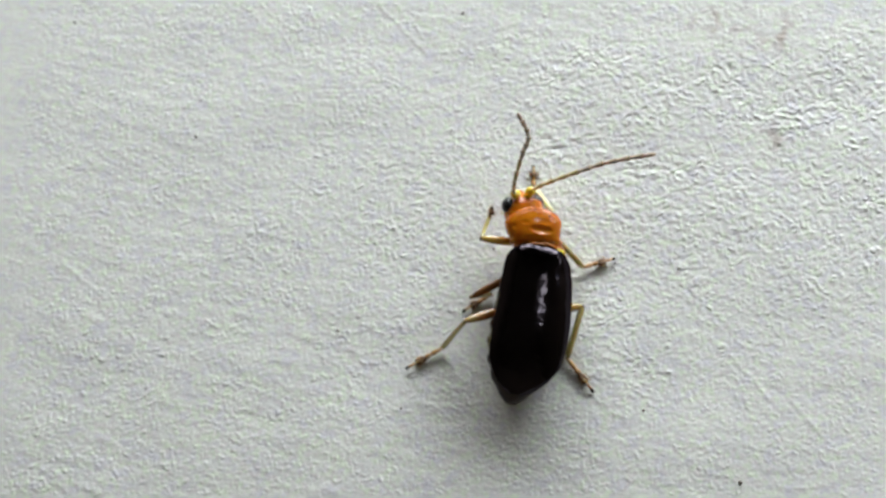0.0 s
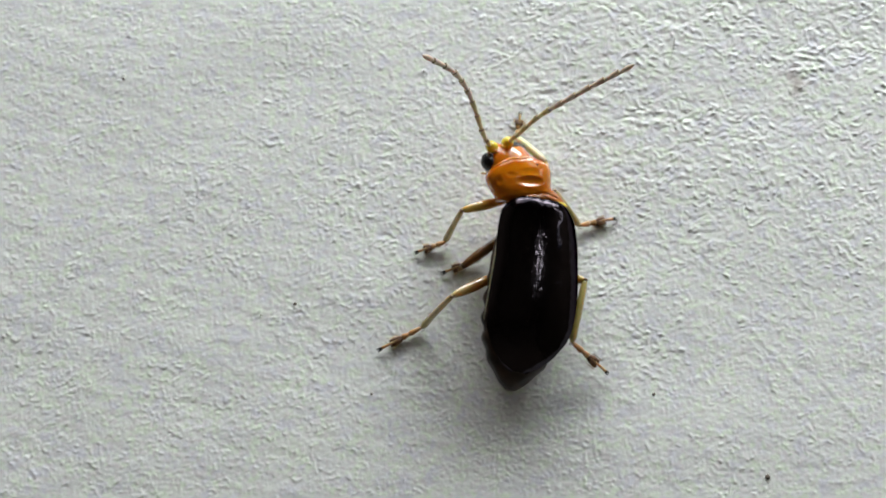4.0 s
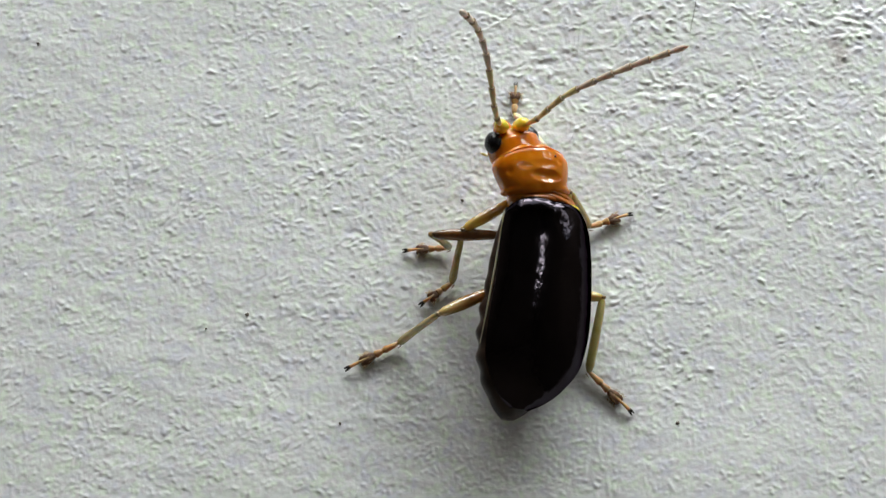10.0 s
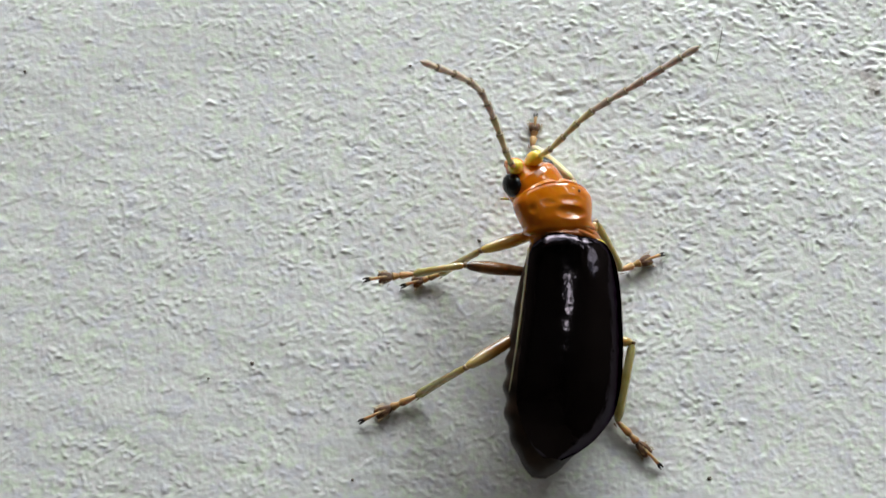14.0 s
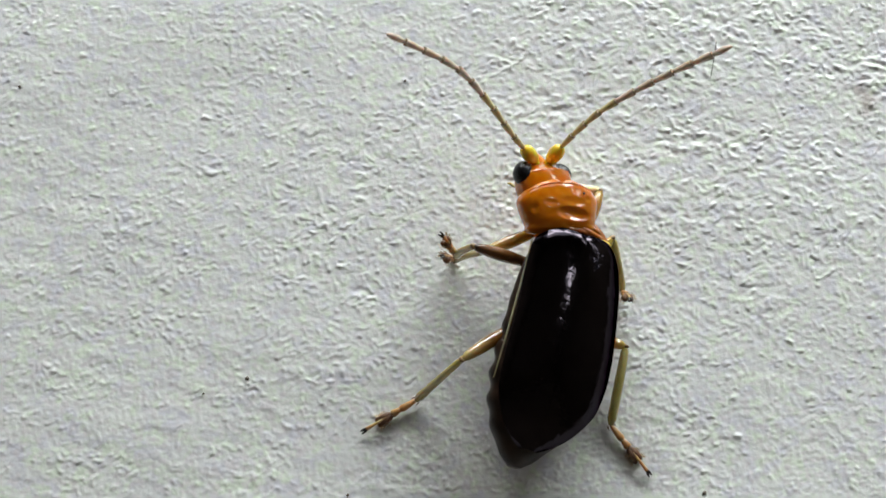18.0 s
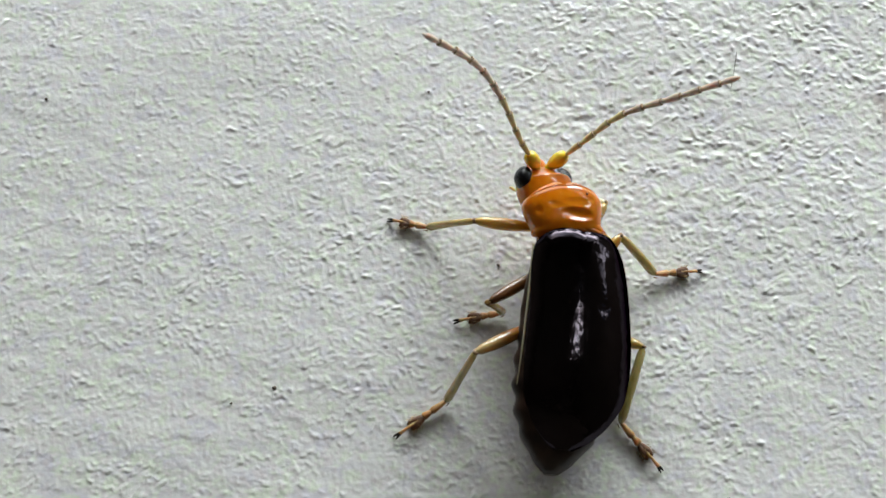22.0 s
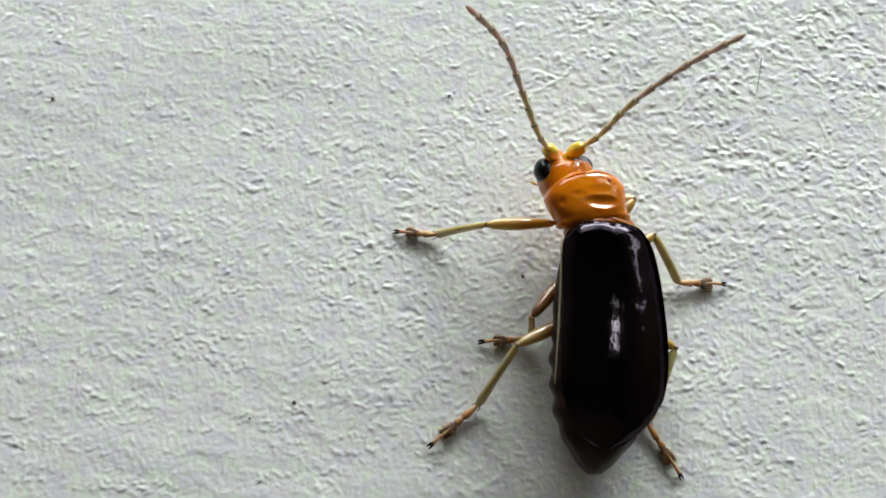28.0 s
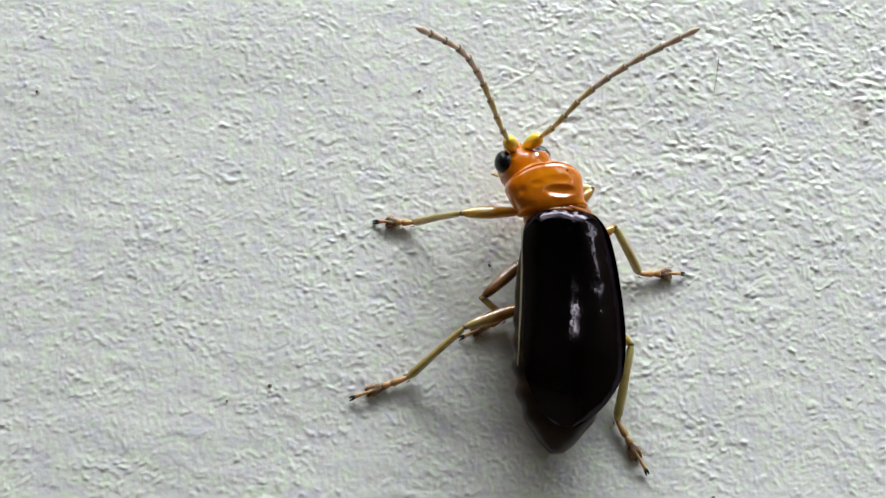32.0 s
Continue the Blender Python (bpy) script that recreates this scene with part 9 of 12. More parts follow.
    walk(antennae["left"][2], [
        (0, mm(0.025, 1.093, 0.031, 109.0, -68.9, -128.8)), (0.5, mm(0.040, 1.093, 0.013, 15.2, -58.7, -36.9)),
        (1, mm(0.047, 1.093, -0.007, -4.5, -39.0, -21.3)), (2, mm(0.049, 1.093, 0.004, 1.0, -35.3, -27.5)),
        (2.5, mm(0.034, 1.094, 0.013, 11.6, -46.5, -29.8)), (3, mm(0.014, 1.094, 0.019, 28.5, -60.1, -37.0)),
        (3.25, mm(0.030, 1.094, 0.012, 12.2, -48.8, -29.2)), (3.5, mm(0.043, 1.093, 0.003, 1.3, -40.7, -26.7)),
        (4.17, mm(0.060, 1.091, 0.002, 2.2, -48.4, -33.4)), (4.83, mm(0.091, 1.086, 0.015, 14.3, -61.5, -55.3)),
        (5.5, mm(0.105, 1.083, 0.029, 29.9, -65.7, -75.9)), (6, mm(0.080, 1.088, -0.005, -0.4, -45.6, -34.0)),
        (6.25, mm(0.057, 1.092, 0.001, 4.3, -48.1, -31.4)), (6.5, mm(0.037, 1.093, 0.011, 10.2, -52.0, -31.5)),
        (7, mm(0.059, 1.091, 0.017, 16.1, -55.0, -49.3)), (8, mm(0.050, 1.092, 0.017, 16.0, -51.5, -44.2)),
        (8.5, mm(0.039, 1.093, 0.018, 22.1, -55.5, -46.1)), (9, mm(0.022, 1.094, 0.011, 11.9, -45.0, -25.4)),
        (9.25, mm(0.045, 1.093, 0.011, 12.0, -51.0, -38.1)), (9.5, mm(0.069, 1.090, 0.013, 10.9, -52.7, -49.1)),
        (10, mm(0.046, 1.093, 0.004, 2.9, -41.7, -31.1)), (10.5, mm(0.014, 1.095, -0.001, -1.5, -14.2, -10.5)),
        (11, mm(0.034, 1.094, -0.005, -4.2, -25.7, -19.9)), (11.5, mm(0.039, 1.093, 0.004, 2.7, -33.9, -27.1)),
        (12, mm(0.042, 1.093, 0.015, 12.4, -41.4, -36.5)), (12.5, mm(0.038, 1.094, 0.004, 1.5, -27.9, -23.9)),
        (13, mm(0.057, 1.092, -0.005, -2.8, -35.6, -27.4)), (14, mm(0.061, 1.091, 0.005, 3.0, -40.0, -34.6)),
        (14.25, mm(0.073, 1.090, 0.004, 2.3, -45.0, -37.2)), (14.5, mm(0.085, 1.088, -0.000, 0.1, -48.7, -38.4)),
        (15.17, mm(0.083, 1.088, 0.000, 0.1, -47.8, -38.6)), (15.83, mm(0.081, 1.088, -0.001, -0.5, -45.6, -38.7)),
        (16.5, mm(0.081, 1.088, -0.002, -1.1, -44.0, -38.8)), (16.75, mm(0.045, 1.093, -0.010, -5.2, -26.3, -20.5)),
        (17, mm(0.013, 1.095, 0.002, 0.7, -9.8, -8.5)), (18, mm(0.016, 1.095, -0.010, -4.9, -5.6, -7.7)),
        (18.5, mm(0.018, 1.094, -0.014, -4.9, -5.9, -8.0)), (19, mm(0.094, 1.085, -0.037, -12.9, -27.2, -27.6)),
        (20, mm(0.027, 1.094, -0.014, -6.2, -12.5, -11.7)), (21, mm(0.022, 1.094, -0.016, -7.6, -11.8, -9.8)),
        (22, mm(0.025, 1.094, -0.008, -4.4, -14.2, -12.2)), (23, mm(0.017, 1.095, -0.003, -1.9, -11.0, -9.3)),
        (24, mm(0.024, 1.094, 0.008, 4.4, -21.4, -15.9)), (25, mm(0.051, 1.092, -0.014, -6.2, -23.8, -18.8)),
        (25.83, mm(0.052, 1.092, -0.008, -4.1, -28.6, -22.1)), (26.67, mm(0.054, 1.092, 0.003, 1.7, -38.3, -29.5)),
        (27.5, mm(0.054, 1.092, 0.010, 6.4, -44.0, -34.8)), (28, mm(0.037, 1.094, -0.001, -1.5, -22.4, -18.9)),
        (29, mm(0.054, 1.092, -0.018, -7.4, -20.2, -19.6)), (30, mm(0.068, 1.090, -0.016, -5.7, -26.5, -23.7)),
        (31, mm(0.051, 1.092, -0.009, -4.7, -27.7, -21.6)), (32, mm(0.047, 1.093, -0.013, -6.4, -25.8, -19.3)),
    ])
    walk(antennae["left"][3], [
        (0, mm(0.173, 1.535, 0.199, 116.4, -53.8, -155.7)), (0.5, mm(0.238, 1.542, 0.080, 36.0, -69.1, -72.6)),
        (1, mm(0.249, 1.544, -0.037, -7.3, -48.1, -29.9)), (2, mm(0.273, 1.534, 0.011, 1.4, -45.6, -42.0)),
        (2.5, mm(0.212, 1.550, 0.082, 28.4, -61.7, -61.3)), (3, mm(0.112, 1.565, 0.137, 111.8, -62.9, -137.5)),
        (3.25, mm(0.197, 1.555, 0.081, 35.0, -65.1, -67.0)), (3.5, mm(0.259, 1.538, 0.011, 2.6, -52.6, -43.2)),
        (4.17, mm(0.320, 1.512, 0.015, 5.1, -57.8, -50.8)), (4.83, mm(0.424, 1.448, 0.073, 21.4, -65.3, -76.6)),
        (5.5, mm(0.467, 1.405, 0.130, 36.7, -66.2, -96.9)), (6, mm(0.359, 1.497, -0.007, -2.3, -51.7, -44.0)),
        (6.25, mm(0.291, 1.527, 0.026, 8.7, -58.0, -48.7)), (6.5, mm(0.233, 1.545, 0.065, 23.5, -64.6, -59.6)),
        (7, mm(0.347, 1.486, 0.095, 28.0, -61.7, -80.1)), (8, mm(0.305, 1.508, 0.102, 29.9, -60.3, -76.2)),
        (8.5, mm(0.263, 1.522, 0.124, 48.7, -63.6, -93.1)), (9, mm(0.164, 1.563, 0.084, 38.5, -65.1, -68.0)),
        (9.25, mm(0.281, 1.523, 0.076, 27.7, -62.2, -71.1)), (9.5, mm(0.387, 1.464, 0.070, 17.3, -59.2, -74.8)),
        (10, mm(0.286, 1.525, 0.023, 5.7, -53.6, -51.6)), (10.5, mm(0.108, 1.581, -0.013, -2.8, -23.7, -18.5)),
        (11, mm(0.217, 1.553, -0.037, -7.5, -36.4, -31.4)), (11.5, mm(0.253, 1.540, 0.024, 4.9, -46.4, -45.5)),
        (12, mm(0.272, 1.524, 0.095, 24.7, -53.8, -66.6)), (12.5, mm(0.233, 1.549, 0.015, 2.7, -39.3, -38.7)),
        (13, mm(0.296, 1.524, -0.024, -4.2, -44.3, -38.7)), (14, mm(0.328, 1.508, 0.024, 4.7, -48.9, -50.7)),
        (14.25, mm(0.360, 1.492, 0.018, 3.4, -52.6, -52.2)), (14.5, mm(0.392, 1.476, 0.000, 0.3, -55.2, -51.9)),
        (15.17, mm(0.391, 1.475, 0.001, 0.2, -54.5, -52.3)), (15.83, mm(0.393, 1.473, -0.004, -0.6, -52.3, -52.6)),
        (16.5, mm(0.396, 1.470, -0.009, -1.6, -50.8, -52.5)), (16.75, mm(0.236, 1.548, -0.051, -6.9, -33.8, -28.3)),
        (17, mm(0.086, 1.584, 0.008, 1.2, -15.7, -13.9)), (18, mm(0.086, 1.583, -0.052, -7.0, -7.4, -10.3)),
        (18.5, mm(0.091, 1.582, -0.056, -7.4, -7.0, -9.4)), (19, mm(0.362, 1.489, -0.135, -16.2, -31.2, -33.1)),
        (20, mm(0.138, 1.574, -0.067, -9.0, -16.5, -15.7)), (21, mm(0.118, 1.575, -0.080, -11.1, -16.1, -13.5)),
        (22, mm(0.138, 1.575, -0.045, -6.6, -19.5, -17.3)), (23, mm(0.100, 1.582, -0.018, -2.9, -16.3, -14.1)),
        (24, mm(0.146, 1.573, 0.043, 7.5, -32.7, -26.6)), (25, mm(0.230, 1.551, -0.063, -8.8, -29.4, -24.4)),
        (25.83, mm(0.253, 1.543, -0.039, -6.1, -35.9, -30.0)), (26.67, mm(0.290, 1.527, 0.015, 2.7, -48.1, -43.9)),
        (27.5, mm(0.304, 1.517, 0.049, 10.9, -54.1, -54.8)), (28, mm(0.202, 1.560, -0.014, -2.5, -30.9, -28.0)),
        (29, mm(0.240, 1.547, -0.078, -10.0, -24.8, -24.8)), (30, mm(0.285, 1.532, -0.060, -7.9, -30.5, -28.3)),
        (31, mm(0.250, 1.544, -0.045, -6.8, -34.6, -28.8)), (32, mm(0.232, 1.549, -0.062, -9.2, -32.5, -25.9)),
    ])
    walk(antennae["left"][4], [
        (0, mm(0.409, 1.883, 0.461, 117.0, -51.7, -157.6)), (0.5, mm(0.539, 1.921, 0.184, 34.9, -69.0, -71.9)),
        (1, mm(0.535, 1.946, -0.079, -9.9, -46.1, -27.8)), (2, mm(0.597, 1.908, 0.020, 1.8, -46.5, -43.5)),
        (2.5, mm(0.495, 1.941, 0.193, 31.8, -62.8, -66.7)), (3, mm(0.290, 1.977, 0.346, 115.3, -59.6, -143.9)),
        (3.25, mm(0.470, 1.950, 0.200, 36.4, -65.4, -68.9)), (3.5, mm(0.584, 1.912, 0.025, 1.1, -51.2, -40.6)),
        (4.17, mm(0.678, 1.853, 0.039, 3.1, -56.8, -48.1)), (4.83, mm(0.834, 1.714, 0.149, 18.7, -65.0, -73.8)),
        (5.5, mm(0.893, 1.626, 0.250, 34.1, -66.3, -94.4)), (6, mm(0.714, 1.843, -0.019, -11.5, -48.1, -37.7)),
        (6.25, mm(0.616, 1.898, 0.065, 2.5, -56.0, -44.0)), (6.5, mm(0.534, 1.928, 0.150, 22.8, -64.8, -60.2)),
        (7, mm(0.742, 1.763, 0.206, 25.9, -61.5, -78.1)), (8, mm(0.671, 1.818, 0.224, 30.1, -60.5, -78.2)),
        (8.5, mm(0.607, 1.836, 0.289, 47.5, -63.6, -93.4)), (9, mm(0.418, 1.967, 0.213, 37.7, -65.1, -67.4)),
        (9.25, mm(0.629, 1.858, 0.184, 27.2, -62.1, -70.7)), (9.5, mm(0.810, 1.710, 0.145, 16.8, -59.2, -74.6)),
        (10, mm(0.648, 1.861, 0.052, 5.2, -53.8, -52.4)), (10.5, mm(0.274, 2.046, -0.036, -3.0, -20.2, -15.4)),
        (11, mm(0.506, 1.951, -0.090, -7.0, -35.0, -29.7)), (11.5, mm(0.583, 1.907, 0.053, 4.2, -46.1, -44.9)),
        (12, mm(0.619, 1.855, 0.217, 23.5, -54.0, -67.8)), (12.5, mm(0.530, 1.944, 0.033, 1.7, -38.5, -37.5)),
        (13, mm(0.625, 1.894, -0.050, -6.1, -42.0, -35.4)), (14, mm(0.690, 1.843, 0.051, 2.4, -47.0, -46.4)),
        (14.25, mm(0.736, 1.814, 0.036, 1.5, -51.6, -49.7)), (14.5, mm(0.780, 1.783, 0.002, -1.3, -54.9, -51.2)),
        (15.17, mm(0.781, 1.780, 0.002, -1.4, -53.9, -50.8)), (15.83, mm(0.789, 1.770, -0.007, -2.6, -51.1, -49.5)),
        (16.5, mm(0.795, 1.763, -0.017, -3.7, -49.2, -48.6)), (16.75, mm(0.498, 1.964, -0.100, -9.3, -32.1, -26.3)),
        (17, mm(0.202, 2.066, 0.018, -2.5, -14.6, -12.9)), (18, mm(0.182, 2.065, -0.112, -7.2, -5.2, -7.2)),
        (18.5, mm(0.179, 2.065, -0.120, -10.7, -4.1, -5.5)), (19, mm(0.682, 1.848, -0.253, -17.4, -29.2, -30.3)),
        (20, mm(0.292, 2.038, -0.141, -12.1, -13.0, -12.2)), (21, mm(0.258, 2.042, -0.172, -13.2, -12.9, -10.7)),
        (22, mm(0.303, 2.039, -0.099, -8.1, -16.0, -13.9)), (23, mm(0.227, 2.060, -0.042, -5.4, -16.1, -13.9)),
        (24, mm(0.335, 2.027, 0.097, 3.7, -30.5, -24.2)), (25, mm(0.466, 1.981, -0.129, -9.7, -28.1, -22.9)),
        (25.83, mm(0.526, 1.954, -0.082, -7.0, -35.1, -29.0)), (26.67, mm(0.620, 1.895, 0.030, 2.4, -48.3, -44.3)),
        (27.5, mm(0.658, 1.859, 0.104, 11.5, -54.6, -56.4)), (28, mm(0.444, 1.991, -0.032, -2.7, -31.4, -28.6)),
        (29, mm(0.477, 1.974, -0.156, -10.3, -22.5, -22.2)), (30, mm(0.549, 1.947, -0.119, -10.0, -24.7, -21.8)),
        (31, mm(0.516, 1.959, -0.093, -7.7, -31.3, -25.1)), (32, mm(0.483, 1.970, -0.129, -9.8, -29.6, -22.8)),
    ])
    walk(antennae["left"][5], [
        (0, mm(0.643, 2.222, 0.734, 129.1, -51.8, -157.5)), (0.5, mm(0.842, 2.299, 0.285, 24.6, -65.4, -52.9)),
        (1, mm(0.816, 2.349, -0.138, -11.0, -41.5, -23.4)), (2, mm(0.930, 2.274, 0.030, 2.7, -42.8, -37.2)),
        (2.5, mm(0.790, 2.320, 0.313, 26.9, -59.9, -54.4)), (3, mm(0.477, 2.375, 0.573, 115.3, -63.3, -136.5)),
        (3.25, mm(0.745, 2.343, 0.323, 22.4, -58.3, -43.8)), (3.5, mm(0.900, 2.292, 0.031, -0.9, -39.1, -25.1)),
        (4.17, mm(1.032, 2.199, 0.053, -0.7, -48.4, -33.4)), (4.83, mm(1.244, 1.984, 0.216, 12.3, -62.8, -60.2)),
        (5.5, mm(1.322, 1.848, 0.361, 29.9, -66.3, -85.0)), (6, mm(1.069, 2.181, -0.085, -19.5, -46.0, -34.5)),
        (6.25, mm(0.947, 2.266, 0.077, -5.2, -50.7, -35.0)), (6.5, mm(0.844, 2.306, 0.231, 13.8, -59.1, -43.2)),
        (7, mm(1.139, 2.040, 0.309, 13.0, -55.6, -50.8)), (8, mm(1.046, 2.117, 0.347, 24.9, -58.7, -65.5)),
        (8.5, mm(0.961, 2.142, 0.452, 28.3, -60.8, -62.6)), (9, mm(0.675, 2.371, 0.341, 16.1, -51.4, -32.6)),
        (9.25, mm(0.979, 2.192, 0.289, 14.9, -54.6, -44.7)), (9.5, mm(1.234, 1.955, 0.218, 11.9, -54.9, -54.9)),
        (10, mm(1.016, 2.191, 0.079, 2.2, -46.8, -38.0)), (10.5, mm(0.414, 2.521, -0.060, -1.0, -5.8, -4.2)),
        (11, mm(0.780, 2.361, -0.139, -1.6, -20.9, -15.7)), (11.5, mm(0.913, 2.275, 0.078, 3.6, -38.1, -32.2)),
        (12, mm(0.979, 2.175, 0.333, 17.4, -51.1, -56.5)), (12.5, mm(0.824, 2.342, 0.045, 0.1, -30.2, -26.4)),
        (13, mm(0.938, 2.275, -0.089, -6.6, -33.2, -24.8)), (14, mm(1.038, 2.196, 0.065, 3.1, -41.5, -36.8)),
        (14.25, mm(1.107, 2.142, 0.044, 0.8, -47.3, -40.9)), (14.5, mm(1.171, 2.086, -0.005, -3.9, -51.1, -42.7)),
        (15.17, mm(1.171, 2.085, -0.005, -3.3, -49.8, -41.9)), (15.83, mm(1.176, 2.078, -0.021, -3.4, -46.1, -39.6)),
        (16.5, mm(1.181, 2.072, -0.038, -4.0, -43.6, -38.1)), (16.75, mm(0.753, 2.383, -0.168, -9.5, -27.9, -22.0)),
        (17, mm(0.318, 2.546, -0.003, -5.8, -13.7, -12.1)), (18, mm(0.249, 2.551, -0.174, -4.6, -3.5, -4.8)),
        (18.5, mm(0.233, 2.549, -0.211, -12.8, -2.9, -3.9)), (19, mm(0.982, 2.219, -0.382, -17.6, -21.9, -21.2)),
        (20, mm(0.417, 2.506, -0.242, -15.4, -9.5, -8.8)), (21, mm(0.372, 2.510, -0.282, -14.9, -7.8, -6.4)),
        (22, mm(0.439, 2.510, -0.165, -7.8, -10.2, -8.6)), (23, mm(0.357, 2.536, -0.087, -8.0, -15.7, -13.5)),
        (24, mm(0.522, 2.484, 0.125, 0.9, -28.5, -22.3)), (25, mm(0.692, 2.415, -0.203, -8.3, -27.4, -22.3)),
        (25.83, mm(0.795, 2.367, -0.131, -5.4, -32.9, -26.5)), (26.67, mm(0.954, 2.260, 0.044, 2.8, -43.9, -36.8)),
        (27.5, mm(1.017, 2.195, 0.162, 9.6, -49.9, -44.7)), (28, mm(0.692, 2.419, -0.053, -1.5, -29.3, -26.1)),
        (29, mm(0.692, 2.412, -0.238, -7.9, -18.9, -18.2)), (30, mm(0.763, 2.387, -0.197, -9.6, -17.8, -15.0)),
        (31, mm(0.755, 2.388, -0.150, -5.8, -22.6, -16.9)), (32, mm(0.711, 2.404, -0.202, -7.5, -20.4, -14.8)),
    ])
    walk(antennae["left"][6], [
        (0, mm(0.803, 2.626, 0.972, 146.7, -39.2, -165.8)), (0.5, mm(1.088, 2.720, 0.371, 17.9, -59.8, -38.8)),
        (1, mm(1.067, 2.770, -0.209, -13.0, -38.5, -20.9)), (2, mm(1.217, 2.677, 0.047, 4.6, -41.1, -34.8)),
        (2.5, mm(1.036, 2.735, 0.425, 28.0, -58.8, -51.3)), (3, mm(0.622, 2.803, 0.774, 122.5, -61.5, -140.3)),
        (3.25, mm(0.946, 2.784, 0.422, 16.5, -49.4, -29.9)), (3.5, mm(1.114, 2.739, 0.025, -1.8, -26.2, -14.9)),
        (4.17, mm(1.307, 2.610, 0.050, -2.8, -40.3, -24.5)), (4.83, mm(1.617, 2.305, 0.264, 8.2, -60.9, -53.3)),
        (5.5, mm(1.730, 2.110, 0.461, 27.4, -66.1, -81.7)), (6, mm(1.431, 2.498, -0.200, -23.8, -44.0, -32.0)),
        (6.25, mm(1.258, 2.650, 0.049, -8.7, -46.8, -29.9)), (6.5, mm(1.099, 2.725, 0.292, 10.2, -54.1, -34.4)),
        (7, mm(1.455, 2.416, 0.371, 3.3, -40.0, -26.5)), (8, mm(1.381, 2.465, 0.455, 24.5, -57.8, -61.4)),
        (8.5, mm(1.253, 2.525, 0.566, 13.4, -51.4, -38.5)), (9, mm(0.840, 2.830, 0.427, 8.1, -31.0, -15.0)),
        (9.25, mm(1.242, 2.605, 0.363, 8.1, -38.9, -23.7)), (9.5, mm(1.583, 2.302, 0.277, 8.0, -42.7, -32.0)),
        (10, mm(1.310, 2.589, 0.092, 0.2, -36.2, -25.1)), (10.5, mm(0.451, 3.014, -0.069, -0.3, 4.9, 3.6)),
        (11, mm(0.918, 2.836, -0.152, 2.9, -2.7, -1.9)), (11.5, mm(1.160, 2.704, 0.102, 4.0, -30.8, -23.9)),
        (12, mm(1.309, 2.531, 0.427, 15.0, -49.9, -53.1)), (12.5, mm(1.044, 2.786, 0.045, -0.7, -24.1, -20.0)),
        (13, mm(1.173, 2.708, -0.137, -8.2, -26.5, -18.7)), (14, mm(1.320, 2.602, 0.085, -1.3, -36.2, -29.7)),
        (14.25, mm(1.427, 2.519, 0.049, -2.4, -43.6, -35.2)), (14.5, mm(1.526, 2.431, -0.026, -5.5, -49.0, -39.0)),
        (15.17, mm(1.517, 2.439, -0.024, -5.0, -47.1, -37.4)), (15.83, mm(1.508, 2.445, -0.041, -5.5, -42.2, -33.8)),
        (16.5, mm(1.505, 2.446, -0.063, -6.3, -39.0, -31.6)), (16.75, mm(0.972, 2.822, -0.240, -11.5, -24.5, -18.8)),
        (17, mm(0.433, 3.025, -0.052, -9.6, -12.1, -10.6)), (18, mm(0.292, 3.043, -0.213, -8.8, -0.3, -0.5)),
        (18.5, mm(0.271, 3.030, -0.321, -16.3, 0.4, 0.6)), (19, mm(1.205, 2.639, -0.521, -18.3, -16.1, -15.1)),
        (20, mm(0.511, 2.975, -0.371, -17.7, -6.5, -6.0)), (21, mm(0.443, 2.984, -0.408, -16.6, -4.5, -3.7)),
        (22, mm(0.524, 2.993, -0.231, -9.9, -5.6, -4.7)), (23, mm(0.490, 3.008, -0.153, -10.1, -15.1, -12.9)),
        (24, mm(0.707, 2.944, 0.132, -3.6, -24.8, -18.8)), (25, mm(0.908, 2.856, -0.266, -10.5, -25.1, -20.0)),
        (25.83, mm(1.037, 2.797, -0.170, -6.4, -29.2, -22.6)), (26.67, mm(1.237, 2.666, 0.061, 2.6, -37.8, -28.8)),
        (27.5, mm(1.315, 2.586, 0.215, 8.8, -42.9, -33.4)), (28, mm(0.915, 2.861, -0.064, -0.8, -29.0, -25.8)),
        (29, mm(0.866, 2.871, -0.302, -9.0, -15.3, -14.4)), (30, mm(0.914, 2.851, -0.276, -14.3, -11.9, -9.8)),
        (31, mm(0.917, 2.854, -0.196, -7.1, -15.4, -11.1)), (32, mm(0.858, 2.872, -0.263, -7.6, -13.0, -9.1)),
    ])
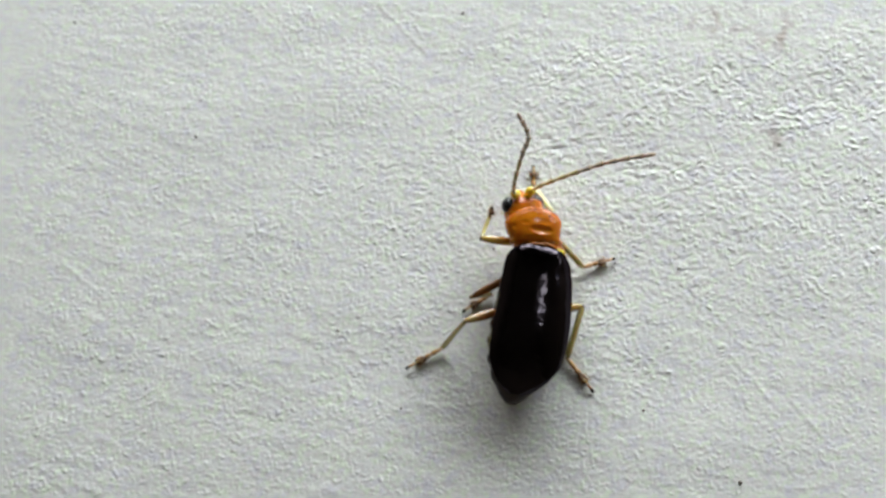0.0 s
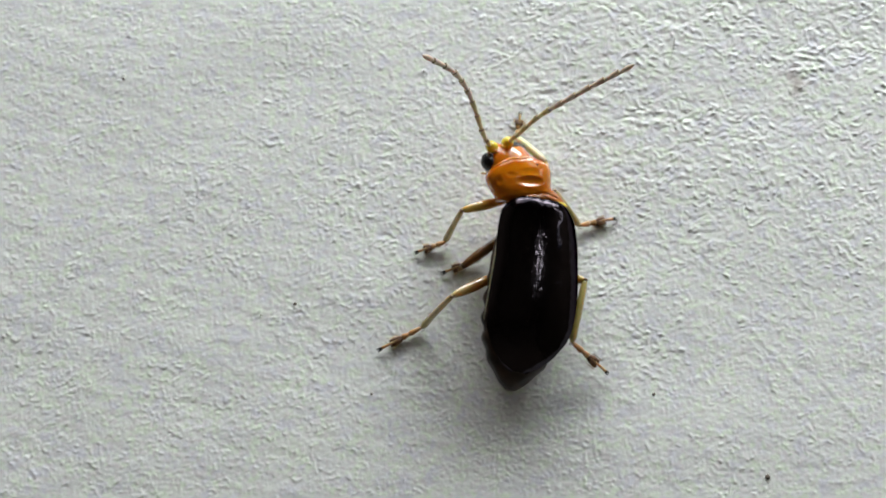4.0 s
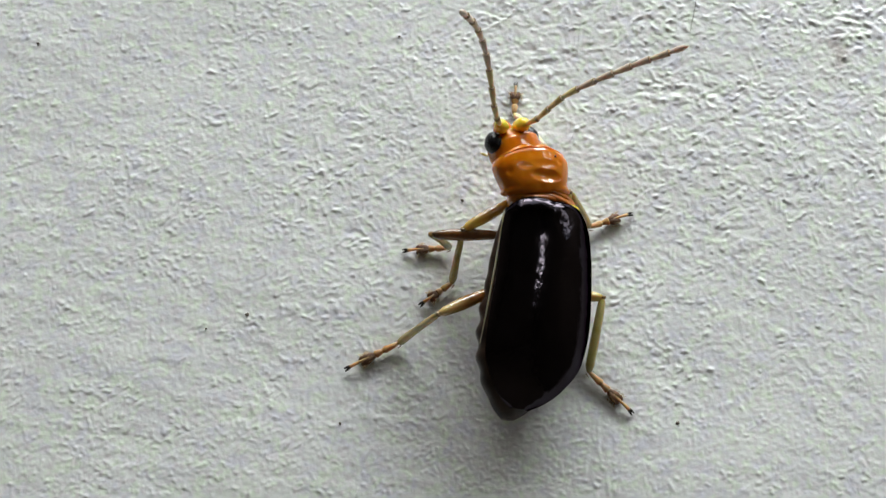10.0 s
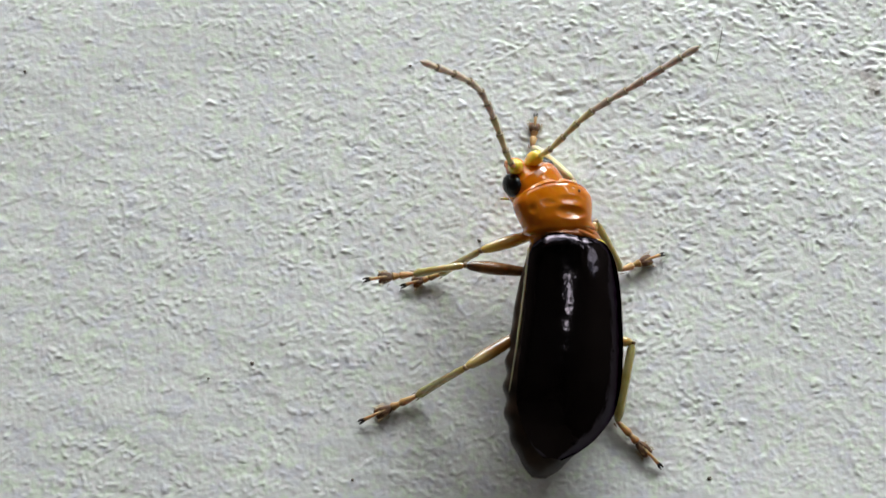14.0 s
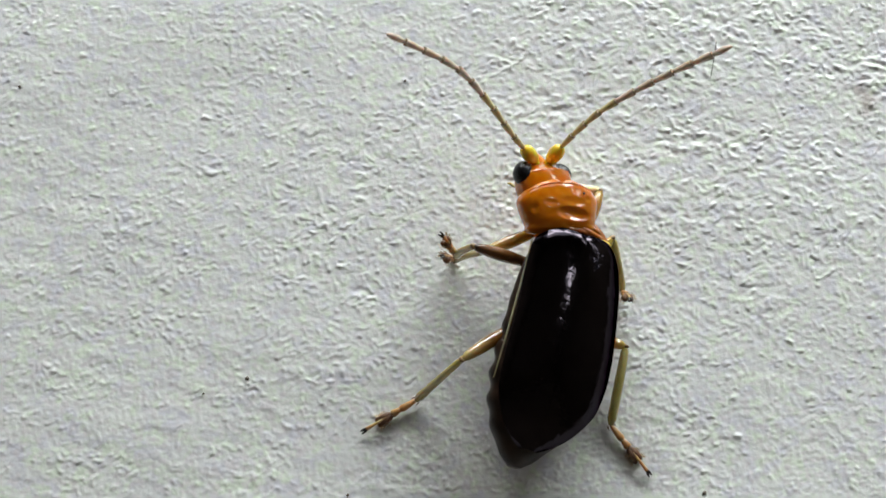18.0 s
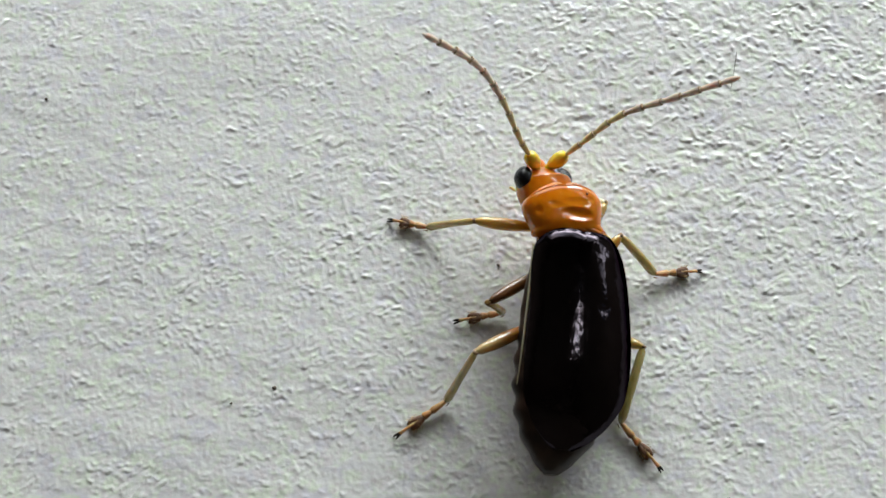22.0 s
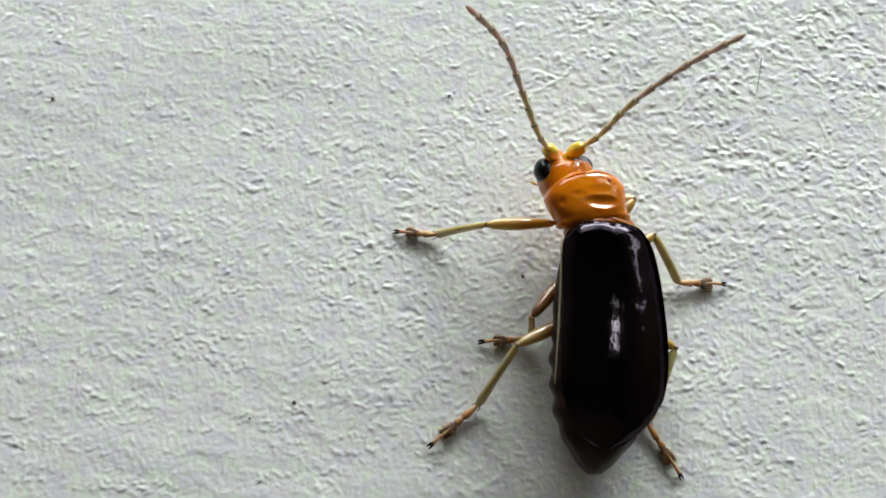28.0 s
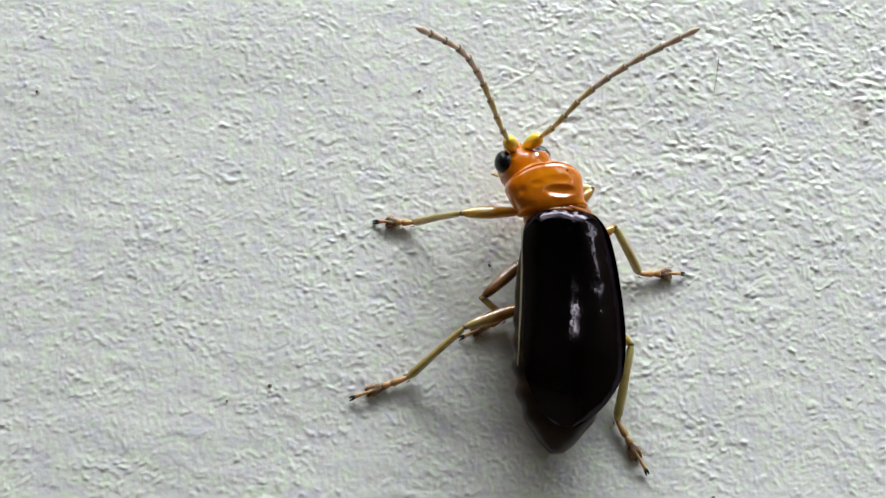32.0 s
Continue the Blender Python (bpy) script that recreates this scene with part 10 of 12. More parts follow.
    walk(antennae["left"][7], [
        (0, mm(0.868, 3.069, 1.183, 125.0, -66.4, -136.4)), (0.5, mm(1.280, 3.169, 0.448, 3.2, -45.6, -21.8)),
        (1, mm(1.303, 3.196, -0.296, -18.3, -28.0, -13.8)), (2, mm(1.477, 3.097, 0.077, 2.1, -34.9, -27.1)),
        (2.5, mm(1.253, 3.163, 0.545, 15.4, -50.1, -34.3)), (3, mm(0.734, 3.242, 0.973, 67.1, -70.6, -79.6)),
        (3.25, mm(1.091, 3.249, 0.513, 5.1, -35.1, -17.5)), (3.5, mm(1.248, 3.215, 0.011, -8.8, -16.5, -8.9)),
        (4.17, mm(1.526, 3.054, 0.031, -10.2, -31.7, -17.6)), (4.83, mm(1.973, 2.648, 0.299, -2.6, -56.2, -41.9)),
        (5.5, mm(2.134, 2.380, 0.553, 14.5, -64.6, -67.6)), (6, mm(1.789, 2.809, -0.344, -26.1, -38.9, -26.2)),
        (6.25, mm(1.549, 3.047, -0.002, -13.4, -40.0, -23.1)), (6.5, mm(1.316, 3.168, 0.343, 0.8, -44.1, -23.4)),
        (7, mm(1.659, 2.866, 0.393, -4.8, -29.2, -17.3)), (8, mm(1.694, 2.833, 0.564, 11.7, -51.7, -44.5)),
        (8.5, mm(1.482, 2.958, 0.638, 2.5, -38.6, -23.3)), (9, mm(0.932, 3.313, 0.487, -1.0, -21.4, -9.7)),
        (9.25, mm(1.399, 3.071, 0.417, -1.2, -26.6, -14.5)), (9.5, mm(1.803, 2.742, 0.328, -1.2, -29.9, -19.3)),
        (10, mm(1.519, 3.038, 0.093, -2.0, -25.7, -16.2)), (10.5, mm(0.420, 3.508, -0.071, -6.6, 9.2, 6.7)),
        (11, mm(0.934, 3.330, -0.127, -3.6, 3.4, 2.4)), (11.5, mm(1.344, 3.162, 0.132, -3.2, -23.4, -17.1)),
        (12, mm(1.633, 2.897, 0.509, 5.3, -45.1, -42.4)), (12.5, mm(1.215, 3.250, 0.040, -6.3, -15.2, -12.0)),
        (13, mm(1.359, 3.162, -0.200, -16.5, -20.7, -14.0)), (14, mm(1.571, 3.029, 0.076, -16.8, -27.7, -20.8)),
        (14.25, mm(1.724, 2.915, 0.034, -12.5, -36.1, -26.1)), (14.5, mm(1.863, 2.792, -0.057, -8.7, -44.4, -32.3)),
        (15.17, mm(1.841, 2.811, -0.053, -10.4, -41.1, -29.5)), (15.83, mm(1.808, 2.837, -0.076, -14.4, -34.4, -24.9)),
        (16.5, mm(1.792, 2.847, -0.105, -16.9, -30.9, -22.8)), (16.75, mm(1.167, 3.267, -0.330, -19.0, -17.8, -13.1)),
        (17, mm(0.539, 3.502, -0.132, -15.7, -7.3, -6.3)), (18, mm(0.296, 3.532, -0.289, -17.5, 3.3, 4.6)),
        (18.5, mm(0.266, 3.505, -0.460, -20.7, 5.3, 7.1)), (19, mm(1.369, 3.082, -0.670, -18.9, -10.1, -9.2)),
        (20, mm(0.577, 3.442, -0.521, -18.9, -0.1, -0.1)), (21, mm(0.485, 3.457, -0.549, -17.7, 1.3, 1.0)),
        (22, mm(0.573, 3.478, -0.316, -16.1, 0.1, 0.1)), (23, mm(0.621, 3.478, -0.238, -12.8, -10.4, -8.8)),
        (24, mm(0.878, 3.407, 0.103, -13.1, -14.5, -10.4)), (25, mm(1.110, 3.300, -0.347, -17.7, -17.6, -13.4)),
        (25.83, mm(1.252, 3.240, -0.219, -12.5, -21.7, -15.9)), (26.67, mm(1.464, 3.106, 0.079, -1.5, -30.6, -21.6)),
        (27.5, mm(1.542, 3.023, 0.270, 5.5, -36.2, -25.7)), (28, mm(1.134, 3.305, -0.070, -4.9, -22.9, -19.3)),
        (29, mm(1.007, 3.340, -0.377, -15.7, -8.5, -7.8)), (30, mm(1.021, 3.320, -0.395, -23.0, -6.9, -5.6)),
        (31, mm(1.028, 3.333, -0.255, -15.8, -7.8, -5.5)), (32, mm(0.949, 3.355, -0.327, -14.7, -5.7, -3.9)),
    ])
    walk(antennae["left"][8], [
        (0, mm(0.942, 3.531, 1.345, 19.1, -63.8, -37.7)), (0.5, mm(1.445, 3.635, 0.468, -10.9, -32.4, -13.4)),
        (1, mm(1.486, 3.635, -0.433, -24.9, -13.7, -6.3)), (2, mm(1.693, 3.543, 0.092, -4.2, -20.3, -14.0)),
        (2.5, mm(1.439, 3.614, 0.630, -0.4, -30.0, -15.8)), (3, mm(0.846, 3.700, 1.125, 7.4, -45.1, -20.4)),
        (3.25, mm(1.215, 3.726, 0.549, -7.7, -22.7, -10.3)), (3.5, mm(1.345, 3.695, -0.062, -18.3, -9.9, -5.2)),
        (4.17, mm(1.717, 3.504, -0.043, -19.5, -23.6, -12.3)), (4.83, mm(2.317, 3.003, 0.286, -14.9, -48.5, -30.4)),
        (5.5, mm(2.535, 2.666, 0.606, -3.5, -59.7, -48.5)), (6, mm(2.108, 3.147, -0.513, -28.3, -29.6, -18.1)),
        (6.25, mm(1.806, 3.461, -0.091, -19.8, -29.9, -15.6)), (6.5, mm(1.508, 3.624, 0.348, -11.0, -31.0, -14.2)),
        (7, mm(1.825, 3.331, 0.357, -14.3, -25.4, -14.6)), (8, mm(1.978, 3.233, 0.627, -6.1, -35.5, -23.3)),
        (8.5, mm(1.666, 3.417, 0.655, -7.6, -24.2, -12.9)), (9, mm(1.018, 3.800, 0.478, -13.8, -19.4, -8.7)),
        (9.25, mm(1.528, 3.549, 0.407, -13.9, -22.3, -11.8)), (9.5, mm(1.972, 3.207, 0.319, -14.0, -24.1, -14.9)),
        (10, mm(1.665, 3.511, 0.077, -5.0, -14.2, -8.4)), (10.5, mm(0.354, 3.995, -0.128, -15.3, 11.7, 8.6)),
        (11, mm(0.911, 3.823, -0.158, -14.3, 4.3, 3.0)), (11.5, mm(1.500, 3.631, 0.107, -13.5, -16.6, -11.7)),
        (12, mm(1.941, 3.283, 0.541, -7.2, -36.5, -29.9)), (12.5, mm(1.331, 3.728, -0.012, -14.3, -5.5, -4.2)),
        (13, mm(1.523, 3.611, -0.332, -26.1, -15.8, -10.4)), (14, mm(1.801, 3.448, -0.051, -28.9, -21.6, -15.5)),
        (14.25, mm(1.994, 3.321, -0.053, -21.0, -27.0, -18.0)), (14.5, mm(2.169, 3.177, -0.111, -13.3, -33.8, -21.5)),
        (15.17, mm(2.132, 3.206, -0.121, -16.7, -30.6, -19.5)), (15.83, mm(2.073, 3.243, -0.178, -23.4, -25.4, -17.0)),
        (16.5, mm(2.043, 3.255, -0.228, -27.1, -23.1, -16.0)), (16.75, mm(1.321, 3.712, -0.483, -26.8, -11.5, -8.3)),
        (17, mm(0.609, 3.974, -0.265, -22.1, -3.1, -2.6)), (18, mm(0.250, 4.002, -0.438, -22.7, 5.5, 7.6)),
        (18.5, mm(0.192, 3.962, -0.635, -24.0, 8.6, 11.7)), (19, mm(1.472, 3.539, -0.828, -19.6, -2.2, -2.0)),
        (20, mm(0.579, 3.910, -0.681, -20.2, 8.4, 7.7)), (21, mm(0.472, 3.928, -0.700, -19.1, 9.0, 7.4)),
        (22, mm(0.572, 3.954, -0.453, -22.4, 4.9, 4.1)), (23, mm(0.715, 3.952, -0.345, -16.2, -4.1, -3.4)),
        (24, mm(0.993, 3.876, -0.005, -22.1, -6.1, -4.3)), (25, mm(1.264, 3.748, -0.491, -24.8, -10.8, -8.0)),
        (25.83, mm(1.423, 3.694, -0.318, -19.1, -15.1, -10.7)), (26.67, mm(1.652, 3.563, 0.068, -7.4, -24.6, -16.5)),
        (27.5, mm(1.730, 3.479, 0.309, -0.1, -30.8, -20.6)), (28, mm(1.313, 3.765, -0.109, -11.3, -13.3, -10.7)),
        (29, mm(1.091, 3.809, -0.509, -22.0, -2.5, -2.3)), (30, mm(1.089, 3.771, -0.587, -29.0, -3.4, -2.7)),
        (31, mm(1.092, 3.805, -0.388, -24.1, -2.0, -1.4)), (32, mm(0.995, 3.831, -0.452, -22.6, 0.2, 0.1)),
    ])
    walk(antennae["left"][9], [
        (0, mm(1.112, 3.990, 1.416, -0.5, -55.3, -25.7)), (0.5, mm(1.607, 4.097, 0.388, -18.4, -26.5, -10.5)),
        (1, mm(1.585, 4.076, -0.635, -28.2, -7.0, -3.2)), (2, mm(1.825, 4.018, 0.058, -8.1, -7.7, -5.1)),
        (2.5, mm(1.576, 4.090, 0.626, -8.1, -16.6, -8.1)), (3, mm(0.974, 4.176, 1.170, -4.7, -32.7, -12.8)),
        (3.25, mm(1.327, 4.205, 0.487, -14.6, -16.5, -7.3)), (3.5, mm(1.415, 4.160, -0.214, -22.6, -6.0, -3.2)),
        (4.17, mm(1.882, 3.946, -0.195, -23.9, -18.9, -9.6)), (4.83, mm(2.641, 3.368, 0.202, -20.7, -43.3, -24.9)),
        (5.5, mm(2.922, 2.974, 0.591, -12.4, -55.2, -39.1)), (6, mm(2.353, 3.525, -0.717, -29.9, -23.6, -13.9)),
        (6.25, mm(2.012, 3.887, -0.236, -23.9, -23.3, -11.7)), (6.5, mm(1.674, 4.083, 0.267, -17.8, -22.8, -9.9)),
        (7, mm(1.997, 3.782, 0.246, -20.0, -20.9, -11.7)), (8, mm(2.200, 3.674, 0.584, -14.9, -23.4, -13.9)),
        (8.5, mm(1.801, 3.890, 0.595, -14.0, -14.1, -7.1)), (9, mm(1.129, 4.269, 0.367, -20.9, -16.9, -7.5)),
        (9.25, mm(1.670, 4.010, 0.297, -20.7, -18.3, -9.5)), (9.5, mm(2.143, 3.659, 0.209, -20.6, -18.9, -11.4)),
        (10, mm(1.747, 3.997, 0.035, -7.3, -2.8, -1.6)), (10.5, mm(0.257, 4.464, -0.255, -18.9, 13.4, 9.9)),
        (11, mm(0.877, 4.302, -0.280, -18.7, 6.3, 4.5)), (11.5, mm(1.630, 4.096, -0.004, -18.4, -12.6, -8.7)),
        (12, mm(2.217, 3.690, 0.492, -13.4, -31.3, -24.1)), (12.5, mm(1.378, 4.206, -0.134, -18.4, -0.2, -0.1)),
        (13, mm(1.661, 4.037, -0.541, -29.9, -13.3, -8.7)), (14, mm(2.002, 3.842, -0.273, -32.5, -19.5, -13.9)),
        (14.25, mm(2.213, 3.736, -0.210, -24.6, -20.6, -13.2)), (14.5, mm(2.404, 3.602, -0.205, -16.6, -22.3, -12.9)),
        (15.17, mm(2.358, 3.629, -0.243, -20.3, -21.3, -12.7)), (15.83, mm(2.286, 3.653, -0.355, -27.1, -20.2, -13.1)),
        (16.5, mm(2.250, 3.654, -0.436, -30.7, -19.8, -13.5)), (16.75, mm(1.429, 4.143, -0.702, -29.6, -9.0, -6.4)),
        (17, mm(0.640, 4.431, -0.451, -24.6, -1.4, -1.2)), (18, mm(0.171, 4.452, -0.628, -24.2, 6.2, 8.6)),
        (18.5, mm(0.070, 4.399, -0.834, -25.0, 9.8, 13.3)), (19, mm(1.494, 4.005, -0.994, -19.9, 4.7, 4.2)),
        (20, mm(0.492, 4.367, -0.850, -20.9, 12.7, 11.9)), (21, mm(0.387, 4.388, -0.860, -19.9, 13.4, 11.1)),
        (22, mm(0.523, 4.409, -0.641, -24.7, 6.9, 5.8)), (23, mm(0.753, 4.426, -0.483, -18.1, -0.9, -0.8)),
        (24, mm(1.047, 4.332, -0.191, -25.3, -3.3, -2.3)), (25, mm(1.365, 4.188, -0.695, -27.4, -8.1, -6.0)),
        (25.83, mm(1.551, 4.146, -0.475, -21.9, -11.7, -8.2)), (26.67, mm(1.817, 4.026, 0.010, -10.6, -19.8, -12.9)),
        (27.5, mm(1.905, 3.942, 0.308, -3.9, -24.8, -15.9)), (28, mm(1.425, 4.238, -0.204, -14.5, -8.2, -6.5)),
        (29, mm(1.118, 4.268, -0.695, -24.2, -0.2, -0.2)), (30, mm(1.123, 4.203, -0.827, -30.8, -2.1, -1.7)),
        (31, mm(1.110, 4.257, -0.590, -26.9, 0.4, 0.3)), (32, mm(0.993, 4.289, -0.642, -25.4, 2.8, 1.9)),
    ])
    walk(antennae["left"][10], [
        (0, mm(1.330, 4.435, 1.414, -1.2, -54.6, -25.0)), (0.5, mm(1.761, 4.546, 0.248, -18.3, -26.3, -10.4)),
        (1, mm(1.637, 4.510, -0.868, -27.7, -7.1, -3.2)), (2, mm(1.877, 4.506, -0.012, -8.1, -6.5, -4.3)),
        (2.5, mm(1.665, 4.572, 0.560, -8.2, -15.4, -7.5)), (3, mm(1.104, 4.652, 1.136, -5.1, -31.5, -12.3)),
        (3.25, mm(1.423, 4.675, 0.368, -14.5, -16.0, -7.0)), (3.5, mm(1.460, 4.616, -0.403, -22.0, -5.9, -3.1)),
        (4.17, mm(2.021, 4.381, -0.384, -23.4, -18.7, -9.5)), (4.83, mm(2.945, 3.737, 0.075, -20.4, -43.1, -24.7)),
        (5.5, mm(3.295, 3.294, 0.530, -12.4, -55.0, -38.7)), (6, mm(2.552, 3.918, -0.943, -29.5, -23.6, -13.9)),
        (6.25, mm(2.181, 4.315, -0.420, -23.6, -23.0, -11.5)), (6.5, mm(1.813, 4.537, 0.127, -17.7, -22.0, -9.5)),
        (7, mm(2.151, 4.225, 0.088, -19.7, -20.5, -11.5)), (8, mm(2.364, 4.126, 0.467, -14.9, -22.6, -13.3)),
        (8.5, mm(1.890, 4.363, 0.479, -13.9, -13.4, -6.8)), (9, mm(1.240, 4.721, 0.198, -20.5, -16.4, -7.3)),
        (9.25, mm(1.800, 4.458, 0.131, -20.3, -17.9, -9.3)), (9.5, mm(2.289, 4.102, 0.045, -20.2, -18.6, -11.2)),
        (10, mm(1.764, 4.488, -0.028, -7.2, -1.6, -1.0)), (10.5, mm(0.139, 4.919, -0.411, -18.1, 13.6, 10.0)),
        (11, mm(0.823, 4.768, -0.438, -18.0, 6.5, 4.6)), (11.5, mm(1.735, 4.555, -0.157, -17.9, -12.3, -8.5)),
        (12, mm(2.469, 4.106, 0.394, -13.1, -30.9, -23.7)), (12.5, mm(1.379, 4.676, -0.290, -17.8, 0.0, 0.0)),
        (13, mm(1.783, 4.453, -0.781, -29.1, -13.2, -8.7)), (14, mm(2.188, 4.226, -0.524, -31.4, -19.7, -14.0)),
        (14.25, mm(2.386, 4.158, -0.403, -24.0, -20.0, -12.7)), (14.5, mm(2.563, 4.053, -0.336, -16.6, -20.6, -11.9)),
        (15.17, mm(2.521, 4.068, -0.403, -20.1, -20.2, -12.0)), (15.83, mm(2.461, 4.064, -0.567, -26.5, -20.0, -12.9)),
        (16.5, mm(2.432, 4.048, -0.674, -29.9, -20.0, -13.6)), (16.75, mm(1.516, 4.566, -0.943, -28.8, -9.1, -6.5)),
        (17, mm(0.655, 4.881, -0.657, -23.7, -1.4, -1.2)), (18, mm(0.082, 4.895, -0.830, -23.3, 6.1, 8.4)),
        (18.5, mm(-0.068, 4.827, -1.040, -24.3, 9.5, 13.0)), (19, mm(1.446, 4.468, -1.162, -19.5, 5.2, 4.7)),
        (20, mm(0.358, 4.812, -1.022, -20.4, 12.7, 11.9)), (21, mm(0.259, 4.837, -1.024, -19.4, 13.5, 11.2)),
        (22, mm(0.452, 4.854, -0.847, -23.9, 6.9, 5.8)), (23, mm(0.762, 4.896, -0.636, -17.5, -0.8, -0.6)),
        (24, mm(1.077, 4.779, -0.402, -24.4, -3.4, -2.3)), (25, mm(1.443, 4.622, -0.921, -26.7, -8.2, -6.0)),
        (25.83, mm(1.654, 4.595, -0.655, -21.3, -11.6, -8.1)), (26.67, mm(1.956, 4.494, -0.076, -10.4, -19.1, -12.4)),
        (27.5, mm(2.054, 4.413, 0.278, -4.0, -23.8, -15.1)), (28, mm(1.496, 4.712, -0.326, -14.1, -7.8, -6.2)),
        (29, mm(1.119, 4.719, -0.898, -23.5, -0.3, -0.3)), (30, mm(1.145, 4.628, -1.080, -29.9, -2.2, -1.8)),
        (31, mm(1.106, 4.698, -0.814, -26.1, 0.3, 0.2)), (32, mm(0.968, 4.735, -0.854, -24.7, 2.8, 1.9)),
    ])
    walk(antennae["right"][0], [
        (0, mm(-0.711, 1.914, 1.011, 80.8, -0.0, -65.6)), (0.5, mm(-0.876, 1.824, 1.008, 82.0, -0.0, -38.3)),
        (1, mm(-1.042, 1.734, 1.004, 81.2, -0.0, -9.5)), (1.5, mm(-1.203, 1.612, 0.932, 81.4, 0.0, 72.9)),
        (2, mm(-1.365, 1.490, 0.860, 71.8, -0.0, 101.9)), (2.5, mm(-1.139, 1.662, 0.924, 84.8, 0.0, 74.1)),
        (3, mm(-0.913, 1.834, 0.987, 79.8, -0.0, -50.7)), (3.5, mm(-1.149, 1.693, 0.927, 88.6, -0.0, 151.2)),
        (4.17, mm(-1.031, 1.759, 0.927, 81.7, -0.0, -138.1)), (4.83, mm(-0.811, 1.880, 0.927, 67.0, -0.0, -131.6)),
        (5.5, mm(-0.693, 1.946, 0.927, 59.1, -0.0, -130.7)), (5.75, mm(-0.863, 1.905, 0.928, 65.2, -0.0, -110.6)),
        (6, mm(-1.033, 1.863, 0.930, 67.5, -0.0, -83.2)), (6.5, mm(-1.101, 1.773, 0.884, 80.0, -0.0, -140.6)),
        (7, mm(-0.802, 1.920, 0.976, 85.1, -0.0, -155.9)), (7.5, mm(-1.053, 1.795, 0.900, 79.0, -0.0, -75.2)),
        (8, mm(-1.304, 1.670, 0.825, 68.2, -0.0, -62.0)), (8.5, mm(-1.148, 1.758, 0.888, 68.1, -0.0, -65.1)),
        (9, mm(-1.059, 1.786, 0.959, 76.4, -0.0, -123.2)), (9.5, mm(-1.323, 1.589, 0.851, 74.0, -0.0, -58.9)),
        (10, mm(-0.858, 1.918, 0.989, 82.0, -0.0, -135.8)), (10.5, mm(-1.054, 1.817, 0.950, 82.7, 0.0, 14.4)),
        (11, mm(-1.043, 1.836, 0.943, 82.2, 0.0, 29.5)), (12, mm(-0.751, 1.893, 0.999, 81.8, -0.0, -122.8)),
        (12.5, mm(-0.773, 1.835, 0.939, 76.5, -0.0, -9.8)), (13, mm(-0.809, 1.858, 0.953, 85.2, -0.0, -39.7)),
        (14, mm(-0.987, 1.824, 0.943, 88.1, -0.0, 169.9)), (14.5, mm(-1.004, 1.794, 0.904, 73.2, -0.0, -158.6)),
        (15.17, mm(-1.023, 1.770, 0.913, 76.1, -0.0, -150.0)), (15.83, mm(-1.058, 1.726, 0.930, 80.0, -0.0, -122.3)),
        (16.5, mm(-1.077, 1.702, 0.939, 80.7, -0.0, -100.4)), (17, mm(-0.849, 1.782, 1.010, 77.7, -0.0, -47.2)),
        (18, mm(-0.871, 1.701, 0.943, 65.2, -0.0, -4.6)), (18.5, mm(-0.889, 1.673, 0.951, 65.6, -0.0, -7.8)),
        (18.75, mm(-0.721, 1.729, 1.002, 68.1, -0.0, -26.9)), (19, mm(-0.553, 1.785, 1.052, 68.0, -0.0, -48.0)),
        (20, mm(-0.574, 1.720, 1.028, 71.4, -0.0, -45.8)), (21, mm(-0.601, 1.734, 1.014, 68.5, -0.0, -40.5)),
        (22, mm(-0.597, 1.756, 1.026, 65.7, -0.0, -49.9)), (23, mm(-0.603, 1.757, 1.006, 64.3, -0.0, -47.5)),
        (24, mm(-0.727, 1.739, 1.000, 74.2, -0.0, -49.4)), (25, mm(-0.694, 1.783, 1.008, 71.7, -0.0, -54.9)),
        (25.83, mm(-0.653, 1.811, 1.013, 74.9, -0.0, -75.9)), (26.67, mm(-0.579, 1.864, 1.023, 73.7, -0.0, -123.6)),
        (27.5, mm(-0.539, 1.892, 1.028, 69.6, -0.0, -141.0)), (28, mm(-0.693, 1.841, 1.000, 74.0, -0.0, -74.7)),
        (29, mm(-0.728, 1.836, 1.008, 78.6, -0.0, -41.9)), (30, mm(-0.720, 1.858, 0.999, 79.5, -0.0, -71.3)),
        (31, mm(-0.738, 1.846, 0.997, 76.0, -0.0, -69.9)), (32, mm(-0.711, 1.849, 1.002, 76.6, -0.0, -70.7)),
    ])
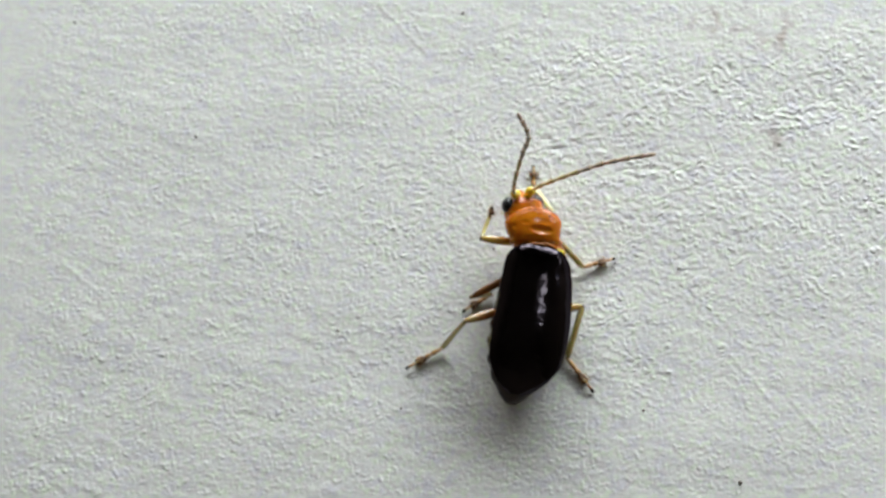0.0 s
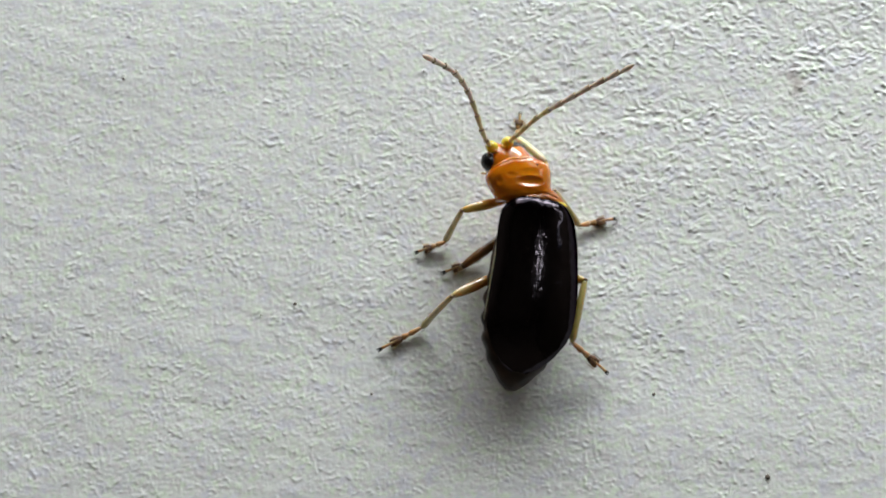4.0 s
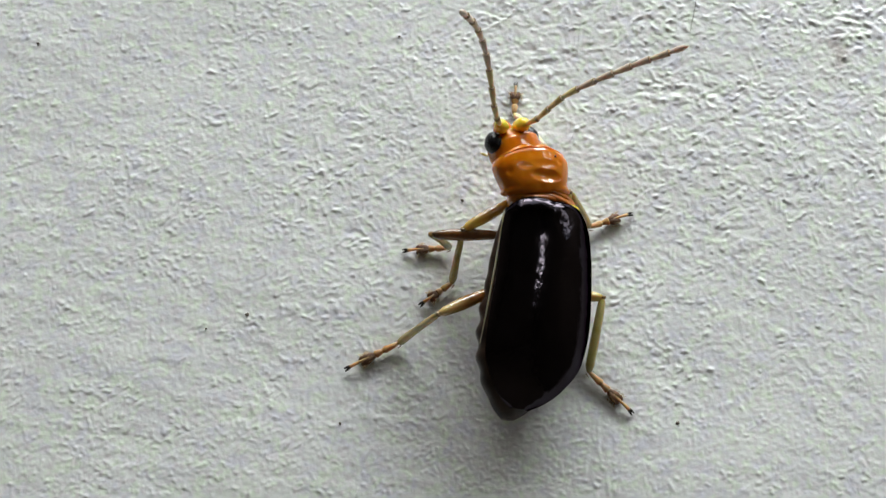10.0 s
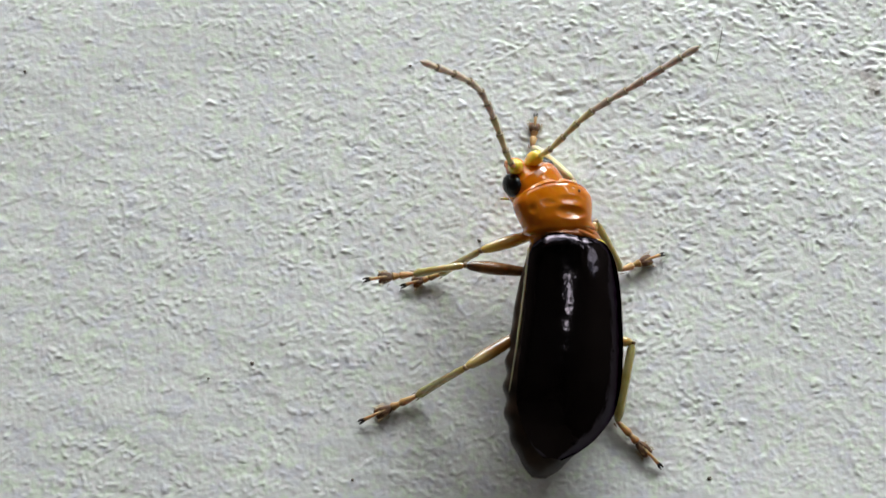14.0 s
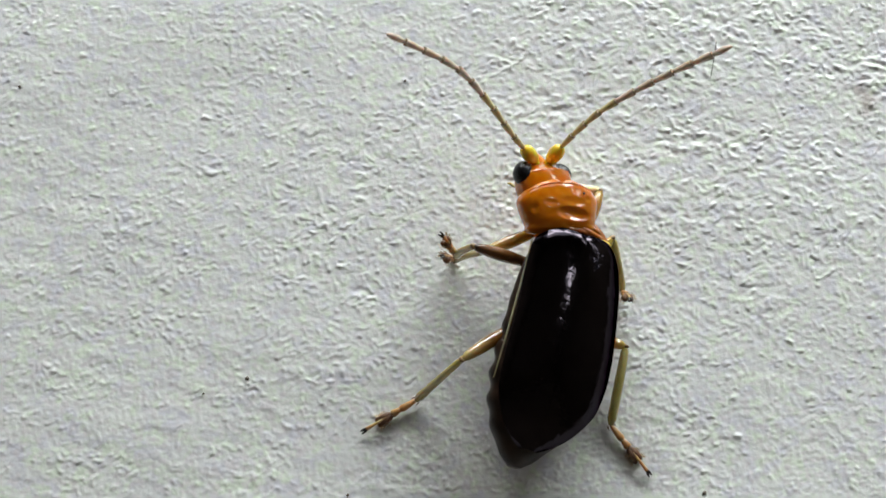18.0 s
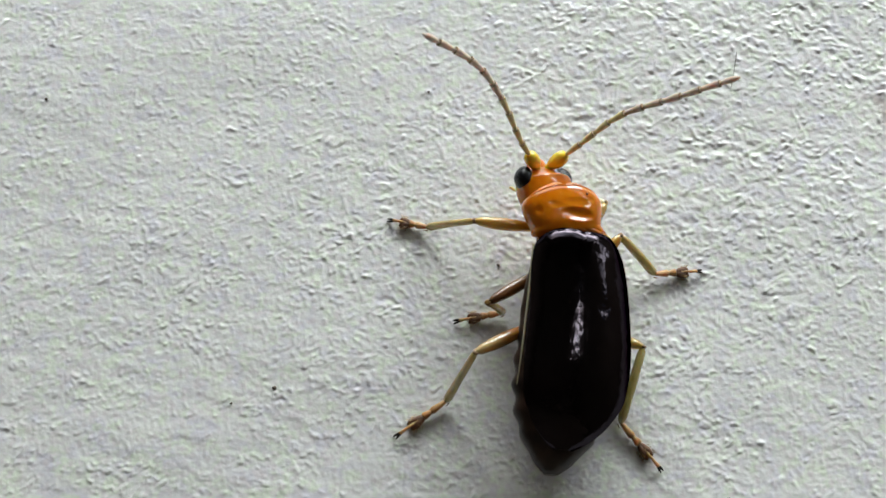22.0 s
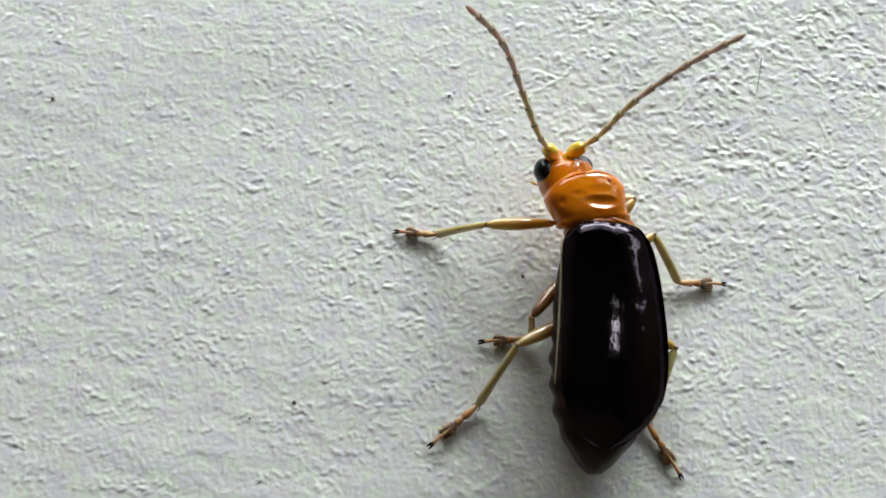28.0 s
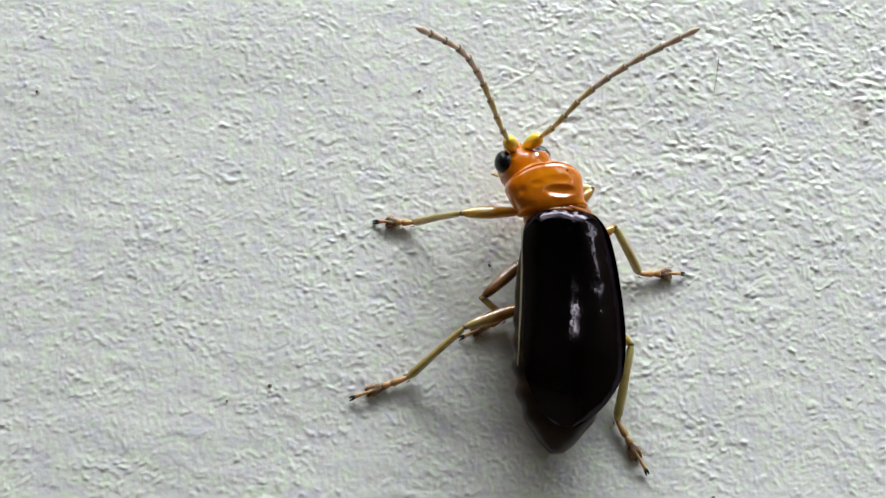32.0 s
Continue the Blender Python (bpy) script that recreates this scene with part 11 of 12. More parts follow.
    walk(antennae["right"][1], [
        (0, mm(0.000, 0.600, -0.000, -24.6, -1.1, -0.2)), (0.5, mm(0.000, 0.600, -0.000, -18.3, -16.1, -2.3)),
        (1, mm(0.000, 0.600, 0.000, -11.2, -25.5, -4.2)), (1.5, mm(-0.000, 0.600, 0.000, 76.6, -81.4, -92.6)),
        (2, mm(0.000, 0.600, 0.000, 79.9, -71.8, -93.5)), (2.5, mm(0.000, 0.600, 0.000, 147.2, -71.9, -163.8)),
        (3, mm(0.000, 0.600, 0.000, -13.5, -6.0, -1.1)), (3.5, mm(0.000, 0.600, -0.000, 163.7, 12.8, 179.7)),
        (4.17, mm(0.000, 0.600, 0.000, 11.4, 71.7, 26.2)), (4.83, mm(0.000, 0.600, -0.000, 5.7, 35.4, 17.6)),
        (5.5, mm(0.000, 0.600, 0.000, 6.6, 24.9, 16.1)), (5.75, mm(0.000, 0.600, 0.000, 2.3, 21.1, 10.2)),
        (6, mm(0.000, 0.600, 0.000, 0.5, 12.0, 5.1)), (6.5, mm(0.000, 0.600, 0.000, 3.9, 50.3, 12.3)),
        (7, mm(0.000, 0.600, 0.000, -2.4, 76.8, 21.6)), (7.5, mm(0.000, 0.600, 0.000, -11.3, 5.3, 1.0)),
        (8, mm(0.000, 0.600, -0.000, 1.1, 1.9, 0.8)), (8.5, mm(0.000, 0.600, 0.000, 0.2, 1.8, 0.7)), (9, mm(0.000, 0.600, 0.000, 1.6, 34.4, 9.5)),
        (9.5, mm(0.000, 0.600, 0.000, -1.1, 8.0, 2.3)), (10, mm(0.000, 0.600, 0.000, 8.9, 62.0, 15.3)),
        (10.5, mm(-0.000, 0.600, -0.000, -3.4, -24.2, -3.3)), (11, mm(0.000, 0.600, 0.000, -2.2, -48.0, -8.8)),
        (12, mm(0.000, 0.600, 0.000, 5.8, 56.5, 12.6)), (12.5, mm(-0.000, 0.600, 0.000, -2.7, -6.9, -1.7)),
        (13, mm(-0.000, 0.600, 0.000, -4.6, 4.7, 0.4)), (14, mm(0.000, 0.600, 0.000, 169.5, 20.9, 179.3)),
        (14.5, mm(0.000, 0.600, -0.000, 5.8, 10.4, 3.2)), (15.17, mm(0.000, 0.600, 0.000, 4.7, 12.7, 3.2)),
        (15.83, mm(0.000, 0.600, 0.000, 2.5, 15.6, 2.8)), (16.5, mm(0.000, 0.600, 0.000, 1.6, 13.0, 2.2)),
        (17, mm(0.000, 0.600, 0.000, -3.4, 6.8, 1.5)), (18, mm(0.000, 0.600, 0.000, -0.6, -5.9, -2.7)),
        (18.5, mm(0.000, 0.600, 0.000, -1.0, -6.0, -2.8)), (18.75, mm(0.000, 0.600, 0.000, -1.8, -3.5, -1.4)),
        (19, mm(0.000, 0.600, 0.000, -1.9, 0.1, 0.1)), (20, mm(0.000, 0.600, 0.000, -3.2, -1.3, -0.5)),
        (21, mm(0.000, 0.600, -0.000, -1.7, -2.3, -0.9)), (22, mm(-0.000, 0.600, -0.000, -0.6, -0.0, -0.0)),
        (23, mm(0.000, 0.600, -0.000, 1.0, -1.0, -0.5)), (24, mm(0.000, 0.600, -0.000, -3.2, -0.2, -0.0)),
        (25, mm(-0.000, 0.600, 0.000, -1.0, 0.9, 0.3)), (25.83, mm(-0.000, 0.600, -0.000, -1.8, 5.6, 1.5)),
        (26.67, mm(-0.000, 0.600, -0.000, 0.2, 16.8, 5.1)), (27.5, mm(0.000, 0.600, 0.000, 2.2, 17.4, 6.7)),
        (28, mm(0.000, 0.600, 0.000, -0.6, 9.8, 2.8)), (29, mm(0.000, 0.600, 0.000, -0.9, 2.8, 0.6)), (30, mm(0.000, 0.600, 0.000, -3.5, 15.5, 2.9)),
        (31, mm(0.000, 0.600, 0.000, -3.8, 13.1, 3.3)), (32, mm(-0.000, 0.600, 0.000, -4.2, 14.6, 3.6)),
    ])
    walk(antennae["right"][2], [
        (0, mm(0.006, 1.050, -0.206, -38.7, -0.9, -0.1)), (0.5, mm(0.062, 1.068, -0.149, -34.1, -17.5, -2.5)),
        (1, mm(0.077, 1.081, -0.087, -27.6, -33.4, -5.8)), (1.5, mm(0.136, 1.070, 0.072, 114.7, -70.4, -154.8)),
        (2, mm(0.115, 1.057, 0.153, 112.0, -48.2, -158.4)), (2.5, mm(0.129, 1.071, 0.083, 130.1, -64.2, -169.2)),
        (3, mm(0.021, 1.081, -0.115, -27.6, -5.9, -1.1)), (3.5, mm(-0.028, 1.075, 0.135, 146.2, 9.5, 179.8)),
        (4.17, mm(-0.131, 1.076, 0.031, 93.5, 79.4, 128.5)), (4.83, mm(-0.121, 1.078, 0.040, 39.6, 66.5, 77.3)),
        (5.5, mm(-0.113, 1.079, 0.052, 35.2, 58.1, 74.0)), (5.75, mm(-0.081, 1.088, 0.018, 14.2, 54.4, 40.1)),
        (6, mm(-0.043, 1.093, 0.004, 5.7, 36.0, 17.5)), (6.5, mm(-0.080, 1.088, 0.022, 51.7, 79.7, 76.0)),
        (7, mm(-0.201, 1.053, -0.005, -3.3, 81.4, 34.7)), (7.5, mm(-0.018, 1.085, -0.096, -15.7, 10.6, 2.1)),
        (8, mm(-0.006, 1.095, 0.010, 5.9, 15.2, 6.2)), (8.5, mm(-0.006, 1.095, 0.001, -0.7, 11.4, 4.7)),
        (9, mm(-0.074, 1.089, 0.012, 13.0, 67.2, 35.0)), (9.5, mm(-0.021, 1.094, -0.009, -5.3, 27.6, 8.6)),
        (10, mm(-0.064, 1.089, 0.036, 134.8, 69.5, 157.9)), (10.5, mm(0.040, 1.093, -0.026, -10.9, -34.6, -5.1)),
        (11, mm(0.089, 1.087, -0.012, -8.9, -63.0, -15.7)), (12, mm(-0.067, 1.090, 0.028, 113.6, 77.9, 137.7)),
        (12.5, mm(0.017, 1.094, -0.023, -8.7, -11.2, -2.7)), (13, mm(-0.007, 1.093, -0.039, -14.4, 10.7, 0.9)),
        (14, mm(-0.026, 1.087, 0.084, 149.6, 16.0, 179.5)), (14.5, mm(-0.018, 1.092, 0.049, 148.5, 41.3, 164.6)),
        (15.17, mm(-0.019, 1.093, 0.039, 149.5, 49.0, 163.4)), (15.83, mm(-0.018, 1.094, 0.021, 133.6, 73.4, 144.0)),
        (16.5, mm(-0.016, 1.095, 0.013, 42.4, 78.1, 51.2)), (17, mm(-0.016, 1.094, -0.029, -11.7, 17.4, 3.9)),
        (18, mm(0.024, 1.094, -0.005, -1.3, -11.6, -5.4)), (18.5, mm(0.025, 1.094, -0.008, -3.2, -12.9, -6.0)),
        (18.75, mm(0.013, 1.095, -0.015, -6.9, -6.9, -2.8)), (19, mm(-0.001, 1.095, -0.016, -8.7, 2.1, 0.9)),
        (20, mm(0.005, 1.094, -0.028, -11.7, -0.3, -0.1)), (21, mm(0.008, 1.095, -0.014, -5.8, -2.6, -1.0)),
        (22, mm(0.000, 1.095, -0.005, -3.4, 3.2, 1.4)), (23, mm(0.004, 1.095, 0.009, 4.8, -3.8, -1.8)),
        (24, mm(0.001, 1.094, -0.027, -9.5, 3.2, 0.9)), (25, mm(-0.003, 1.095, -0.009, -5.1, 5.7, 1.9)),
        (25.83, mm(-0.015, 1.095, -0.016, -7.8, 18.9, 5.3)), (26.67, mm(-0.043, 1.093, 0.002, 1.4, 51.2, 21.3)),
        (27.5, mm(-0.052, 1.092, 0.018, 15.3, 58.4, 37.3)), (28, mm(-0.025, 1.094, -0.005, -2.3, 33.6, 11.0)),
        (29, mm(-0.005, 1.095, -0.008, -1.8, 11.3, 2.3)), (30, mm(-0.033, 1.093, -0.030, -14.0, 32.1, 6.7)),
        (31, mm(-0.036, 1.093, -0.032, -12.8, 29.5, 8.1)), (32, mm(-0.040, 1.092, -0.035, -14.1, 31.2, 8.3)),
    ])
    walk(antennae["right"][3], [
        (0, mm(0.011, 1.436, -0.516, -41.0, -1.7, -0.3)), (0.5, mm(0.163, 1.474, -0.414, -37.8, -18.0, -2.6)),
        (1, mm(0.248, 1.505, -0.278, -32.7, -34.5, -6.1)), (1.5, mm(0.431, 1.438, 0.223, 112.5, -67.9, -158.1)),
        (2, mm(0.365, 1.355, 0.458, 108.9, -44.2, -161.3)), (2.5, mm(0.404, 1.447, 0.248, 127.3, -60.7, -170.7)),
        (3, mm(0.053, 1.519, -0.343, -30.3, -9.1, -1.7)), (3.5, mm(-0.072, 1.487, 0.407, 141.9, 16.1, 179.6)),
        (4.17, mm(-0.410, 1.475, 0.121, 79.1, 80.5, 119.3)), (4.83, mm(-0.430, 1.444, 0.166, 44.9, 67.0, 90.8)),
        (5.5, mm(-0.435, 1.424, 0.203, 41.5, 59.1, 90.6)), (5.75, mm(-0.315, 1.519, 0.089, 11.0, 57.9, 47.3)),
        (6, mm(-0.164, 1.571, 0.043, -4.7, 36.0, 17.5)), (6.5, mm(-0.285, 1.533, 0.091, 49.6, 79.8, 80.5)),
        (7, mm(-0.505, 1.443, -0.009, -10.4, 80.3, 30.3)), (7.5, mm(-0.060, 1.561, -0.228, -15.1, 12.9, 2.6)),
        (8, mm(-0.047, 1.586, 0.059, 10.9, 30.6, 13.7)), (8.5, mm(-0.048, 1.588, -0.004, -1.3, 20.0, 8.4)),
        (9, mm(-0.267, 1.543, 0.055, 6.1, 66.3, 33.4)), (9.5, mm(-0.116, 1.579, -0.050, -8.7, 33.1, 10.8)),
        (10, mm(-0.238, 1.536, 0.159, 119.2, 74.9, 148.6)), (10.5, mm(0.136, 1.572, -0.103, -13.9, -44.1, -7.1)),
        (11, mm(0.287, 1.539, -0.047, -9.5, -68.1, -20.0)), (12, mm(-0.261, 1.535, 0.123, 101.2, 78.9, 132.4)),
        (12.5, mm(0.055, 1.582, -0.096, -11.7, -18.2, -4.5)), (13, mm(-0.037, 1.572, -0.160, -19.6, 7.6, 0.6)),
        (14, mm(-0.091, 1.515, 0.325, 143.0, 17.6, 179.4)), (14.5, mm(-0.071, 1.544, 0.243, 138.4, 41.2, 164.6)),
        (15.17, mm(-0.079, 1.556, 0.204, 142.2, 45.2, 165.6)), (15.83, mm(-0.096, 1.572, 0.124, 142.5, 61.7, 161.0)),
        (16.5, mm(-0.096, 1.578, 0.082, 125.6, 75.1, 142.0)), (17, mm(-0.079, 1.575, -0.125, -16.5, 17.6, 4.0)),
        (18, mm(0.073, 1.587, -0.017, -3.5, -21.0, -10.2)), (18.5, mm(0.082, 1.585, -0.035, -4.4, -20.1, -9.6)),
        (18.75, mm(0.044, 1.585, -0.074, -10.2, -10.1, -4.1)), (19, mm(-0.011, 1.584, -0.091, -12.8, 3.1, 1.3)),
        (20, mm(0.006, 1.579, -0.128, -15.6, -1.4, -0.5)), (21, mm(0.019, 1.587, -0.065, -8.5, -6.3, -2.5)),
        (22, mm(-0.014, 1.589, -0.035, -5.2, 3.2, 1.4)), (23, mm(0.017, 1.588, 0.050, 6.7, -7.5, -3.6)),
        (24, mm(-0.012, 1.582, -0.109, -13.7, 0.7, 0.2)), (25, mm(-0.023, 1.588, -0.053, -7.7, 7.2, 2.4)),
        (25.83, mm(-0.081, 1.581, -0.079, -11.6, 23.0, 6.6)), (26.67, mm(-0.215, 1.557, 0.009, 2.2, 59.7, 30.1)),
        (27.5, mm(-0.253, 1.539, 0.086, 27.3, 66.5, 58.9)), (28, mm(-0.130, 1.578, -0.022, -5.0, 40.3, 14.1)),
        (29, mm(-0.028, 1.589, -0.023, -5.6, 10.4, 2.1)), (30, mm(-0.152, 1.563, -0.131, -19.5, 34.7, 7.4)),
        (31, mm(-0.158, 1.563, -0.128, -17.8, 31.2, 8.7)), (32, mm(-0.171, 1.558, -0.138, -19.2, 32.6, 8.8)),
    ])
    walk(antennae["right"][4], [
        (0, mm(0.023, 1.810, -0.840, -39.1, -3.3, -0.5)), (0.5, mm(0.275, 1.860, -0.702, -36.6, -18.4, -2.7)),
        (1, mm(0.442, 1.903, -0.499, -32.5, -33.7, -5.9)), (1.5, mm(0.754, 1.771, 0.395, 117.0, -65.4, -160.7)),
        (2, mm(0.623, 1.612, 0.794, 115.4, -39.0, -164.6)), (2.5, mm(0.695, 1.799, 0.441, 132.9, -53.7, -172.9)),
        (3, mm(0.105, 1.945, -0.590, -27.2, -17.0, -3.2)), (3.5, mm(-0.153, 1.877, 0.701, 142.0, 27.6, 179.2)),
        (4.17, mm(-0.726, 1.848, 0.201, 21.8, 80.5, 61.1)), (4.83, mm(-0.785, 1.761, 0.302, 31.8, 66.5, 76.7)),
        (5.5, mm(-0.809, 1.701, 0.371, 34.5, 58.9, 82.9)), (5.75, mm(-0.618, 1.907, 0.139, 0.4, 55.0, 41.3)),
        (6, mm(-0.335, 2.035, 0.010, -16.9, 32.1, 15.1)), (6.5, mm(-0.540, 1.952, 0.158, 10.9, 75.7, 43.9)),
        (7, mm(-0.827, 1.818, -0.024, -18.2, 77.3, 22.4)), (7.5, mm(-0.110, 2.037, -0.353, -19.2, 7.2, 1.4)),
        (8, mm(-0.115, 2.069, 0.140, 1.3, 11.4, 4.6)), (8.5, mm(-0.124, 2.077, -0.015, -2.1, 12.1, 4.9)),
        (9, mm(-0.498, 1.981, 0.076, -6.4, 56.7, 21.6)), (9.5, mm(-0.247, 2.052, -0.112, -10.7, 20.8, 6.2)),
        (10, mm(-0.468, 1.960, 0.272, 21.7, 80.0, 53.4)), (10.5, mm(0.278, 2.039, -0.189, -13.0, -55.7, -10.8)),
        (11, mm(0.525, 1.972, -0.078, -3.0, -73.4, -27.5)), (12, mm(-0.512, 1.952, 0.216, 24.0, 80.2, 56.6)),
        (12.5, mm(0.124, 2.063, -0.192, -12.6, -31.8, -8.6)), (13, mm(-0.064, 2.038, -0.325, -21.8, -3.7, -0.3)),
        (14, mm(-0.177, 1.911, 0.609, 145.6, 25.8, 179.1)), (14.5, mm(-0.182, 1.959, 0.491, 113.8, 63.0, 143.5)),
        (15.17, mm(-0.189, 1.988, 0.418, 113.6, 68.8, 140.3)), (15.83, mm(-0.218, 2.030, 0.267, 47.4, 79.3, 68.6)),
        (16.5, mm(-0.225, 2.045, 0.186, 4.9, 67.4, 23.1)), (17, mm(-0.155, 2.046, -0.259, -18.7, 8.1, 1.8)),
        (18, mm(0.172, 2.071, -0.045, -8.2, -31.3, -16.3)), (18.5, mm(0.177, 2.070, -0.071, -4.1, -29.2, -14.7)),
        (18.75, mm(0.094, 2.070, -0.160, -9.9, -17.3, -7.2)), (19, mm(-0.027, 2.066, -0.200, -11.8, -2.4, -1.0)),
        (20, mm(0.013, 2.056, -0.261, -14.5, -10.5, -3.6)), (21, mm(0.049, 2.076, -0.137, -10.9, -18.3, -7.5)),
        (22, mm(-0.029, 2.082, -0.080, -5.9, -10.2, -4.7)), (23, mm(0.041, 2.079, 0.107, -1.4, -12.5, -6.1)),
        (24, mm(-0.015, 2.063, -0.226, -18.1, -8.8, -2.5)), (25, mm(-0.052, 2.077, -0.118, -10.1, -2.6, -0.9)),
        (25.83, mm(-0.175, 2.058, -0.171, -14.2, 14.8, 4.1)), (26.67, mm(-0.449, 1.994, 0.018, -3.3, 54.7, 24.4)),
        (27.5, mm(-0.522, 1.944, 0.177, 18.5, 63.9, 49.3)), (28, mm(-0.277, 2.049, -0.055, -13.0, 28.8, 9.1)),
        (29, mm(-0.055, 2.081, -0.071, -17.4, 2.3, 0.5)), (30, mm(-0.306, 2.013, -0.267, -19.7, 28.9, 5.9)),
        (31, mm(-0.307, 2.017, -0.257, -19.7, 22.5, 5.9)), (32, mm(-0.329, 2.007, -0.275, -20.7, 23.6, 6.0)),
    ])
    walk(antennae["right"][5], [
        (0, mm(0.044, 2.194, -1.151, -38.4, -4.2, -0.7)), (0.5, mm(0.386, 2.253, -0.983, -36.1, -17.6, -2.5)),
        (1, mm(0.632, 2.303, -0.720, -32.8, -31.4, -5.4)), (1.5, mm(1.058, 2.116, 0.579, 122.2, -62.0, -163.4)),
        (2, mm(0.838, 1.891, 1.142, 123.6, -29.6, -169.2)), (2.5, mm(0.943, 2.169, 0.656, 137.4, -44.4, -174.9)),
        (3, mm(0.195, 2.381, -0.806, -25.8, -24.0, -4.6)), (3.5, mm(-0.290, 2.268, 0.971, 139.3, 32.6, 179.1)),
        (4.17, mm(-1.041, 2.228, 0.232, 1.4, 77.8, 42.6)), (4.83, mm(-1.139, 2.091, 0.407, 23.1, 65.6, 69.2)),
        (5.5, mm(-1.185, 1.989, 0.516, 28.7, 58.5, 78.0)), (5.75, mm(-0.942, 2.281, 0.141, -4.5, 53.7, 39.0)),
        (6, mm(-0.532, 2.472, -0.112, -21.6, 31.2, 14.5)), (6.5, mm(-0.812, 2.365, 0.181, -0.9, 72.9, 35.0)),
        (7, mm(-1.145, 2.196, -0.058, -22.1, 75.6, 19.6)), (7.5, mm(-0.142, 2.504, -0.515, -23.4, 3.8, 0.7)),
        (8, mm(-0.153, 2.563, 0.151, -5.6, 2.5, 1.0)), (8.5, mm(-0.171, 2.570, -0.033, -2.5, -5.3, -2.1)),
        (9, mm(-0.721, 2.421, 0.045, -11.5, 53.1, 18.8)), (9.5, mm(-0.333, 2.532, -0.198, -11.5, 8.3, 2.4)),
        (10, mm(-0.729, 2.379, 0.304, -3.8, 74.8, 31.2)), (10.5, mm(0.459, 2.495, -0.252, -13.4, -61.7, -13.7)),
        (11, mm(0.776, 2.399, -0.085, 3.8, -76.8, -36.0)), (12, mm(-0.780, 2.366, 0.251, 1.4, 76.4, 36.7)),
        (12.5, mm(0.253, 2.532, -0.284, -13.4, -40.1, -11.7)), (13, mm(-0.050, 2.498, -0.509, -23.9, -11.0, -0.9)),
        (14, mm(-0.292, 2.321, 0.861, 148.4, 36.5, 178.6)), (14.5, mm(-0.387, 2.359, 0.696, 99.6, 67.1, 134.3)),
        (15.17, mm(-0.388, 2.411, 0.582, 89.5, 73.8, 121.7)), (15.83, mm(-0.399, 2.486, 0.334, 2.6, 70.7, 30.0)),
        (16.5, mm(-0.383, 2.513, 0.202, -12.5, 52.0, 12.1)), (17, mm(-0.192, 2.514, -0.416, -20.7, 1.3, 0.3)),
        (18, mm(0.344, 2.531, -0.105, -11.4, -35.6, -19.3)), (18.5, mm(0.319, 2.543, -0.101, -4.0, -34.8, -18.4)),
        (18.75, mm(0.180, 2.551, -0.242, -7.8, -25.5, -11.1)), (19, mm(-0.015, 2.551, -0.301, -8.0, -14.0, -5.8)),
        (20, mm(0.065, 2.533, -0.382, -12.1, -24.2, -8.7)), (21, mm(0.142, 2.554, -0.226, -13.5, -27.0, -11.6)),
        (22, mm(0.021, 2.572, -0.130, -6.1, -24.2, -11.7)), (23, mm(0.096, 2.571, 0.095, -8.3, -15.1, -7.4)),
        (24, mm(0.029, 2.532, -0.378, -22.5, -14.5, -4.2)), (25, mm(-0.041, 2.564, -0.205, -12.7, -14.3, -4.8)),
        (25.83, mm(-0.240, 2.535, -0.288, -16.4, 3.3, 0.9)), (26.67, mm(-0.674, 2.434, 0.002, -8.6, 44.0, 16.4)),
        (27.5, mm(-0.786, 2.358, 0.246, 6.1, 55.3, 32.5)), (28, mm(-0.407, 2.517, -0.153, -20.2, 21.8, 6.6)),
        (29, mm(-0.065, 2.553, -0.219, -25.8, 0.8, 0.2)), (30, mm(-0.434, 2.468, -0.413, -18.3, 21.5, 4.2)),
        (31, mm(-0.418, 2.474, -0.411, -21.4, 14.6, 3.7)), (32, mm(-0.447, 2.460, -0.435, -22.1, 15.6, 3.8)),
    ])
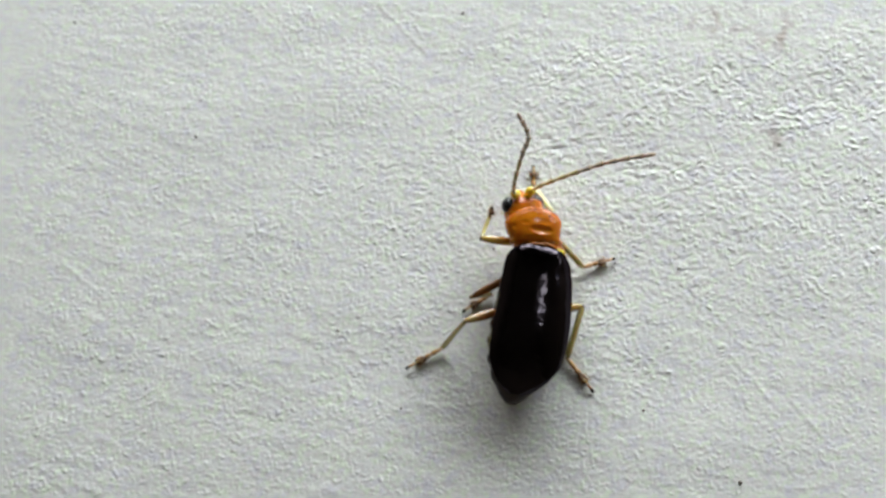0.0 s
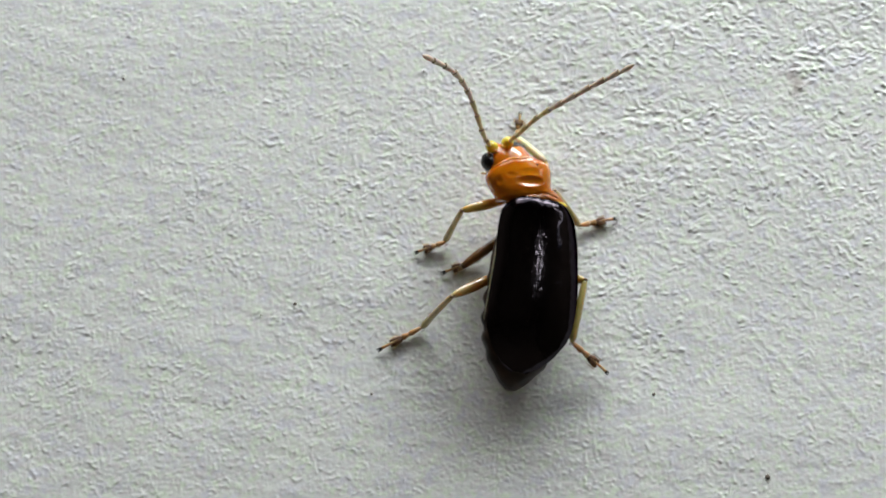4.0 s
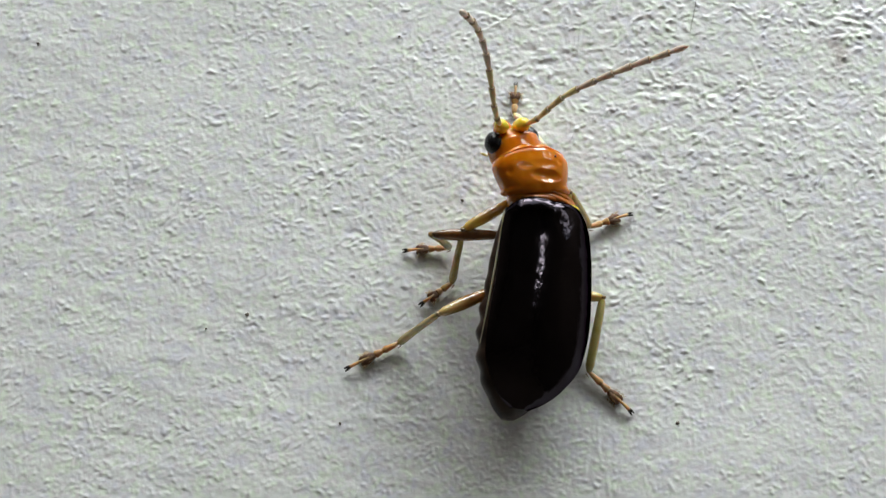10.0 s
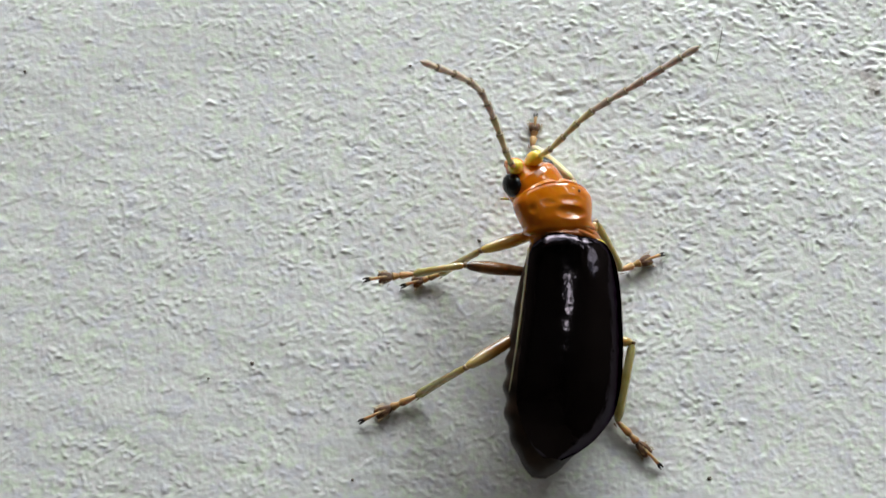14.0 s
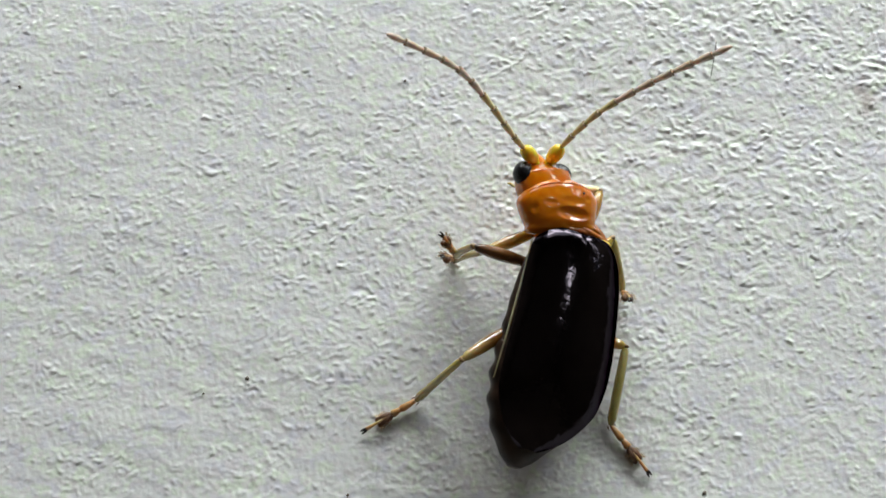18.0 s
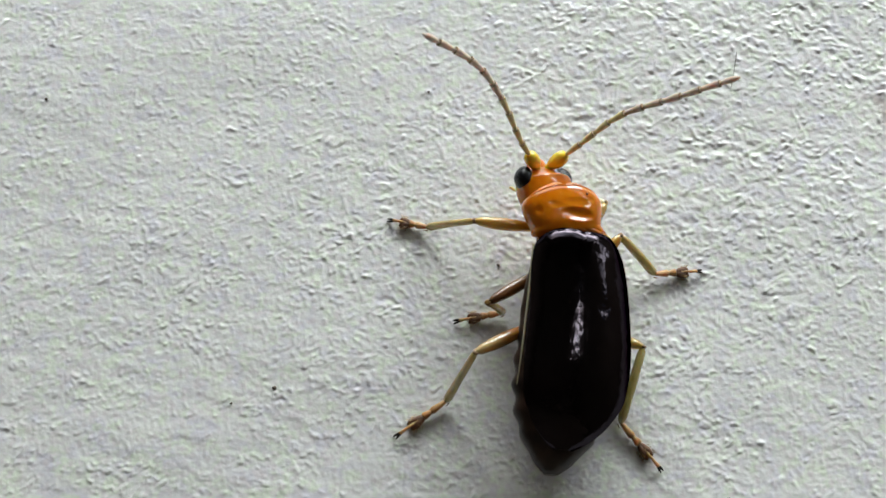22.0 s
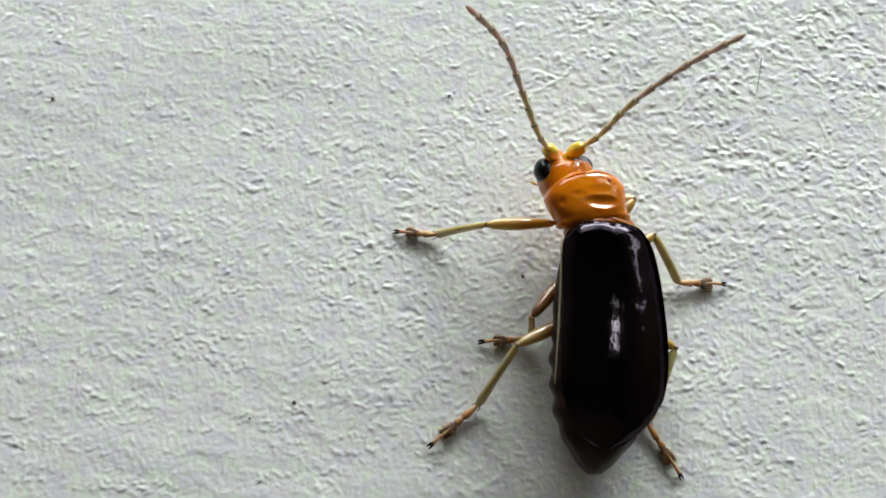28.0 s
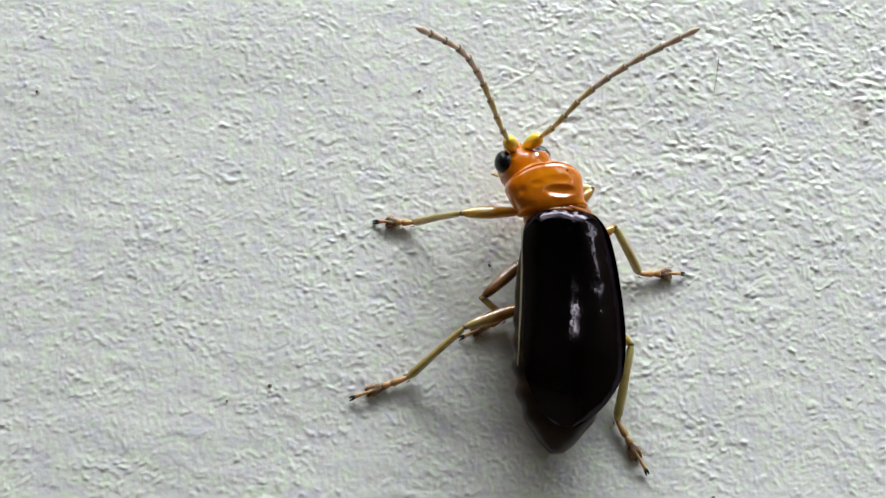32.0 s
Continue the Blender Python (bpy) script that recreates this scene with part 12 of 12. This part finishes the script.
    walk(antennae["right"][6], [
        (0, mm(0.072, 2.582, -1.458, -39.1, -6.4, -1.1)), (0.5, mm(0.492, 2.648, -1.261, -36.5, -19.0, -2.8)),
        (1, mm(0.810, 2.704, -0.949, -33.3, -31.8, -5.5)), (1.5, mm(1.338, 2.474, 0.776, 123.0, -59.8, -164.9)),
        (2, mm(0.986, 2.198, 1.500, 123.8, -25.3, -171.0)), (2.5, mm(1.144, 2.553, 0.895, 134.9, -41.9, -175.3)),
        (3, mm(0.318, 2.818, -1.003, -30.3, -23.7, -4.5)), (3.5, mm(-0.457, 2.647, 1.243, 134.3, 31.2, 179.1)),
        (4.17, mm(-1.367, 2.600, 0.234, -1.5, 78.1, 43.7)), (4.83, mm(-1.502, 2.418, 0.487, 19.3, 65.3, 67.1)),
        (5.5, mm(-1.567, 2.277, 0.640, 25.8, 58.3, 75.5)), (5.75, mm(-1.277, 2.645, 0.118, -7.3, 52.5, 36.9)),
        (6, mm(-0.739, 2.894, -0.267, -23.7, 29.2, 13.4)), (6.5, mm(-1.102, 2.766, 0.179, -7.2, 70.4, 29.8)),
        (7, mm(-1.469, 2.568, -0.104, -23.6, 75.6, 19.6)), (7.5, mm(-0.161, 2.958, -0.711, -25.9, 2.8, 0.5)),
        (8, mm(-0.163, 3.055, 0.102, -8.9, -0.6, -0.3)), (8.5, mm(-0.150, 3.064, -0.054, -3.2, -12.5, -5.1)),
        (9, mm(-0.953, 2.855, -0.014, -16.2, 52.7, 18.5)), (9.5, mm(-0.367, 3.016, -0.297, -14.5, 4.7, 1.3)),
        (10, mm(-1.012, 2.785, 0.295, -10.2, 72.5, 26.5)), (10.5, mm(0.671, 2.939, -0.306, -18.8, -63.9, -15.1)),
        (11, mm(1.040, 2.817, -0.078, 4.0, -78.0, -40.1)), (12, mm(-1.066, 2.770, 0.254, -9.1, 72.9, 28.1)),
        (12.5, mm(0.423, 2.989, -0.371, -15.9, -41.8, -12.4)), (13, mm(-0.004, 2.950, -0.706, -27.0, -13.4, -1.1)),
        (14, mm(-0.436, 2.746, 1.069, 147.0, 40.7, 178.4)), (14.5, mm(-0.642, 2.738, 0.886, 86.4, 70.1, 123.5)),
        (15.17, mm(-0.641, 2.813, 0.720, 69.6, 75.7, 104.2)), (15.83, mm(-0.628, 2.925, 0.341, -6.3, 66.2, 23.5)),
        (16.5, mm(-0.567, 2.968, 0.136, -16.7, 47.1, 10.2)), (17, mm(-0.198, 2.977, -0.590, -22.7, -2.1, -0.4)),
        (18, mm(0.558, 2.970, -0.185, -11.7, -37.7, -20.9)), (18.5, mm(0.494, 3.005, -0.130, -9.0, -35.9, -19.2)),
        (18.75, mm(0.303, 3.026, -0.302, -9.0, -29.1, -12.9)), (19, mm(0.051, 3.037, -0.368, -6.3, -22.2, -9.5)),
        (20, mm(0.181, 3.005, -0.477, -11.9, -30.1, -11.3)), (21, mm(0.290, 3.015, -0.329, -14.7, -29.4, -12.8)),
        (22, mm(0.142, 3.049, -0.179, -7.3, -28.3, -14.1)), (23, mm(0.178, 3.054, 0.026, -11.1, -15.6, -7.7)),
        (24, mm(0.110, 2.985, -0.562, -24.1, -16.8, -4.9)), (25, mm(0.027, 3.043, -0.311, -14.5, -17.5, -6.0)),
        (25.83, mm(-0.256, 3.009, -0.428, -18.1, -0.4, -0.1)), (26.67, mm(-0.862, 2.889, -0.051, -11.0, 39.5, 14.0)),
        (27.5, mm(-1.014, 2.796, 0.276, 1.4, 50.8, 27.1)), (28, mm(-0.523, 2.971, -0.312, -22.8, 18.7, 5.6)),
        (29, mm(-0.069, 2.999, -0.434, -28.5, -2.0, -0.4)), (30, mm(-0.525, 2.933, -0.558, -20.3, 17.3, 3.3)),
        (31, mm(-0.494, 2.931, -0.586, -23.5, 11.1, 2.8)), (32, mm(-0.528, 2.914, -0.615, -24.1, 11.1, 2.7)),
    ])
    walk(antennae["right"][7], [
        (0, mm(0.114, 2.965, -1.768, -40.4, -9.9, -1.6)), (0.5, mm(0.607, 3.041, -1.540, -36.8, -23.0, -3.4)),
        (1, mm(0.992, 3.102, -1.180, -32.1, -35.8, -6.4)), (1.5, mm(1.614, 2.828, 0.985, 121.5, -58.8, -165.5)),
        (2, mm(1.117, 2.498, 1.872, 118.9, -27.9, -170.0)), (2.5, mm(1.349, 2.921, 1.156, 129.4, -44.5, -174.9)),
        (3, mm(0.452, 3.236, -1.232, -36.6, -21.1, -4.0)), (3.5, mm(-0.636, 2.995, 1.545, 129.0, 29.1, 179.2)),
        (4.17, mm(-1.719, 2.949, 0.231, -3.6, 78.4, 45.3)), (4.83, mm(-1.874, 2.737, 0.555, 14.9, 64.4, 62.3)),
        (5.5, mm(-1.953, 2.566, 0.753, 22.4, 57.4, 69.4)), (5.75, mm(-1.612, 3.007, 0.080, -9.5, 50.2, 33.6)),
        (6, mm(-0.938, 3.313, -0.441, -25.4, 26.8, 12.1)), (6.5, mm(-1.397, 3.163, 0.158, -12.0, 67.1, 24.7)),
        (7, mm(-1.802, 2.931, -0.154, -23.8, 76.5, 21.0)), (7.5, mm(-0.176, 3.403, -0.927, -27.9, 2.5, 0.5)),
        (8, mm(-0.160, 3.544, 0.026, -11.1, -2.7, -1.1)), (8.5, mm(-0.100, 3.555, -0.081, -5.4, -9.0, -3.6)),
        (9, mm(-1.208, 3.271, -0.097, -20.8, 53.0, 18.7)), (9.5, mm(-0.389, 3.494, -0.420, -19.1, 5.9, 1.7)),
        (10, mm(-1.304, 3.184, 0.269, -13.0, 71.2, 24.4)), (10.5, mm(0.931, 3.354, -0.376, -24.9, -64.9, -15.8)),
        (11, mm(1.332, 3.217, -0.071, 0.2, -78.2, -41.1)), (12, mm(-1.362, 3.166, 0.231, -16.4, 69.2, 22.4)),
        (12.5, mm(0.613, 3.434, -0.472, -19.6, -40.6, -11.9)), (13, mm(0.056, 3.390, -0.924, -30.6, -13.7, -1.2)),
        (14, mm(-0.600, 3.166, 1.274, 143.2, 39.5, 178.4)), (14.5, mm(-0.924, 3.109, 1.055, 69.6, 72.3, 108.3)),
        (15.17, mm(-0.919, 3.207, 0.835, 46.8, 76.0, 82.3)), (15.83, mm(-0.871, 3.356, 0.319, -10.4, 61.6, 18.9)),
        (16.5, mm(-0.753, 3.417, 0.039, -16.8, 42.4, 8.6)), (17, mm(-0.187, 3.434, -0.781, -24.6, -4.1, -0.9)),
        (18, mm(0.788, 3.401, -0.264, -9.9, -39.3, -22.2)), (18.5, mm(0.698, 3.452, -0.193, -15.2, -35.7, -19.0)),
        (18.75, mm(0.449, 3.494, -0.370, -12.1, -29.5, -13.2)), (19, mm(0.152, 3.519, -0.418, -6.5, -24.8, -10.8)),
        (20, mm(0.326, 3.470, -0.565, -13.2, -28.4, -10.5)), (21, mm(0.456, 3.468, -0.439, -14.6, -28.2, -12.2)),
        (22, mm(0.290, 3.518, -0.234, -9.6, -25.8, -12.6)), (23, mm(0.268, 3.532, -0.066, -11.8, -15.1, -7.4)),
        (24, mm(0.207, 3.430, -0.755, -23.3, -18.2, -5.3)), (25, mm(0.114, 3.516, -0.429, -15.5, -14.2, -4.8)),
        (25.83, mm(-0.254, 3.480, -0.582, -18.8, 1.6, 0.4)), (26.67, mm(-1.037, 3.346, -0.124, -12.2, 39.1, 13.8)),
        (27.5, mm(-1.231, 3.241, 0.283, -1.1, 49.3, 25.6)), (28, mm(-0.628, 3.419, -0.494, -22.0, 15.3, 4.5)),
        (29, mm(-0.058, 3.434, -0.670, -28.1, -7.0, -1.4)), (30, mm(-0.603, 3.393, -0.722, -25.2, 15.5, 3.0)),
        (31, mm(-0.554, 3.382, -0.780, -25.9, 9.9, 2.5)), (32, mm(-0.588, 3.364, -0.813, -26.2, 7.7, 1.9)),
    ])
    walk(antennae["right"][8], [
        (0, mm(0.179, 3.340, -2.084, -41.8, -13.0, -2.2)), (0.5, mm(0.746, 3.430, -1.812, -37.0, -27.6, -4.2)),
        (1, mm(1.192, 3.502, -1.393, -30.6, -41.6, -7.9)), (1.5, mm(1.899, 3.169, 1.203, 120.8, -56.6, -166.7)),
        (2, mm(1.275, 2.768, 2.255, 114.6, -29.0, -169.5)), (2.5, mm(1.588, 3.257, 1.429, 125.6, -45.4, -174.7)),
        (3, mm(0.586, 3.626, -1.507, -39.8, -20.6, -3.9)), (3.5, mm(-0.818, 3.309, 1.882, 126.1, 28.7, 179.2)),
        (4.17, mm(-2.091, 3.275, 0.225, -9.2, 77.5, 41.0)), (4.83, mm(-2.245, 3.061, 0.610, 8.7, 62.3, 53.7)),
        (5.5, mm(-2.326, 2.876, 0.855, 17.0, 55.1, 59.2)), (5.75, mm(-1.934, 3.379, 0.027, -11.5, 47.2, 29.9)),
        (6, mm(-1.125, 3.730, -0.630, -27.2, 25.3, 11.3)), (6.5, mm(-1.685, 3.563, 0.118, -16.6, 63.3, 20.6)),
        (7, mm(-2.146, 3.284, -0.200, -24.8, 76.9, 21.6)), (7.5, mm(-0.190, 3.840, -1.158, -30.1, 2.0, 0.4)),
        (8, mm(-0.147, 4.030, -0.069, -13.7, -4.7, -1.9)), (8.5, mm(-0.062, 4.047, -0.127, -8.4, -4.0, -1.6)),
        (9, mm(-1.489, 3.664, -0.203, -23.6, 52.8, 18.5)), (9.5, mm(-0.419, 3.961, -0.582, -23.3, 6.0, 1.7)),
        (10, mm(-1.599, 3.580, 0.233, -16.9, 69.4, 22.0)), (10.5, mm(1.235, 3.735, -0.465, -27.9, -65.6, -16.3)),
        (11, mm(1.656, 3.591, -0.070, -1.0, -78.6, -43.1)), (12, mm(-1.664, 3.555, 0.181, -21.6, 66.1, 19.1)),
        (12.5, mm(0.815, 3.868, -0.598, -22.7, -40.6, -11.9)), (13, mm(0.124, 3.814, -1.170, -34.0, -14.4, -1.2)),
        (14, mm(-0.778, 3.568, 1.503, 139.5, 39.3, 178.4)), (14.5, mm(-1.227, 3.474, 1.196, 56.5, 73.0, 97.3)),
        (15.17, mm(-1.207, 3.599, 0.923, 29.8, 74.9, 66.5)), (15.83, mm(-1.102, 3.791, 0.277, -13.8, 56.2, 15.2)),
        (16.5, mm(-0.920, 3.870, -0.067, -17.4, 35.9, 6.8)), (17, mm(-0.166, 3.883, -0.987, -26.9, -6.3, -1.4)),
        (18, mm(1.023, 3.832, -0.331, -8.6, -41.6, -24.2)), (18.5, mm(0.925, 3.879, -0.298, -18.4, -36.0, -19.3)),
        (18.75, mm(0.609, 3.954, -0.460, -14.2, -30.2, -13.6)), (19, mm(0.267, 3.998, -0.469, -7.5, -26.2, -11.5)),
        (20, mm(0.466, 3.934, -0.664, -15.1, -25.7, -9.3)), (21, mm(0.615, 3.924, -0.548, -14.7, -26.8, -11.5)),
        (22, mm(0.432, 3.987, -0.308, -12.2, -23.8, -11.5)), (23, mm(0.357, 4.009, -0.163, -13.1, -14.5, -7.2)),
        (24, mm(0.310, 3.877, -0.941, -22.7, -20.2, -6.0)), (25, mm(0.186, 3.989, -0.558, -17.0, -9.7, -3.2)),
        (25.83, mm(-0.262, 3.948, -0.742, -19.9, 4.7, 1.3)), (26.67, mm(-1.216, 3.800, -0.205, -13.6, 39.3, 13.8)),
        (27.5, mm(-1.451, 3.684, 0.277, -3.7, 48.1, 24.5)), (28, mm(-0.713, 3.873, -0.672, -21.0, 10.2, 2.9)),
        (29, mm(-0.018, 3.870, -0.901, -29.0, -12.1, -2.5)), (30, mm(-0.682, 3.838, -0.926, -29.9, 13.9, 2.6)),
        (31, mm(-0.611, 3.826, -0.992, -28.5, 8.4, 2.1)), (32, mm(-0.632, 3.807, -1.030, -28.7, 4.1, 1.0)),
    ])
    walk(antennae["right"][9], [
        (0, mm(0.267, 3.706, -2.406, -42.3, -14.3, -2.4)), (0.5, mm(0.913, 3.814, -2.076, -37.1, -29.8, -4.6)),
        (1, mm(1.415, 3.901, -1.582, -29.8, -44.6, -8.8)), (1.5, mm(2.186, 3.497, 1.437, 120.9, -55.2, -167.4)),
        (2, mm(1.452, 3.011, 2.649, 113.2, -29.1, -169.5)), (2.5, mm(1.847, 3.571, 1.712, 124.5, -45.6, -174.7)),
        (3, mm(0.723, 3.998, -1.803, -40.7, -20.5, -3.9)), (3.5, mm(-1.006, 3.604, 2.233, 125.3, 28.6, 179.2)),
        (4.17, mm(-2.470, 3.593, 0.208, -12.1, 76.7, 38.2)), (4.83, mm(-2.600, 3.403, 0.645, 4.9, 60.4, 48.3)),
        (5.5, mm(-2.671, 3.221, 0.937, 13.1, 53.0, 52.5)), (5.75, mm(-2.239, 3.763, -0.040, -12.4, 45.3, 27.8)),
        (6, mm(-1.306, 4.143, -0.835, -27.8, 24.8, 11.0)), (6.5, mm(-1.970, 3.963, 0.054, -18.3, 61.5, 19.0)),
        (7, mm(-2.499, 3.627, -0.248, -25.2, 76.9, 21.8)), (7.5, mm(-0.201, 4.269, -1.406, -30.9, 1.7, 0.3)),
        (8, mm(-0.121, 4.510, -0.186, -14.8, -5.5, -2.2)), (8.5, mm(-0.043, 4.536, -0.200, -9.9, -2.6, -1.1)),
        (9, mm(-1.782, 4.044, -0.323, -24.4, 52.7, 18.5)), (9.5, mm(-0.453, 4.415, -0.776, -24.7, 5.8, 1.7)),
        (10, mm(-1.902, 3.969, 0.182, -18.3, 68.6, 21.1)), (10.5, mm(1.561, 4.095, -0.561, -28.7, -65.8, -16.5)),
        (11, mm(2.000, 3.947, -0.072, -1.3, -78.8, -43.8)), (12, mm(-1.972, 3.936, 0.107, -23.2, 65.0, 18.1)),
        (12.5, mm(1.031, 4.289, -0.744, -23.8, -40.7, -11.9)), (13, mm(0.202, 4.223, -1.438, -35.2, -14.8, -1.3)),
        (14, mm(-0.971, 3.949, 1.751, 138.2, 39.5, 178.4)), (14.5, mm(-1.548, 3.831, 1.316, 52.1, 73.1, 93.5)),
        (15.17, mm(-1.507, 3.988, 0.987, 23.9, 74.2, 61.1)), (15.83, mm(-1.323, 4.229, 0.211, -15.3, 53.6, 13.8)),
        (16.5, mm(-1.062, 4.329, -0.187, -18.1, 32.4, 6.0)), (17, mm(-0.131, 4.324, -1.210, -27.8, -7.2, -1.6)),
        (18, mm(1.269, 4.258, -0.386, -8.0, -42.8, -25.3)), (18.5, mm(1.167, 4.292, -0.425, -19.3, -36.2, -19.4)),
        (18.75, mm(0.781, 4.406, -0.565, -14.6, -31.1, -14.1)), (19, mm(0.393, 4.473, -0.526, -7.7, -28.2, -12.5)),
        (20, mm(0.599, 4.396, -0.780, -15.8, -25.3, -9.2)), (21, mm(0.766, 4.382, -0.660, -14.8, -26.7, -11.4)),
        (22, mm(0.570, 4.452, -0.404, -13.3, -23.5, -11.3)), (23, mm(0.445, 4.484, -0.272, -13.9, -14.4, -7.1)),
        (24, mm(0.423, 4.324, -1.121, -22.6, -21.5, -6.4)), (25, mm(0.237, 4.460, -0.700, -17.9, -8.1, -2.7)),
        (25.83, mm(-0.286, 4.413, -0.910, -20.6, 5.6, 1.5)), (26.67, mm(-1.403, 4.250, -0.295, -14.5, 38.7, 13.5)),
        (27.5, mm(-1.678, 4.124, 0.256, -5.5, 46.9, 23.4)), (28, mm(-0.768, 4.333, -0.847, -20.9, 7.0, 2.0)),
        (29, mm(0.051, 4.300, -1.136, -29.5, -14.2, -2.9)), (30, mm(-0.761, 4.264, -1.165, -31.5, 13.2, 2.5)),
        (31, mm(-0.661, 4.259, -1.226, -29.6, 7.5, 1.9)), (32, mm(-0.656, 4.240, -1.267, -29.7, 2.5, 0.6)),
    ])
    walk(antennae["right"][10], [
        (0, mm(0.365, 4.069, -2.728, -41.9, -14.1, -2.3)), (0.5, mm(1.092, 4.196, -2.335, -36.8, -29.7, -4.6)),
        (1, mm(1.651, 4.300, -1.757, -29.4, -44.5, -8.7)), (1.5, mm(2.471, 3.821, 1.680, 121.3, -55.2, -167.4)),
        (2, mm(1.634, 3.243, 3.046, 113.8, -29.0, -169.5)), (2.5, mm(2.111, 3.877, 1.997, 125.1, -45.5, -174.7)),
        (3, mm(0.861, 4.364, -2.106, -40.0, -20.7, -3.9)), (3.5, mm(-1.195, 3.892, 2.587, 126.0, 28.7, 179.2)),
        (4.17, mm(-2.849, 3.911, 0.184, -11.8, 76.6, 37.9)), (4.83, mm(-2.944, 3.759, 0.666, 5.2, 60.4, 48.2)),
        (5.5, mm(-2.999, 3.585, 1.005, 13.3, 52.9, 52.5)), (5.75, mm(-2.532, 4.155, -0.115, -12.0, 45.4, 27.9)),
        (6, mm(-1.485, 4.554, -1.045, -27.3, 25.0, 11.1)), (6.5, mm(-2.252, 4.363, -0.020, -17.8, 61.7, 19.2)),
        (7, mm(-2.856, 3.967, -0.295, -25.0, 76.8, 21.6)), (7.5, mm(-0.211, 4.693, -1.660, -30.4, 1.6, 0.3)),
        (8, mm(-0.091, 4.988, -0.312, -14.2, -5.5, -2.2)), (8.5, mm(-0.030, 5.024, -0.284, -9.4, -2.8, -1.1)),
        (9, mm(-2.080, 4.420, -0.447, -23.7, 52.7, 18.5)), (9.5, mm(-0.487, 4.864, -0.982, -24.0, 5.8, 1.7)),
        (10, mm(-2.206, 4.355, 0.126, -17.6, 68.8, 21.3)), (10.5, mm(1.892, 4.449, -0.658, -27.9, -65.7, -16.4)),
        (11, mm(2.350, 4.297, -0.074, -0.8, -78.7, -43.5)), (12, mm(-2.282, 4.313, 0.025, -22.4, 65.3, 18.4)),
        (12.5, mm(1.252, 4.705, -0.895, -23.2, -40.6, -11.9)), (13, mm(0.284, 4.626, -1.714, -34.5, -14.7, -1.2)),
        (14, mm(-1.171, 4.324, 2.006, 138.8, 39.5, 178.4)), (14.5, mm(-1.875, 4.185, 1.430, 53.9, 73.1, 94.7)),
        (15.17, mm(-1.810, 4.376, 1.042, 25.5, 74.3, 62.0)), (15.83, mm(-1.539, 4.668, 0.133, -14.7, 53.7, 13.8)),
        (16.5, mm(-1.193, 4.789, -0.316, -17.5, 32.5, 6.0)), (17, mm(-0.090, 4.761, -1.439, -27.2, -7.1, -1.6)),
        (18, mm(1.520, 4.681, -0.436, -7.7, -42.6, -25.1)), (18.5, mm(1.413, 4.700, -0.557, -18.5, -36.1, -19.3)),
        (18.75, mm(0.960, 4.855, -0.672, -14.0, -31.2, -14.1)), (19, mm(0.529, 4.945, -0.585, -7.1, -28.4, -12.6)),
        (20, mm(0.732, 4.857, -0.902, -15.4, -25.5, -9.2)), (21, mm(0.916, 4.840, -0.773, -14.4, -26.8, -11.5)),
        (22, mm(0.708, 4.916, -0.509, -12.7, -23.7, -11.4)), (23, mm(0.534, 4.957, -0.387, -13.4, -14.5, -7.1)),
        (24, mm(0.543, 4.771, -1.298, -22.2, -21.5, -6.4)), (25, mm(0.281, 4.929, -0.850, -17.3, -8.2, -2.7)),
        (25.83, mm(-0.315, 4.876, -1.083, -20.1, 5.3, 1.4)), (26.67, mm(-1.591, 4.697, -0.392, -14.1, 38.4, 13.4)),
        (27.5, mm(-1.905, 4.562, 0.224, -5.1, 46.7, 23.2)), (28, mm(-0.806, 4.794, -1.023, -20.5, 7.0, 2.0)),
        (29, mm(0.133, 4.727, -1.372, -29.0, -13.9, -2.9)), (30, mm(-0.838, 4.683, -1.417, -30.8, 13.2, 2.5)),
        (31, mm(-0.708, 4.688, -1.469, -29.1, 7.6, 1.9)), (32, mm(-0.672, 4.670, -1.512, -29.2, 2.6, 0.6)),
    ])


motions()
